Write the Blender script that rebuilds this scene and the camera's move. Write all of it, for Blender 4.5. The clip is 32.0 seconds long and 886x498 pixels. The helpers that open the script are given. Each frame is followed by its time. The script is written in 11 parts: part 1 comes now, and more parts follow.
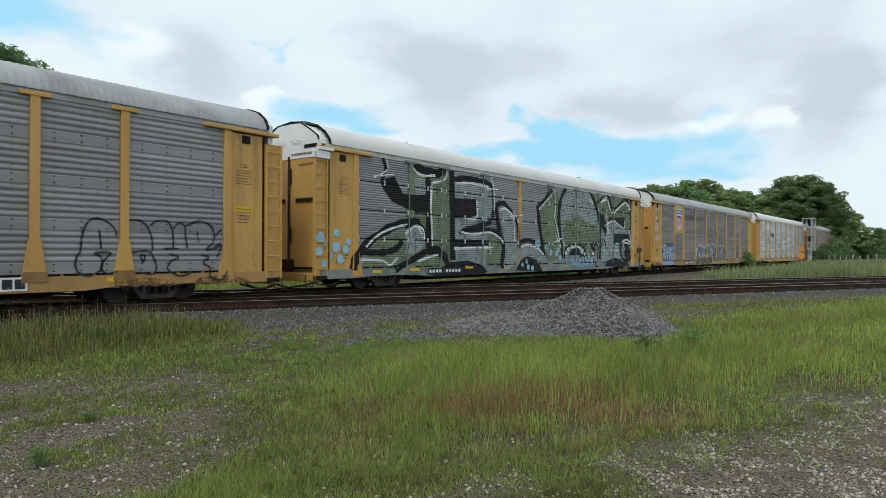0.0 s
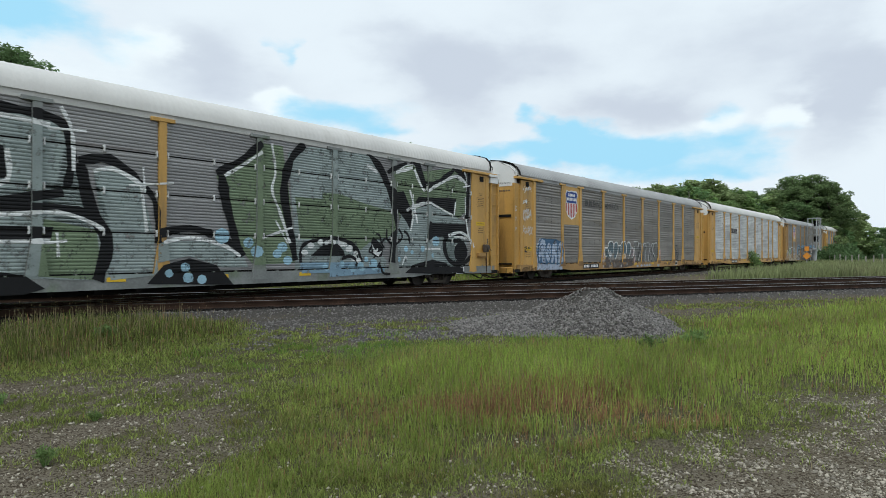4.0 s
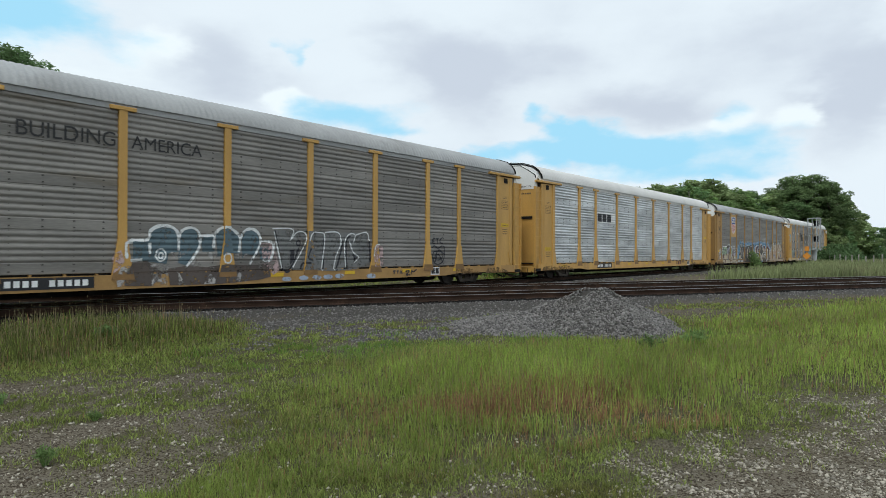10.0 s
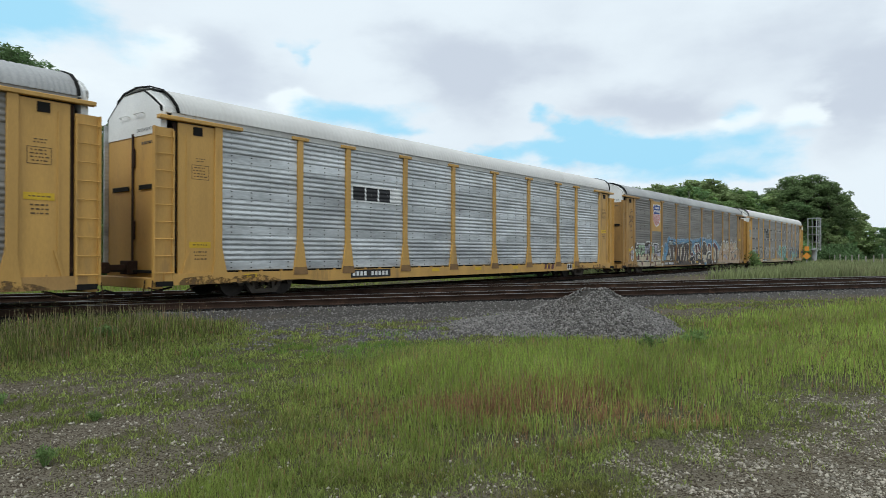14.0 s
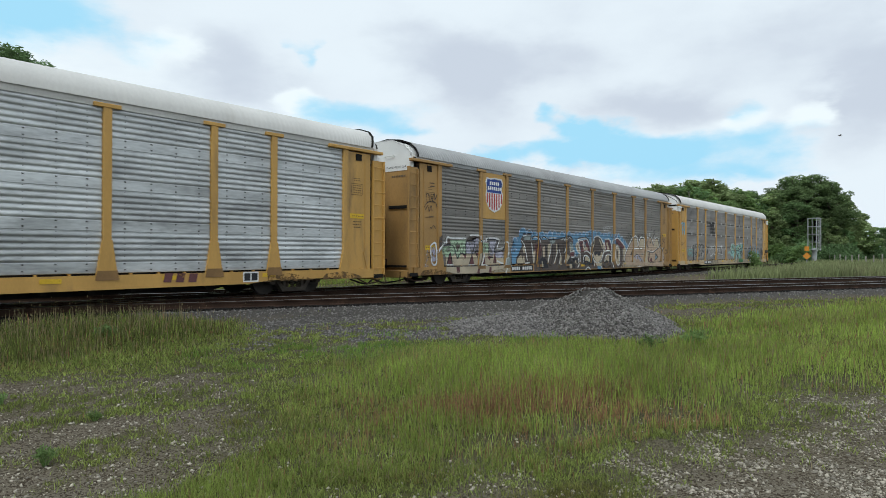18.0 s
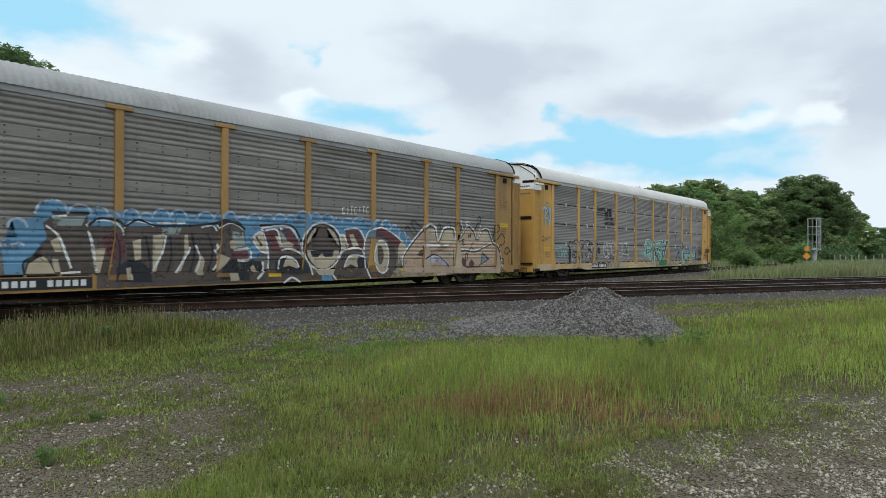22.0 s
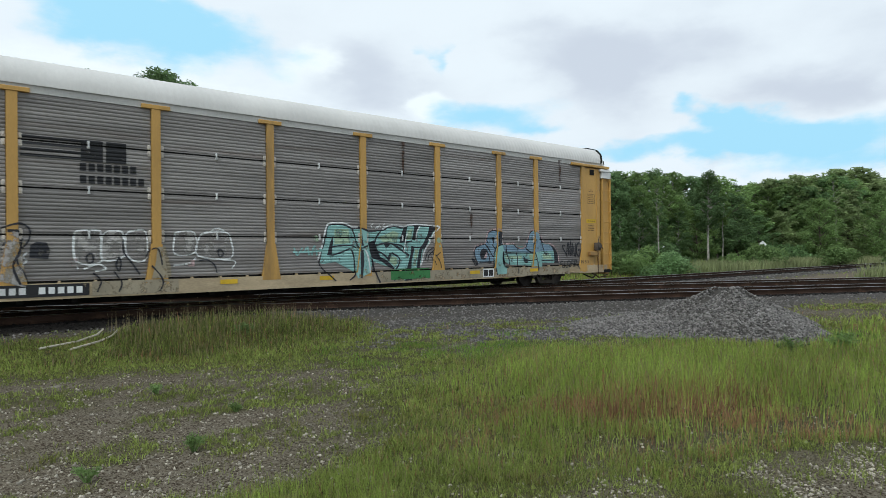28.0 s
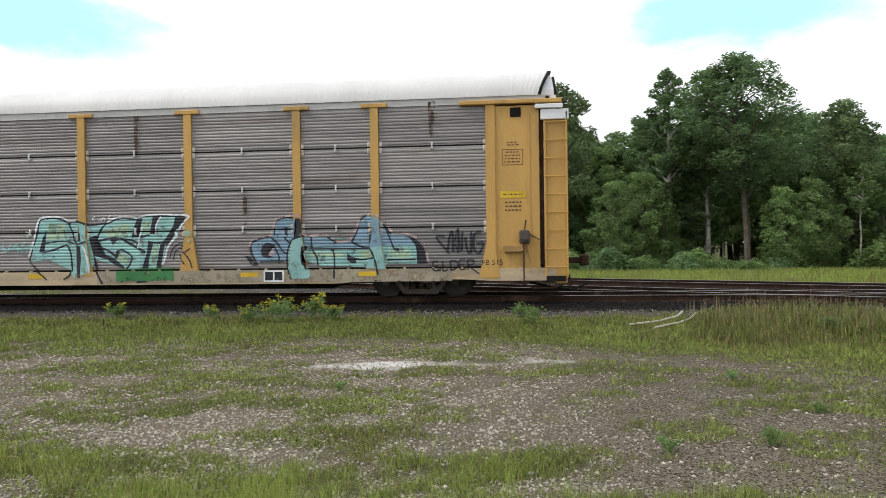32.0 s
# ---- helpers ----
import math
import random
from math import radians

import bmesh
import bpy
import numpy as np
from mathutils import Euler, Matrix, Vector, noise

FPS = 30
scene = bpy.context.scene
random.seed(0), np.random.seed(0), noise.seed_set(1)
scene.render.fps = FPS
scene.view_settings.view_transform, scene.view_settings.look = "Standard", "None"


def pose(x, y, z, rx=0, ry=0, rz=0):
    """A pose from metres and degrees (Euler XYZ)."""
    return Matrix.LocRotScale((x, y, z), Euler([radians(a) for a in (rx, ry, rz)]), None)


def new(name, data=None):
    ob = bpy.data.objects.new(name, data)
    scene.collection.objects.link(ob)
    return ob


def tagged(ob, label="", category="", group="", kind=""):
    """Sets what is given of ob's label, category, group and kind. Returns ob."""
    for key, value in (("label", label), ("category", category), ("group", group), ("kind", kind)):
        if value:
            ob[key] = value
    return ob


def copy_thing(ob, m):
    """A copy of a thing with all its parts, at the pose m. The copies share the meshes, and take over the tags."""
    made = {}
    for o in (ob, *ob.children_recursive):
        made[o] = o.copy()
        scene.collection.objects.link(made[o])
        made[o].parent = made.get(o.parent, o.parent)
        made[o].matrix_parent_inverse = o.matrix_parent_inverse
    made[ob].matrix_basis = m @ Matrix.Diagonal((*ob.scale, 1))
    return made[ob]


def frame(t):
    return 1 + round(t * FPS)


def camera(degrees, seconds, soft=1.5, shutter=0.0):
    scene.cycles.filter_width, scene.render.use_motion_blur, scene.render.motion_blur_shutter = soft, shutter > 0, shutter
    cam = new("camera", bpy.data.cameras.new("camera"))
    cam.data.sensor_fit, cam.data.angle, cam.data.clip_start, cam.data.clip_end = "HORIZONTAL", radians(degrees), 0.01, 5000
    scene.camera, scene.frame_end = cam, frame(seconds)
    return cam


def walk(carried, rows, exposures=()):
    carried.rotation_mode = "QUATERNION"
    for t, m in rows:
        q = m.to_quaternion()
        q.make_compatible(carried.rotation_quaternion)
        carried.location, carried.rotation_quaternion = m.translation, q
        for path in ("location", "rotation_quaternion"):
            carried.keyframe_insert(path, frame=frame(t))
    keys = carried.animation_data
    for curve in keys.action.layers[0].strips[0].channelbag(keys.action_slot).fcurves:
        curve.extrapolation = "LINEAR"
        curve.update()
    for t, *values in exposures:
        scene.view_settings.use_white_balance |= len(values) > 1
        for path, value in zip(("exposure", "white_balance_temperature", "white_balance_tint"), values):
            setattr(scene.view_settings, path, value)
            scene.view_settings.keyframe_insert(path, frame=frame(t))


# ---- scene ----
# The train runs along -x on the main track; the camera stands beside it and pans left at the end.
EYE = 1.65            # eye above the ground
RAIL = 0.38           # rail top
FACE = 15.72          # near side of the train
HALF = 1.55
YA = FACE + HALF      # middle of the main track
PITCH = 28.75         # coupled length of one car
BODY = 27.47
LEAD = 13.64          # front of the first whole car at the start
SLOPE = -0.51         # direction of the crossing double track
XB = 6.5              # where its near rail meets the near rail of the main track


def train_run(t):
    u = t / 16.0
    return FACE * (4.3704 * u + 0.1859 * u * u + 0.0453 * u ** 3)


cam = camera(68.1, 32.0, 0.85, 0.2)
YAWS = [(0.0, -52.02, 0.32, -0.13), (0.3, -51.72, 0.32, -0.13), (0.6, -51.67, 0.32, -0.13), (13.0, -51.67, 0.32, -0.13),
        (25.4, -51.67, 0.32, -0.13), (26.0, -51.25, 0.34, 0.05), (26.5, -50.0, 0.36, 0.25), (27.0, -47.8, 0.39, 0.45),
        (27.5, -44.72, 0.41, 0.62), (28.0, -41.4, 0.34, 0.60), (28.5, -38.07, 0.30, 0.60), (29.0, -32.85, 0.23, 0.58),
        (29.5, -26.91, 0.14, 0.57), (30.0, -20.92, 0.08, 0.62), (30.5, -14.8, 0.02, 0.64), (31.0, -5.35, -0.15, 0.66),
        (31.5, 0.67, -0.17, 0.66), (32.0, 6.04, -0.27, 0.74)]
walk(cam, [(t, pose(0, 0, EYE, 90 + p, r, y)) for t, y, p, r in YAWS],
     [(0.0, -0.06, 6150, 3), (25.5, -0.06, 6150, 3), (28.0, -0.02, 6150, 3), (30.0, 0.18, 6300, 6), (32.0, 0.42, 6500, 10)])

# ---- sky and sun ----
world = bpy.data.worlds.new("sky")
scene.world = world
world.use_nodes = True
SUN_EL, SUN_AZ = 52.0, 249.0


def node_math(N, L):
    def m(op, a, b=None, c=None):
        n = N("ShaderNodeMath")
        n.operation = op
        for k, v in enumerate((a, b, c)):
            if v is None:
                continue
            if isinstance(v, (int, float)):
                n.inputs[k].default_value = v
            else:
                L(v, n.inputs[k])
        return n.outputs[0]
    return m


def cloud_colour(nt, vector):
    """Broken overcast seen from below: colour of the clouds and how much they cover."""
    N, L = nt.nodes.new, nt.links.new
    m = node_math(N, L)
    nrm = N("ShaderNodeVectorMath")
    nrm.operation = "NORMALIZE"
    L(vector, nrm.inputs[0])
    sep = N("ShaderNodeSeparateXYZ")
    L(nrm.outputs[0], sep.inputs[0])
    zz = m("ADD", m("MAXIMUM", sep.outputs[2], 0.0), 0.13)
    com = N("ShaderNodeCombineXYZ")
    L(m("DIVIDE", sep.outputs[0], zz), com.inputs[0])
    L(m("DIVIDE", sep.outputs[1], zz), com.inputs[1])

    def tex(scale, detail, rough=0.55, warp=0.0):
        n = N("ShaderNodeTexNoise")
        n.inputs["Scale"].default_value, n.inputs["Detail"].default_value, n.inputs["Roughness"].default_value = scale, detail, rough
        n.inputs["Distortion"].default_value = warp
        L(com.outputs[0], n.inputs["Vector"])
        return n.outputs[0]
    body, lump = tex(1.15, 10.0, 0.62, 0.5), tex(0.62, 6.0, 0.55, 0.4)
    cover_ = m("MULTIPLY_ADD", body, 1.9, -0.22)
    mask = N("ShaderNodeMapRange")
    mask.interpolation_type = "SMOOTHSTEP"
    mask.inputs[1].default_value, mask.inputs[2].default_value = 0.20, 0.62
    L(cover_, mask.inputs[0])
    tone = N("ShaderNodeValToRGB")
    e = tone.color_ramp.elements
    e[0].position, e[0].color = 0.42, (0.915, 0.955, 1.02, 1)
    e[1].position, e[1].color = 0.62, (0.56, 0.60, 0.69, 1)
    L(m("ADD", m("MULTIPLY", lump, 0.82), m("MULTIPLY", body, 0.20)), tone.inputs[0])
    edge = N("ShaderNodeMapRange")
    edge.inputs[1].default_value, edge.inputs[2].default_value = 0.45, 0.85
    L(cover_, edge.inputs[0])
    mix = N("ShaderNodeMix")
    mix.data_type = "RGBA"
    L(edge.outputs[0], mix.inputs[0])
    mix.inputs[6].default_value = (0.955, 0.98, 1.02, 1)
    L(tone.outputs[0], mix.inputs[7])
    return mix.outputs[2], mask.outputs[0]


def sky_nodes():
    nt = world.node_tree
    nt.nodes.clear()
    N, L = nt.nodes.new, nt.links.new
    sky = N("ShaderNodeTexSky")
    sky.sky_type, sky.sun_disc = "NISHITA", False
    sky.sun_elevation, sky.sun_rotation = radians(SUN_EL), radians(SUN_AZ)
    co = N("ShaderNodeTexCoord")
    colour, mask = cloud_colour(nt, co.outputs["Generated"])
    skyb, cloud = N("ShaderNodeBackground"), N("ShaderNodeBackground")
    L(sky.outputs[0], skyb.inputs[0])
    skyb.inputs[1].default_value = 0.12
    L(colour, cloud.inputs[0])
    cloud.inputs[1].default_value = 1.0
    mix, out = N("ShaderNodeMixShader"), N("ShaderNodeOutputWorld")
    L(mask, mix.inputs[0])
    L(skyb.outputs[0], mix.inputs[1])
    L(cloud.outputs[0], mix.inputs[2])
    L(mix.outputs[0], out.inputs[0])


# bearing, height (tangent), half widths and depth: gaps of blue, grey undersides and sunlit white heaps
GAPS = [(16.0, 0.338, 8.0, 0.034, 1.05), (21.4, 0.29, 6.5, 0.040, 0.66), (12.0, 0.295, 4.5, 0.022, 0.5), (40.1, 0.305, 1.1, 0.034, 0.5), (45.5, 0.212, 5.8, 0.026, 0.78), (40.5, 0.165, 4.5, 0.02, 0.5),
        (61.9, 0.215, 1.5, 0.014, 0.6), (64.4, 0.193, 2.0, 0.018, 0.75), (69.8, 0.147, 5.8, 0.024, 0.95), (64.6, 0.168, 3.0, 0.026, 0.55), (79.3, 0.150, 4.4, 0.030, 0.62), (76.5, 0.205, 2.6, 0.016, 0.5),
        (74.8, 0.112, 8.5, 0.016, 0.6), (57.0, 0.150, 9.0, 0.018, 0.75), (50.0, 0.185, 3.0, 0.012, 0.5), (-9.0, 0.34, 5.0, 0.02, 0.3), (-40.0, 0.30, 12.0, 0.05, 0.9), (120.0, 0.28, 14.0, 0.05, 0.9), (165.0, 0.2, 16.0, 0.04, 0.9)]
SHADES = [(34.2, 0.275, 4.6, 0.060, 0.6), (53.9, 0.262, 5.0, 0.062, 0.9), (70.4, 0.214, 5.2, 0.036, 0.95), (61.0, 0.290, 6.0, 0.035, 0.55), (85.5, 0.215, 3.2, 0.075, 0.95), (80.0, 0.30, 6.0, 0.05, 0.5), (64.5, 0.128, 1.6, 0.012, 0.5), (49.0, 0.335, 6.0, 0.03, 0.5)]
HEAPS = [(41.5, 0.222, 3.0, 0.020, 0.9), (77.0, 0.186, 2.6, 0.022, 0.9), (82.3, 0.18, 1.6, 0.03, 0.8), (28.0, 0.30, 3.0, 0.03, 0.6), (8.0, 0.24, 22.0, 0.05, 0.9), (70.0, 0.118, 7.0, 0.008, 0.6)]


def cloud_backdrop():
    """The drifting broken cloud low over the horizon, as a far band of sky; overhead the world's own sky goes on."""
    mt = bpy.data.materials.new("broken_cloud")
    mt.use_nodes = True
    nt = mt.node_tree
    nt.nodes.clear()
    N, L = nt.nodes.new, nt.links.new
    m = node_math(N, L)
    co, sep, com = N("ShaderNodeTexCoord"), N("ShaderNodeSeparateXYZ"), N("ShaderNodeCombineXYZ")
    L(co.outputs["Object"], sep.inputs[0])
    x, y, z = sep.outputs
    bear = m("ARCTAN2", x, y)
    high = m("DIVIDE", z, m("SQRT", m("ADD", m("MULTIPLY", x, x), m("MULTIPLY", y, y))))
    L(bear, com.inputs[0])
    L(m("MULTIPLY", high, 1.9), com.inputs[1])

    def tex(scale, detail, rough, seed):
        n = N("ShaderNodeTexNoise")
        n.inputs["Scale"].default_value, n.inputs["Detail"].default_value, n.inputs["Roughness"].default_value = scale, detail, rough
        off = N("ShaderNodeVectorMath")
        L(com.outputs[0], off.inputs[0])
        off.inputs[1].default_value = (seed, seed * 0.7, seed * 1.3)
        L(off.outputs[0], n.inputs["Vector"])
        return n.outputs[0]
    wob, wob2, body, puff = tex(7.0, 5.0, 0.52, 3.1), tex(9.0, 5.0, 0.52, 8.7), tex(4.2, 6.0, 0.50, 5.3), tex(16.0, 6.0, 0.55, 1.9)
    b2 = m("MULTIPLY_ADD", m("SUBTRACT", wob, 0.5), 0.20, bear)
    h2 = m("MULTIPLY_ADD", m("SUBTRACT", wob2, 0.5), 0.075, high)

    def blobs(rows):
        total = 0.0
        for b0, e0, sb, se, depth in rows:
            u = m("DIVIDE", m("SUBTRACT", b2, radians(b0)), radians(sb))
            v = m("DIVIDE", m("SUBTRACT", h2, e0), se)
            g = m("POWER", 2.718, m("MULTIPLY", m("ADD", m("MULTIPLY", u, u), m("MULTIPLY", v, v)), -1.0))
            total = m("MULTIPLY_ADD", g, depth, total)
        return total

    def ramp(v, a, b):
        n = N("ShaderNodeMapRange")
        n.interpolation_type = "SMOOTHSTEP"
        n.inputs[1].default_value, n.inputs[2].default_value = a, b
        L(v, n.inputs[0])
        return n.outputs[0]

    def mix(f, a, b):
        n = N("ShaderNodeMix")
        n.data_type = "RGBA"
        L(f, n.inputs[0])
        for k, v in ((6, a), (7, b)):
            if isinstance(v, tuple):
                n.inputs[k].default_value = (*v, 1)
            else:
                L(v, n.inputs[k])
        return n.outputs[2]
    open_ = ramp(m("ADD", blobs(GAPS), m("MULTIPLY", m("SUBTRACT", puff, 0.5), 0.55)), 0.24, 0.80)
    grey = ramp(m("ADD", m("MULTIPLY", blobs(SHADES), 0.75), m("MULTIPLY", m("SUBTRACT", body, 0.34), 1.1)), 0.12, 0.80)
    lit = ramp(m("ADD", blobs(HEAPS), m("MULTIPLY", m("SUBTRACT", puff, 0.5), 0.6)), 0.25, 0.75)
    cloud = mix(grey, (0.870, 0.900, 0.955), (0.650, 0.675, 0.765))
    cloud = mix(lit, cloud, (0.945, 0.97, 1.0))
    sky = mix(open_, cloud, (0.430, 0.745, 0.950))
    em, out = N("ShaderNodeEmission"), N("ShaderNodeOutputMaterial")
    L(sky, em.inputs[0])
    em.inputs[1].default_value = 1.03
    L(em.outputs[0], out.inputs[0])
    bm = bmesh.new()
    rings = []
    for el in (-3, 4, 11, 18, 25, 32):
        rings.append([bm.verts.new((2300 * math.cos(radians(el)) * math.cos(a), 2300 * math.cos(radians(el)) * math.sin(a), 2300 * math.sin(radians(el))))
                      for a in (math.tau * k / 72 for k in range(72))])
    for r0, r1 in zip(rings, rings[1:]):
        for k in range(72):
            bm.faces.new((r0[k], r1[k], r1[(k + 1) % 72], r0[(k + 1) % 72]))
    me = bpy.data.meshes.new("sky_backdrop")
    bm.to_mesh(me)
    bm.free()
    me.materials.append(mt)
    return tagged(new("sky_backdrop", me), "broken white and grey cloud with pale blue gaps", "sky", kind="structure")


CLOUDS = cloud_backdrop()
sky_nodes()
sun = new("sun", bpy.data.lights.new("sun", "SUN"))
sun.data.energy, sun.data.angle, sun.data.color = 1.5, radians(14), (1.0, 0.975, 0.94)
sun.matrix_world = Euler((radians(90 - SUN_EL), 0, radians(180 - SUN_AZ))).to_matrix().to_4x4()


# ---- materials ----
def material(name, base, rough=0.7, metal=0.0, vary=0.25, scale=3.0, fine=40.0, bump=0.2, dirt=None, dirt_at=0.55, stretch=(1, 1, 1),
             piece=0.0, island=0.0, back=0.0):
    """Two scales of variation, bump and a second colour of dirt or wear on a base colour."""
    mt = bpy.data.materials.new(name)
    mt.use_nodes = True
    nt = mt.node_tree
    N, L = nt.nodes.new, nt.links.new
    b = nt.nodes["Principled BSDF"]
    b.inputs["Roughness"].default_value, b.inputs["Metallic"].default_value = rough, metal
    co, mp = N("ShaderNodeTexCoord"), N("ShaderNodeMapping")
    mp.inputs["Scale"].default_value = stretch
    L(co.outputs["Object"], mp.inputs[0])
    info = N("ShaderNodeObjectInfo")
    off = N("ShaderNodeVectorMath")
    off.operation = "MULTIPLY_ADD"
    L(mp.outputs[0], off.inputs[0])
    off.inputs[1].default_value = (1, 1, 1)
    shift = N("ShaderNodeMath")
    shift.operation = "MULTIPLY"
    L(info.outputs["Random"], shift.inputs[0])
    shift.inputs[1].default_value = 61.0
    L(shift.outputs[0], off.inputs[2])
    n1, n2 = N("ShaderNodeTexNoise"), N("ShaderNodeTexNoise")
    for n, s, dt in ((n1, scale, 6.0), (n2, fine, 3.0)):
        n.inputs["Scale"].default_value, n.inputs["Detail"].default_value = s, dt
        L(off.outputs[0], n.inputs["Vector"])
    mul = N("ShaderNodeMath")
    mul.operation = "MULTIPLY_ADD"
    L(n2.outputs[0], mul.inputs[0])
    mul.inputs[1].default_value = 0.45
    L(n1.outputs[0], mul.inputs[2])
    rng = N("ShaderNodeMapRange")
    rng.inputs[1].default_value, rng.inputs[2].default_value = 0.54, 0.92
    rng.inputs[3].default_value, rng.inputs[4].default_value = 1 - vary, 1 + vary
    L(mul.outputs[0], rng.inputs[0])
    val = rng.outputs[0]
    for amount, socket in ((piece, info.outputs["Random"]), (island, None)):
        if amount:
            if socket is None:
                geo = N("ShaderNodeNewGeometry")
                socket = geo.outputs["Random Per Island"]
            r2, mm = N("ShaderNodeMapRange"), N("ShaderNodeMath")
            r2.inputs[3].default_value, r2.inputs[4].default_value = 1 - amount, 1 + amount
            L(socket, r2.inputs[0])
            mm.operation = "MULTIPLY"
            L(val, mm.inputs[0])
            L(r2.outputs[0], mm.inputs[1])
            val = mm.outputs[0]
    col = N("ShaderNodeMix")
    col.data_type = "RGBA"
    col.inputs[6].default_value = (*base, 1)
    col.inputs[7].default_value = (*(dirt or base), 1)
    if dirt:
        n3, r3 = N("ShaderNodeTexNoise"), N("ShaderNodeMapRange")
        n3.inputs["Scale"].default_value, n3.inputs["Detail"].default_value = scale * 0.7, 8.0
        n3.inputs["Roughness"].default_value = 0.65
        L(off.outputs[0], n3.inputs["Vector"])
        L(n3.outputs[0], r3.inputs[0])
        r3.inputs[1].default_value, r3.inputs[2].default_value = dirt_at, dirt_at + 0.12
        L(r3.outputs[0], col.inputs[0])
    else:
        col.inputs[0].default_value = 0.0
    hsv = N("ShaderNodeHueSaturation")
    L(col.outputs[2], hsv.inputs["Color"])
    L(val, hsv.inputs["Value"])
    L(hsv.outputs[0], b.inputs["Base Color"])
    if bump:
        bp = N("ShaderNodeBump")
        bp.inputs["Strength"].default_value, bp.inputs["Distance"].default_value = bump, 0.01
        L(n2.outputs[0], bp.inputs["Height"])
        L(bp.outputs[0], b.inputs["Normal"])
    if back:
        b.inputs["Subsurface Weight"].default_value = 0.0
        tr, mx, out = N("ShaderNodeBsdfTranslucent"), N("ShaderNodeMixShader"), nt.nodes["Material Output"]
        L(hsv.outputs[0], tr.inputs[0])
        mx.inputs[0].default_value = back
        L(b.outputs[0], mx.inputs[1])
        L(tr.outputs[0], mx.inputs[2])
        L(mx.outputs[0], out.inputs[0])
    return mt


YELLOW = material("ochre_paint", (0.500, 0.288, 0.072), 0.55, 0, 0.14, 0.9, 30, 0.1, (0.27, 0.165, 0.06), 0.57, (1.6, 1, 0.30))
YELLOW_WORN = material("worn_ochre_paint", (0.345, 0.200, 0.064), 0.65, 0, 0.2, 0.8, 30, 0.12, (0.22, 0.14, 0.06), 0.58, (1.4, 1, 0.4))
WHITE = material("white_paint", (0.74, 0.74, 0.72), 0.5, 0, 0.10, 0.6, 25, 0.08, (0.52, 0.51, 0.48), 0.60)
ROOF_WHITE = material("white_roof_paint", (0.60, 0.585, 0.555), 0.6, 0, 0.07, 0.5, 20, 0.05, (0.52, 0.50, 0.46), 0.60, (1.4, 1, 0.5))
EAVE = material("pale_eave_paint", (0.50, 0.49, 0.46), 0.6, 0, 0.12, 0.6, 20, 0.05, (0.36, 0.345, 0.32), 0.58, (1.5, 1, 0.5))
CAP_WORN = material("scuffed_white_paint", (0.60, 0.60, 0.58), 0.6, 0, 0.2, 2.2, 25, 0.1, (0.26, 0.25, 0.235), 0.54)
ROOF_GREY = material("weathered_roof_paint", (0.34, 0.34, 0.335), 0.6, 0, 0.14, 0.5, 20, 0.08, (0.24, 0.235, 0.225), 0.56)
ZINC = material("galvanised_steel", (0.248, 0.244, 0.242), 0.58, 0.25, 0.15, 0.9, 14, 0.06, (0.21, 0.18, 0.17), 0.60, (0.25, 1, 4.5), 0.09)
ZINC_WARM = material("weathered_grey_galvanised_steel", (0.238, 0.221, 0.208), 0.6, 0.2, 0.24, 0.9, 14, 0.06, (0.165, 0.140, 0.125), 0.57, (0.25, 1, 4.5), 0.12)
ZINC_DULL = material("dull_galvanised_steel", (0.212, 0.198, 0.179), 0.6, 0.3, 0.24, 1.0, 14, 0.06, (0.165, 0.143, 0.115), 0.57, (0.35, 1, 2.5), 0.13)
ZINC_BRIGHT = material("bright_galvanised_steel", (0.465, 0.475, 0.475), 0.42, 0.45, 0.28, 1.2, 9, 0.05, (0.33, 0.335, 0.335), 0.55, (0.45, 1, 2.2), 0.14)
FOOT = material("scorched_ochre_paint", (0.215, 0.120, 0.042), 0.7, 0, 0.2, 2.5, 30, 0.1, (0.13, 0.075, 0.032), 0.55)
BOLT = material("dark_bolt_heads", (0.055, 0.049, 0.044), 0.7, 0.2, 0.2, 3, 30, 0)
SILL_TAN = material("rust_stained_tan_sill_paint", (0.46, 0.36, 0.225), 0.7, 0, 0.22, 1.4, 24, 0.08, (0.33, 0.19, 0.075), 0.54, (0.6, 1, 1.6))
BRACKET = material("dirty_pale_steel_bracket", (0.54, 0.49, 0.43), 0.7, 0, 0.2, 4, 30, 0.08, (0.30, 0.22, 0.15), 0.66)
CLIP = material("bright_zinc_clips", (0.60, 0.60, 0.59), 0.5, 0.2, 0.2, 3, 30, 0.05)
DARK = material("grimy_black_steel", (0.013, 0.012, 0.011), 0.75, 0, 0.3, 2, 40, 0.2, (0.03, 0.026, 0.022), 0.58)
RUST = material("rusty_steel", (0.040, 0.024, 0.017), 0.85, 0, 0.3, 2, 60, 0.3, (0.100, 0.058, 0.038), 0.55)
RAILHEAD = material("worn_rail_head", (0.36, 0.35, 0.34), 0.28, 0.9, 0.15, 1, 40, 0.03)
TIMBER = material("weathered_tie_timber", (0.019, 0.0145, 0.012), 0.9, 0, 0.35, 2, 30, 0.4, (0.085, 0.072, 0.06), 0.58, (1, 1, 1), 0.25)
BALLAST = material("ballast_stone", (0.168, 0.157, 0.148), 0.9, 0, 0.2, 6, 60, 0.3, None, 0.5, (1, 1, 1), 0, 0.6)
# lighter, greyer leaf colour with the haze of distance mixed in
LEAF_HAZED = material("hazed_distant_leaves", (0.270, 0.340, 0.150), 0.6, 0, 0.25, 0.35, 6, 0, (0.19, 0.245, 0.105), 0.5, (1, 1, 1), 0.22, 0.3, 0.5)
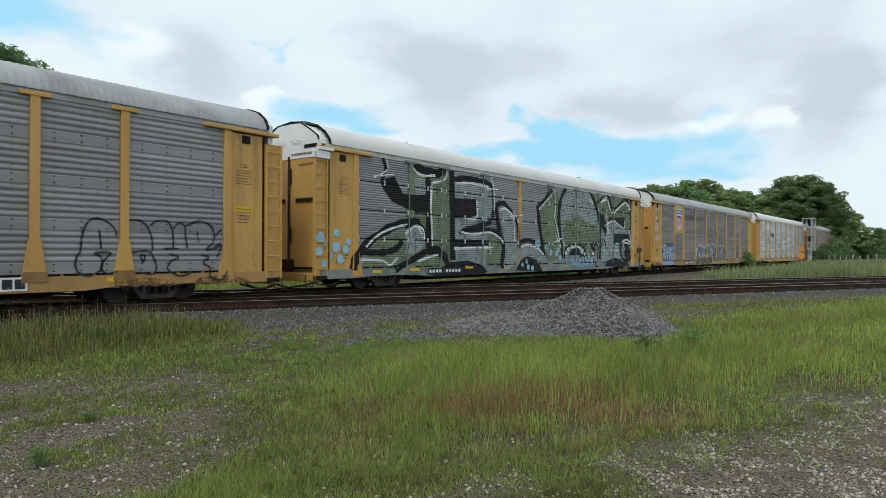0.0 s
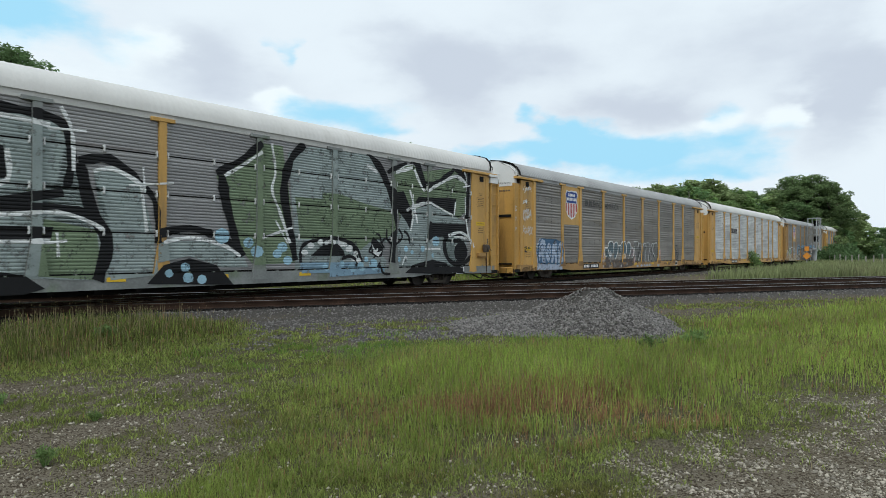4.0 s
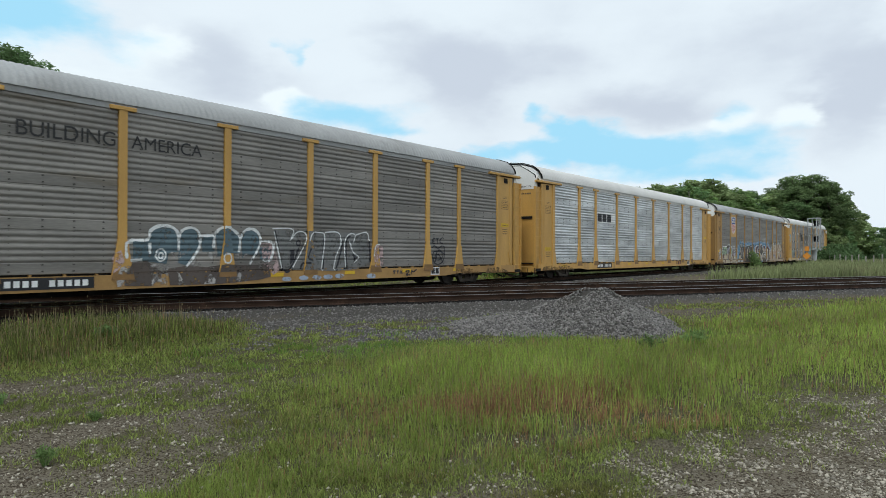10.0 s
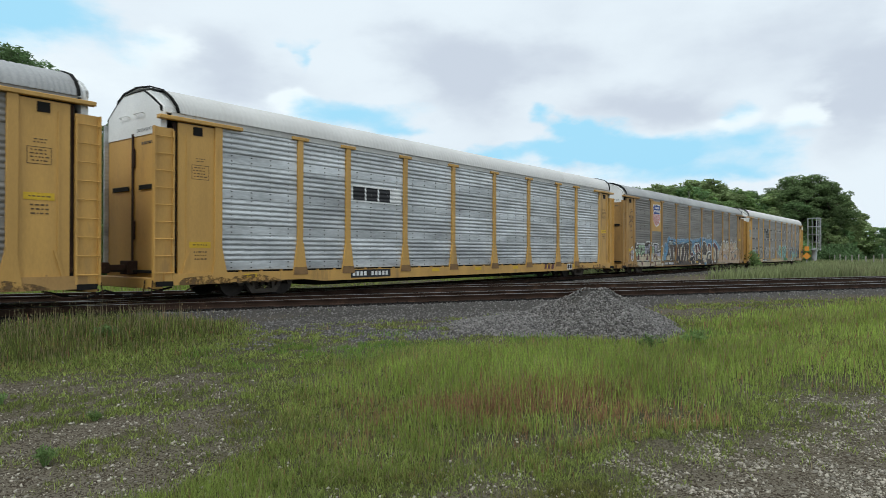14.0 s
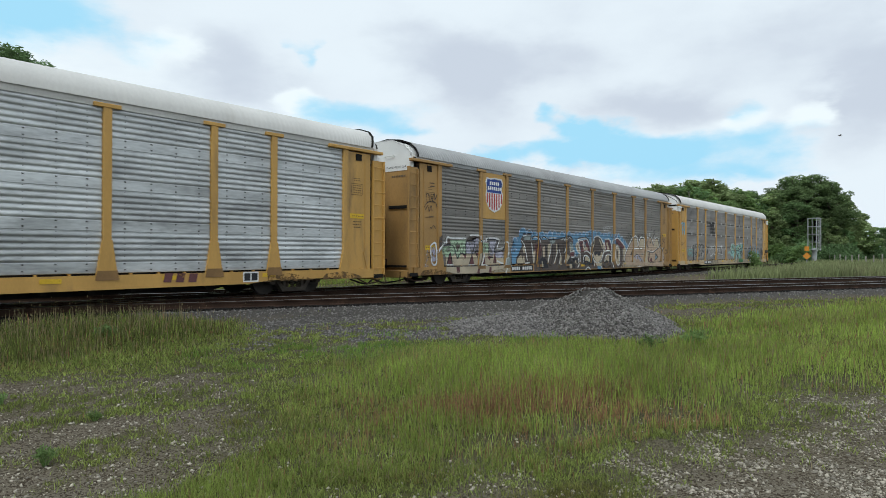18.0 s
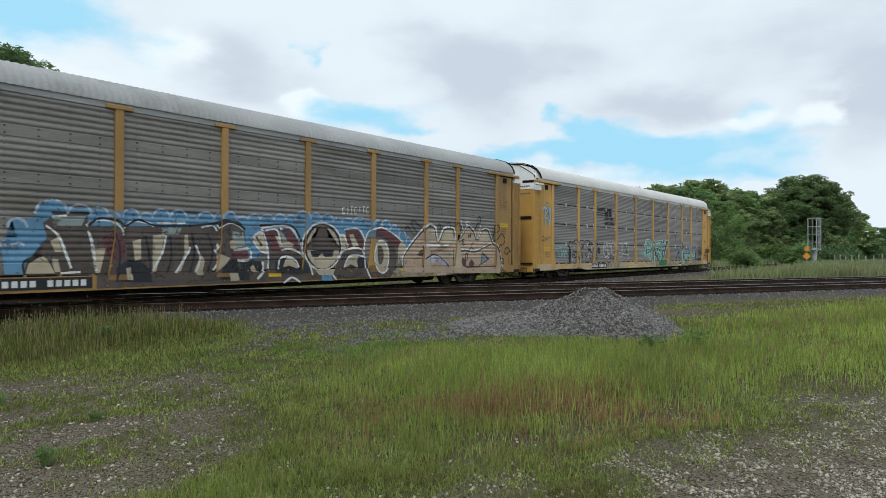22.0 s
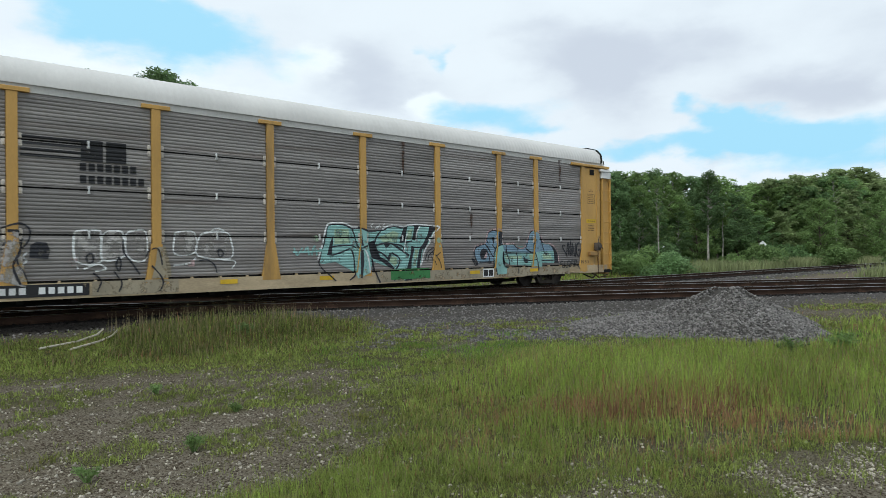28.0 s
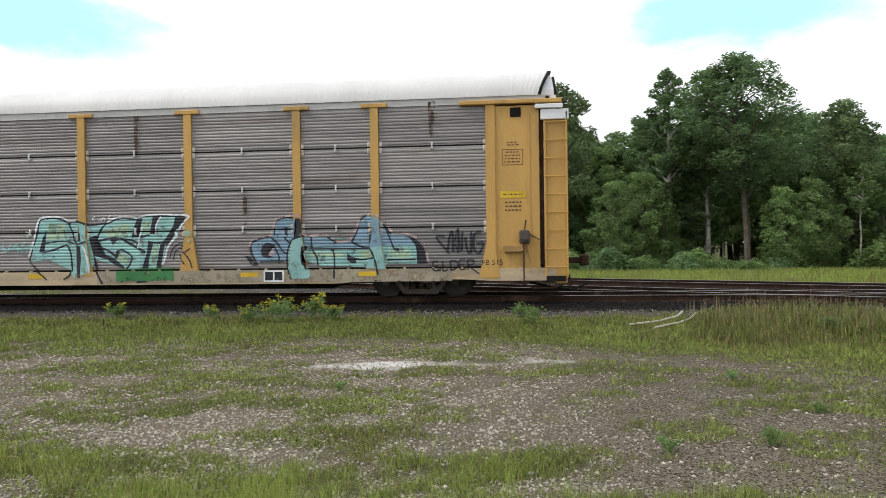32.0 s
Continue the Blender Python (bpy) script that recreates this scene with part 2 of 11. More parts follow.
BARK = material("tree_bark", (0.115, 0.095, 0.075), 0.95, 0, 0.35, 3, 20, 0.4)
BIRCH = material("pale_bark", (0.32, 0.30, 0.26), 0.9, 0, 0.3, 4, 20, 0.3, (0.12, 0.11, 0.09), 0.58)
LEAF = material("leaves", (0.168, 0.262, 0.112), 0.6, 0, 0.25, 0.35, 6, 0, (0.105, 0.160, 0.060), 0.5, (1, 1, 1), 0.22, 0.35, 0.5)
LEAF_LIGHT = material("light_leaves", (0.215, 0.315, 0.115), 0.6, 0, 0.25, 0.35, 6, 0, (0.12, 0.18, 0.055), 0.5, (1, 1, 1), 0.18, 0.3, 0.5)
LEAF_DARK = material("dark_leaves", (0.160, 0.225, 0.095), 0.6, 0, 0.25, 0.35, 6, 0, (0.09, 0.135, 0.050), 0.52, (1, 1, 1), 0.22, 0.35, 0.45)
GRASS = material("grass_blades", (0.300, 0.382, 0.084), 0.65, 0, 0.26, 0.5, 5, 0, (0.355, 0.350, 0.125), 0.56, (1, 1, 1), 0, 0.42, 0.55)
GRASS_LUSH = material("lush_grass_blades", (0.175, 0.285, 0.058), 0.65, 0, 0.2, 0.6, 5, 0, (0.26, 0.35, 0.06), 0.58, (1, 1, 1), 0, 0.3, 0.5)
GRASS_DARK = material("verge_grass_blades", (0.106, 0.126, 0.036), 0.7, 0, 0.3, 0.8, 5, 0, (0.215, 0.19, 0.07), 0.60, (1, 1, 1), 0, 0.6, 0.4)
# grass colour paled and greyed to carry distance haze
MEADOW_HAZED = material("hazed_meadow_grass", (0.255, 0.285, 0.135), 0.7, 0, 0.2, 0.3, 3, 0, (0.29, 0.275, 0.155), 0.55, (1, 1, 1), 0, 0.3, 0.45)
WEED = material("low_weeds", (0.232, 0.278, 0.072), 0.7, 0, 0.28, 0.9, 6, 0, (0.20, 0.19, 0.06), 0.55, (1, 1, 1), 0, 0.5, 0.4)
GRASS_RED = material("reddish_seed_grass", (0.300, 0.165, 0.092), 0.7, 0, 0.25, 0.6, 5, 0, (0.21, 0.15, 0.06), 0.55, (1, 1, 1), 0, 0.45, 0.35)
SEED = material("pale_seed_heads", (0.27, 0.225, 0.125), 0.8, 0, 0.2, 1, 5, 0, None, 0.5, (1, 1, 1), 0, 0.3, 0.3)
PEBBLE = material("pale_pebbles", (0.37, 0.335, 0.275), 0.9, 0, 0.15, 8, 60, 0.1, None, 0.5, (1, 1, 1), 0, 0.45)
TRUCK = material("dusty_truck_steel", (0.090, 0.076, 0.064), 0.85, 0, 0.3, 3, 40, 0.2, (0.055, 0.045, 0.037), 0.55)
SPRING = material("worn_spring_steel", (0.13, 0.105, 0.085), 0.7, 0.2, 0.2, 3, 40, 0.1)
WHEEL = material("grimy_wheel_steel", (0.045, 0.037, 0.031), 0.8, 0.1, 0.3, 3, 40, 0.15, (0.025, 0.021, 0.018), 0.55)
POST_GREY = material("grey_painted_post", (0.205, 0.215, 0.205), 0.6, 0, 0.25, 1.2, 20, 0.08, (0.14, 0.17, 0.12), 0.52)
# ballast copy darkened for oil and for the shade under the train
OILY_SHADED = material("oily_ballast", (0.014, 0.012, 0.011), 0.9, 0, 0.2, 6, 60, 0.2, None, 0.5, (1, 1, 1), 0, 0.4)
GALV = material("galvanised_lattice", (0.42, 0.43, 0.43), 0.5, 0.4, 0.15, 2, 30, 0.05)

for dull in (GRASS_LUSH, MEADOW_HAZED, LEAF, LEAF_HAZED, LEAF_LIGHT, LEAF_DARK, GRASS, GRASS_DARK, WEED, GRASS_RED, SEED, PEBBLE, BALLAST, OILY_SHADED, DARK, RUST, TRUCK, BARK, BIRCH, TIMBER):
    dull.node_tree.nodes["Principled BSDF"].inputs["Specular IOR Level"].default_value = 0.12


# ---- mesh tools ----
def link(name, bm, mat, parent=None, label="", smooth=False):
    me = bpy.data.meshes.new(name)
    bm.to_mesh(me)
    bm.free()
    return link_mesh(name, me, mat, parent, label, smooth)


def link_mesh(name, me, mat, parent=None, label="", smooth=False):
    for x in (mat if isinstance(mat, (list, tuple)) else [mat]):
        me.materials.append(x)
    if smooth:
        me.polygons.foreach_set("use_smooth", [True] * len(me.polygons))
    ob = new(name, me)
    ob.parent = parent
    if label:
        ob["label"] = label
    return ob


def part(name, bm, mat, parent, label="", smooth=False):
    return link(name, bm, mat, parent, label, smooth)


def empty(name, m=None):
    ob = new(name)
    ob.empty_display_size = 0.3
    if m is not None:
        ob.matrix_world = m
    return ob


def box(bm, x0, x1, y0, y1, z0, z1, bevel=0.0):
    r = bmesh.ops.create_cube(bm, size=1.0, matrix=Matrix.Translation(((x0 + x1) / 2, (y0 + y1) / 2, (z0 + z1) / 2)) @
                              Matrix.Diagonal((abs(x1 - x0), abs(y1 - y0), abs(z1 - z0), 1)))
    if bevel:
        es = {e for v in r["verts"] for e in v.link_edges}
        bmesh.ops.bevel(bm, geom=list(es), offset=bevel, segments=1, affect="EDGES")
    return r["verts"]


def rod(bm, a, b, r0, r1=None, n=6):
    a, b = Vector(a), Vector(b)
    q = (b - a).to_track_quat("Z", "Y").to_matrix().to_4x4()
    bmesh.ops.create_cone(bm, cap_ends=True, segments=n, radius1=r0, radius2=r0 if r1 is None else r1, depth=(b - a).length,
                          matrix=Matrix.Translation((a + b) / 2) @ q)


def tube(bm, pts, r, n=6):
    for a, b in zip(pts, pts[1:]):
        rod(bm, a, b, r, r, n)


def sweep(bm, prof, xs, closed=False):
    """Profile of (y, z) pairs carried along x."""
    rings = [[bm.verts.new((x, y, z)) for y, z in prof] for x in xs]
    n = len(prof)
    for r0, r1 in zip(rings, rings[1:]):
        for k in range(n if closed else n - 1):
            j = (k + 1) % n
            bm.faces.new((r0[k], r1[k], r1[j], r0[j]))
    if closed:
        bm.faces.new(rings[0])
        bm.faces.new(rings[-1][::-1])
    return rings


def prism(bm, outline, y0, y1):
    """Outline of (x, z) pairs, thick from y0 to y1."""
    a = [bm.verts.new((x, y0, z)) for x, z in outline]
    b = [bm.verts.new((x, y1, z)) for x, z in outline]
    bm.faces.new(a)
    bm.faces.new(b[::-1])
    for k in range(len(a)):
        j = (k + 1) % len(a)
        bm.faces.new((a[j], a[k], b[k], b[j]))


def raw_mesh(name, verts, faces):
    """A mesh from numpy arrays of corners and equal-sided faces."""
    me = bpy.data.meshes.new(name)
    nv, nf, k = len(verts), len(faces), faces.shape[1]
    me.vertices.add(nv)
    me.vertices.foreach_set("co", np.ascontiguousarray(verts, dtype=np.float32).ravel())
    me.loops.add(nf * k)
    me.loops.foreach_set("vertex_index", np.ascontiguousarray(faces, dtype=np.int32).ravel())
    me.polygons.add(nf)
    me.polygons.foreach_set("loop_start", np.arange(0, nf * k, k, dtype=np.int32))
    me.update(calc_edges=True)
    return me


# ---- ground ----
COSB = 1 / math.hypot(1, SLOPE)
YB0 = YA - 0.7175     # y of the near rail of the main track


def across(x, y):
    """Distance from the middles of the main track and the two crossing tracks."""
    a = np.abs(y - YA)
    near = (y - (YB0 + SLOPE * (x - XB))) * COSB
    return a, np.abs(near - 0.7175), np.abs(near - 0.7175 - 4.27)


def smooth(e0, e1, v):
    u = np.clip((v - e0) / (e1 - e0), 0, 1)
    return u * u * (3 - 2 * u)


def wave(x, y, s, seed):
    """Cheap smooth random field, about 0 to 1."""
    r = np.random.RandomState(seed)
    out = np.zeros_like(x, dtype=float)
    for k in range(7):
        a, f, p = r.uniform(0, 6.28), s * r.uniform(0.5, 2.2), r.uniform(0, 6.28)
        out = out + np.sin((x * np.cos(a) + y * np.sin(a)) * f + p + 1.3 * np.sin((x * np.sin(a) - y * np.cos(a)) * f * 0.7 + p * 2))
    return 0.5 + out / 9.0


def inside(poly, x, y, soft=0.5):
    """1 inside a polygon, 0 outside, with a soft edge."""
    px, py = np.array(poly, dtype=float).T
    hit = np.zeros(np.shape(x), dtype=bool)
    near = np.full(np.shape(x), 1e9)
    for k in range(len(px)):
        x0, y0, x1, y1 = px[k - 1], py[k - 1], px[k], py[k]
        hit ^= ((y0 > y) != (y1 > y)) & (x < (x1 - x0) * (y - y0) / (y1 - y0 + 1e-9) + x0)
        u = np.clip(((x - x0) * (x1 - x0) + (y - y0) * (y1 - y0)) / ((x1 - x0) ** 2 + (y1 - y0) ** 2), 0, 1)
        near = np.minimum(near, np.hypot(x - x0 - u * (x1 - x0), y - y0 - u * (y1 - y0)))
    return np.clip(0.5 + np.where(hit, near, -near) / soft, 0, 1)


MEADOW = [(2.7, 3.9), (5.8, 7.0), (8.2, 7.3), (10.6, 6.3), (12.5, 4.4), (16, 5.6), (28, 2.5), (60, -14), (30, -14), (9.8, 0.4), (8.5, 1.6), (6.9, 1.4), (5.4, 2.3), (3.8, 2.8)]
VERGE = [(-60, 11.4), (-6, 11.4), (-1, 11.7), (3, 9.9), (4.8, 8.7), (7.6, 10.2), (8.8, 12.6), (7.4, 14.8), (6, 15.2), (3.8, 15.2), (3.0, 14.6), (-60, 14.9)]
SPILL = [(9.1, 13.0), (6.2, 10.2), (7.4, 8.7), (8.6, 7.7), (10.8, 7.3), (12, 5.2), (13.7, 4.6), (16.0, 7.0), (21, 7.2), (30, 3.5), (30, 7), (13.6, 12.6)]
DIRT = [(0.6, 4.2), (2.6, 4.4), (3.6, 5.2), (4.3, 6.6), (4.4, 8.2), (3.4, 9.2), (1.2, 9.4), (0.2, 7.0)]
CORNER = [(4.0, 1.9), (5.3, 2.1), (6.9, 1.3), (8.2, 1.5), (9.8, 0.5), (11, -1.5), (5, -1)]
PILE = (13.45, 6.35)
FRONT = [(-9, 2.5), (-9, 4.6), (-4.4, 4.8), (-2.6, 4.5), (-1.2, 5.1), (0.2, 4.9), (1.2, 4.4), (2.8, 4.3), (2.8, 2.5)]
MIDDLE = [(2.6, 3.6), (4.2, 5.6), (4.6, 8.2), (5.2, 9.6), (7.4, 9.4), (8.6, 7.6), (5.8, 6.6), (3.2, 3.6)]
BANK = [(-40, 8.4), (-9, 8.8), (-6.4, 9.9), (-5.0, 11.0), (-4.0, 12.4), (-40, 12.4)]


def pile_height(x, y):
    dx, dy = x - PILE[0], y - PILE[1]
    u, v = dx * 0.80 + dy * 0.60, -dx * 0.60 + dy * 0.80     # along and across the line of sight
    r = np.hypot(u / 2.3, v / 1.95) + 0.10 * np.sin(np.arctan2(v, u) * 3 + 1.0) + 0.05 * np.sin(np.arctan2(v, u) * 7)
    left = np.hypot((u + 0.2) / 1.9, (v - 1.6) / 1.7)
    return np.maximum(0.84 * np.clip(1 - r, 0, 1) ** 0.92, 0.34 * np.clip(1 - left, 0, 1))


def bed(x, y):
    a, b, c = across(x, y)
    return np.minimum(np.minimum(a, b), c)


def oily_shaded(x, y):
    """How dark the stone is: oily between the rails, with the train's shade painted in along the main line short of the
    crossing.
    """
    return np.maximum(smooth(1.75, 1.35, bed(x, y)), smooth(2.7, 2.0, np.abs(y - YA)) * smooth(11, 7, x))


def ground_z(x, y):
    d = bed(x, y)
    z = 0.165 * smooth(3.0, 1.75, d) + 0.05 * smooth(6.5, 2.8, d)
    z = z + 0.05 * (wave(x, y, 0.5, 1) - 0.5) * smooth(1.5, 3.0, d) + 0.018 * (wave(x, y, 4.0, 2) - 0.5)
    return z + pile_height(x, y) * (1 + 0.1 * (wave(x, y, 6.0, 5) - 0.5)) - 0.5 * smooth(26, 60, y)


def cover(x, y):
    """Grass, ballast and pale gravel at a place, 0 to 1 each."""
    d = bed(x, y)
    n, n2 = wave(x, y, 1.2, 3), wave(x, y, 4.5, 4)
    stone = np.maximum(smooth(2.9, 2.2, d + 0.5 * (n2 - 0.5)), inside(SPILL, x, y, 0.9) * np.maximum(smooth(0.54, 0.66, n * 0.5 + wave(x, y, 3.2, 24) * 0.3 + wave(x, y, 8.0, 25) * 0.3), smooth(4.6, 3.4, d)))
    stone = np.maximum(stone, smooth(0.01, 0.05, pile_height(x, y)))
    stone = stone * (1 - 0.85 * inside(VERGE, x, y, 0.8) * smooth(0.24, 0.31, x / np.maximum(y, 0.1)) * smooth(1.7, 2.1, d))
    lush = np.maximum(inside(MEADOW, x, y, 2.6) ** 1.4, inside(VERGE, x, y, 1.4))
    far = np.maximum(smooth(24, 26, y), smooth(26, 40, np.abs(x)))
    bare = np.maximum(inside(DIRT, x, y, 1.2), inside(CORNER, x, y, 0.8))
    n3 = wave(x, y * 1.5, 2.2, 21) * 0.55 + wave(x, y, 9.0, 22) * 0.45
    lift = 0.05 * inside(FRONT, x, y, 0.8) + 0.16 * inside(BANK, x, y, 1.2) + 0.17 * inside(MIDDLE, x, y, 1.4) + 0.15 * inside(SPILL, x, y, 1.0) - 0.05 * bare
    lot = 0.85 * smooth(0.42, 0.66, n3 * 0.75 + n * 0.25 + lift)
    grass = np.maximum(np.maximum(lush, lot), far) * (1 - stone)
    pale = (0.35 + 0.6 * smooth(0.40, 0.62, wave(x, y, 0.9, 8) * 0.6 + n2 * 0.45)) * (1 - stone) * (1 - 0.97 * smooth(0.0, 1.3, x + 0.8 * (n2 - 0.5)))
    pale = np.maximum(pale, 0.25 * inside(CORNER, x, y, 0.8) * smooth(0.40, 0.62, n2))
    road = inside([(27, 12.9), (33, 15.0), (80, 15.0), (80, 11.8), (40, 10.3)], x, y, 1.5)
    pale, grass = np.maximum(pale, road), grass * (1 - road)
    return np.clip(grass, 0, 1), np.clip(stone, 0, 1), np.clip(pale * (1 - 0.6 * lush), 0, 1)


def sand(x, y):
    """The white patch of spilled sand in the lot."""
    u = np.hypot((x + 1.95) / 0.75, (y - 9.1 - 0.06 * x) / 0.36) + 0.7 * (wave(x, y, 5.0, 31) - 0.5)
    v = np.hypot((x + 0.2) / 1.9, (y - 9.3 - 0.12 * x) / 0.22) + 0.9 * (wave(x, y, 6.0, 32) - 0.5)
    return np.clip(np.maximum(smooth(1.15, 0.6, u), 0.55 * smooth(1.1, 0.5, v)), 0, 1)


def ground_material():
    mt = bpy.data.materials.new("gravel_lot_and_grass_soil")
    mt.use_nodes = True
    nt = mt.node_tree
    N, L = nt.nodes.new, nt.links.new
    b = nt.nodes["Principled BSDF"]
    b.inputs["Roughness"].default_value = 0.95
    b.inputs["Specular IOR Level"].default_value = 0.08
    co = N("ShaderNodeTexCoord")
    at = N("ShaderNodeAttribute")
    at.attribute_name = "cover"
    sep = N("ShaderNodeSeparateColor")
    L(at.outputs["Color"], sep.inputs[0])

    def tex(kind, scale, detail=4.0):
        n = N(kind)
        n.inputs["Scale"].default_value = scale
        if "Detail" in n.inputs:
            n.inputs["Detail"].default_value = detail
        L(co.outputs["Object"], n.inputs["Vector"])
        return n

    def mix(f, a, c):
        n = N("ShaderNodeMix")
        n.data_type = "RGBA"
        for k, v in ((0, f), (6, a), (7, c)):
            if isinstance(v, tuple):
                n.inputs[k].default_value = (*v, 1)
            else:
                L(v, n.inputs[k])
        return n.outputs[2]

    def ramp(src, p0, p1, c0=(0, 0, 0), c1=(1, 1, 1)):
        n = N("ShaderNodeValToRGB")
        e = n.color_ramp.elements
        e[0].position, e[0].color, e[1].position, e[1].color = p0, (*c0, 1), p1, (*c1, 1)
        L(src, n.inputs[0])
        return n.outputs[0]
    blot, fine = tex("ShaderNodeTexNoise", 0.8, 8), tex("ShaderNodeTexNoise", 22, 6)
    peb, peb2 = tex("ShaderNodeTexVoronoi", 26), tex("ShaderNodeTexVoronoi", 60)
    soil = mix(ramp(blot.outputs[0], 0.35, 0.65), (0.022, 0.015, 0.009), (0.038, 0.027, 0.017))
    soil = mix(ramp(fine.outputs[0], 0.40, 0.75), soil, (0.054, 0.038, 0.025))
    pebble = ramp(peb.outputs["Color"], 0.1, 0.95, (0.14, 0.118, 0.088), (0.50, 0.45, 0.37))
    few = ramp(peb2.outputs["Color"], 0.87, 0.91)
    soil = mix(few, soil, (0.15, 0.13, 0.098))
    soil = mix(ramp(sep.outputs[2], 0.0, 1.0), soil, mix(ramp(peb.outputs["Distance"], 0.30, 0.55), pebble, (0.135, 0.110, 0.078)))
    sn = N("ShaderNodeAttribute")
    sn.attribute_name = "sand"
    soil = mix(ramp(sn.outputs["Fac"], 0.15, 0.75), soil, mix(ramp(fine.outputs[0], 0.35, 0.65), (0.42, 0.40, 0.36), (0.58, 0.56, 0.52)))
    stone = mix(ramp(peb2.outputs["Distance"], 0.3, 0.7), ramp(peb2.outputs["Color"], 0.0, 1.0, (0.09, 0.084, 0.078), (0.23, 0.217, 0.205)), (0.068, 0.062, 0.056))
    green = mix(ramp(fine.outputs[0], 0.38, 0.62), (0.034, 0.034, 0.014), (0.080, 0.078, 0.026))
    # near-black stone colour: oil between the rails plus painted shade below the train
    oil_shade = mix(ramp(peb2.outputs["Distance"], 0.3, 0.7), (0.026, 0.022, 0.019), (0.010, 0.009, 0.008))
    stone = mix(at.outputs["Alpha"], stone, oil_shade)
    base = mix(sep.outputs[1], mix(sep.outputs[0], soil, green), stone)
    L(base, b.inputs["Base Color"])
    bp = N("ShaderNodeBump")
    bp.inputs["Strength"].default_value, bp.inputs["Distance"].default_value = 0.5, 0.012
    L(peb.outputs["Distance"], bp.inputs["Height"])
    L(bp.outputs[0], b.inputs["Normal"])
    return mt


def lines(spans):
    out = []
    for a, b, s in spans:
        out += list(np.arange(a, b - 1e-6, s))
    return np.array(out + [spans[-1][1]])


def make_ground():
    xs = lines([(-2400, -200, 440), (-200, -40, 20), (-40, -14, 1.0), (-14, 32, 0.17), (32, 60, 1.0), (60, 200, 14), (200, 2400, 440)])
    ys = lines([(-2400, -200, 440), (-200, -20, 20), (-20, -2, 1.0), (-2, 20, 0.17), (20, 45, 0.8), (45, 200, 12), (200, 2400, 440)])
    X, Y = np.meshgrid(xs, ys)
    v = np.stack([X, Y, ground_z(X, Y)], -1).reshape(-1, 3)
    nx = len(xs)
    i = (np.arange(len(ys) - 1)[:, None] * nx + np.arange(nx - 1)[None]).ravel()
    me = raw_mesh("ground", v, np.stack([i, i + 1, i + nx + 1, i + nx], 1))
    g, s, p = cover(v[:, 0], v[:, 1])
    sa = me.attributes.new("sand", "FLOAT", "POINT")
    sa.data.foreach_set("value", sand(v[:, 0], v[:, 1]).astype(np.float32))
    col = me.color_attributes.new("cover", "FLOAT_COLOR", "POINT")
    col.data.foreach_set("color", np.stack([g, s, p, oily_shaded(v[:, 0], v[:, 1])], 1).astype(np.float32).ravel())
    tagged(link_mesh("ground", me, ground_material(), smooth=True), "patchy gravel lot with dirt and grass beside the tracks", "ground", kind="structure")


make_ground()


# ---- tracks ----
def rail_run(name, a, b, parent, head=True):
    """One rail from a to b, as foot, web and head, with a shiny running top."""
    a, b = Vector(a), Vector(b)
    n = (b - a).length
    bm = bmesh.new()
    prof = [(-0.07, -0.17), (0.07, -0.17), (0.07, -0.155), (0.012, -0.135), (0.012, -0.045), (0.036, -0.035), (0.036, -0.004), (0.030, 0),
            (-0.030, 0), (-0.036, -0.004), (-0.036, -0.035), (-0.012, -0.045), (-0.012, -0.135), (-0.07, -0.155)]
    sweep(bm, prof, [0, n], True)
    for f in bm.faces:
        if f.normal.z > 0.9 and f.calc_center_median().z > -0.01 or (f.calc_center_median().z > -0.003):
            f.material_index = 1
    bmesh.ops.recalc_face_normals(bm, faces=bm.faces)
    ob = part(name, bm, (RUST, RAILHEAD), parent)
    ob.matrix_world = Matrix.Translation(a) @ (b - a).to_track_quat("X", "Z").to_matrix().to_4x4()
    return ob


def make_track(label, origin, angle, length0, length1, near0, near1, ties=True):
    """Track along local x through origin; ties near the camera are parts, the rest joined."""
    th = empty("railway_track", Matrix.Translation(origin) @ Matrix.Rotation(angle, 4, "Z"))
    tagged(th, label, "railway track", "railway tracks", kind="structure")
    for s in (-0.7175, 0.7175):
        rail_run("rail", (length0, s, 0), (length1, s, 0), None).parent = th
    if not ties:
        return th
    bm = bmesh.new()
    box(bm, -0.115, 0.115, -1.3, 1.3, -0.34, -0.172, 0.012)
    proto = part("tie", bm, TIMBER, th)
    proto.location = (near0, 0, 0)
    bm = bmesh.new()
    for s in (-0.7175, 0.7175):
        box(bm, -0.09, 0.09, s - 0.17, s + 0.17, -0.173, -0.157)
        for k in (-1, 1):
            for q in (-0.05, 0.05):
                box(bm, q - 0.012, q + 0.012, s + k * 0.085 - 0.015, s + k * 0.085 + 0.015, -0.158, -0.135)
    plates = part("tie_plate", bm, RUST, proto)
    r = random.Random(3)
    k = near0 + 0.5
    while k < near1:
        t2 = new("tie", proto.data)
        t2.parent = th
        t2.location = (k, r.uniform(-0.05, 0.05), r.uniform(-0.012, 0.004))
        t2.rotation_euler = (0, 0, r.uniform(-0.02, 0.02))
        p2 = new("tie_plate", plates.data)
        p2.parent = t2
        k += 0.52
    bm = bmesh.new()
    for x0, x1 in ((length0, near0), (k, length1)):
        x = x0
        while x < x1 - 0.3:
            box(bm, x - 0.115, x + 0.115, -1.3, 1.3, -0.34, -0.172)
            x += 0.52
    ob = part("tie_row", bm, TIMBER, th)
    ob["kind"] = "stuff"
    return th


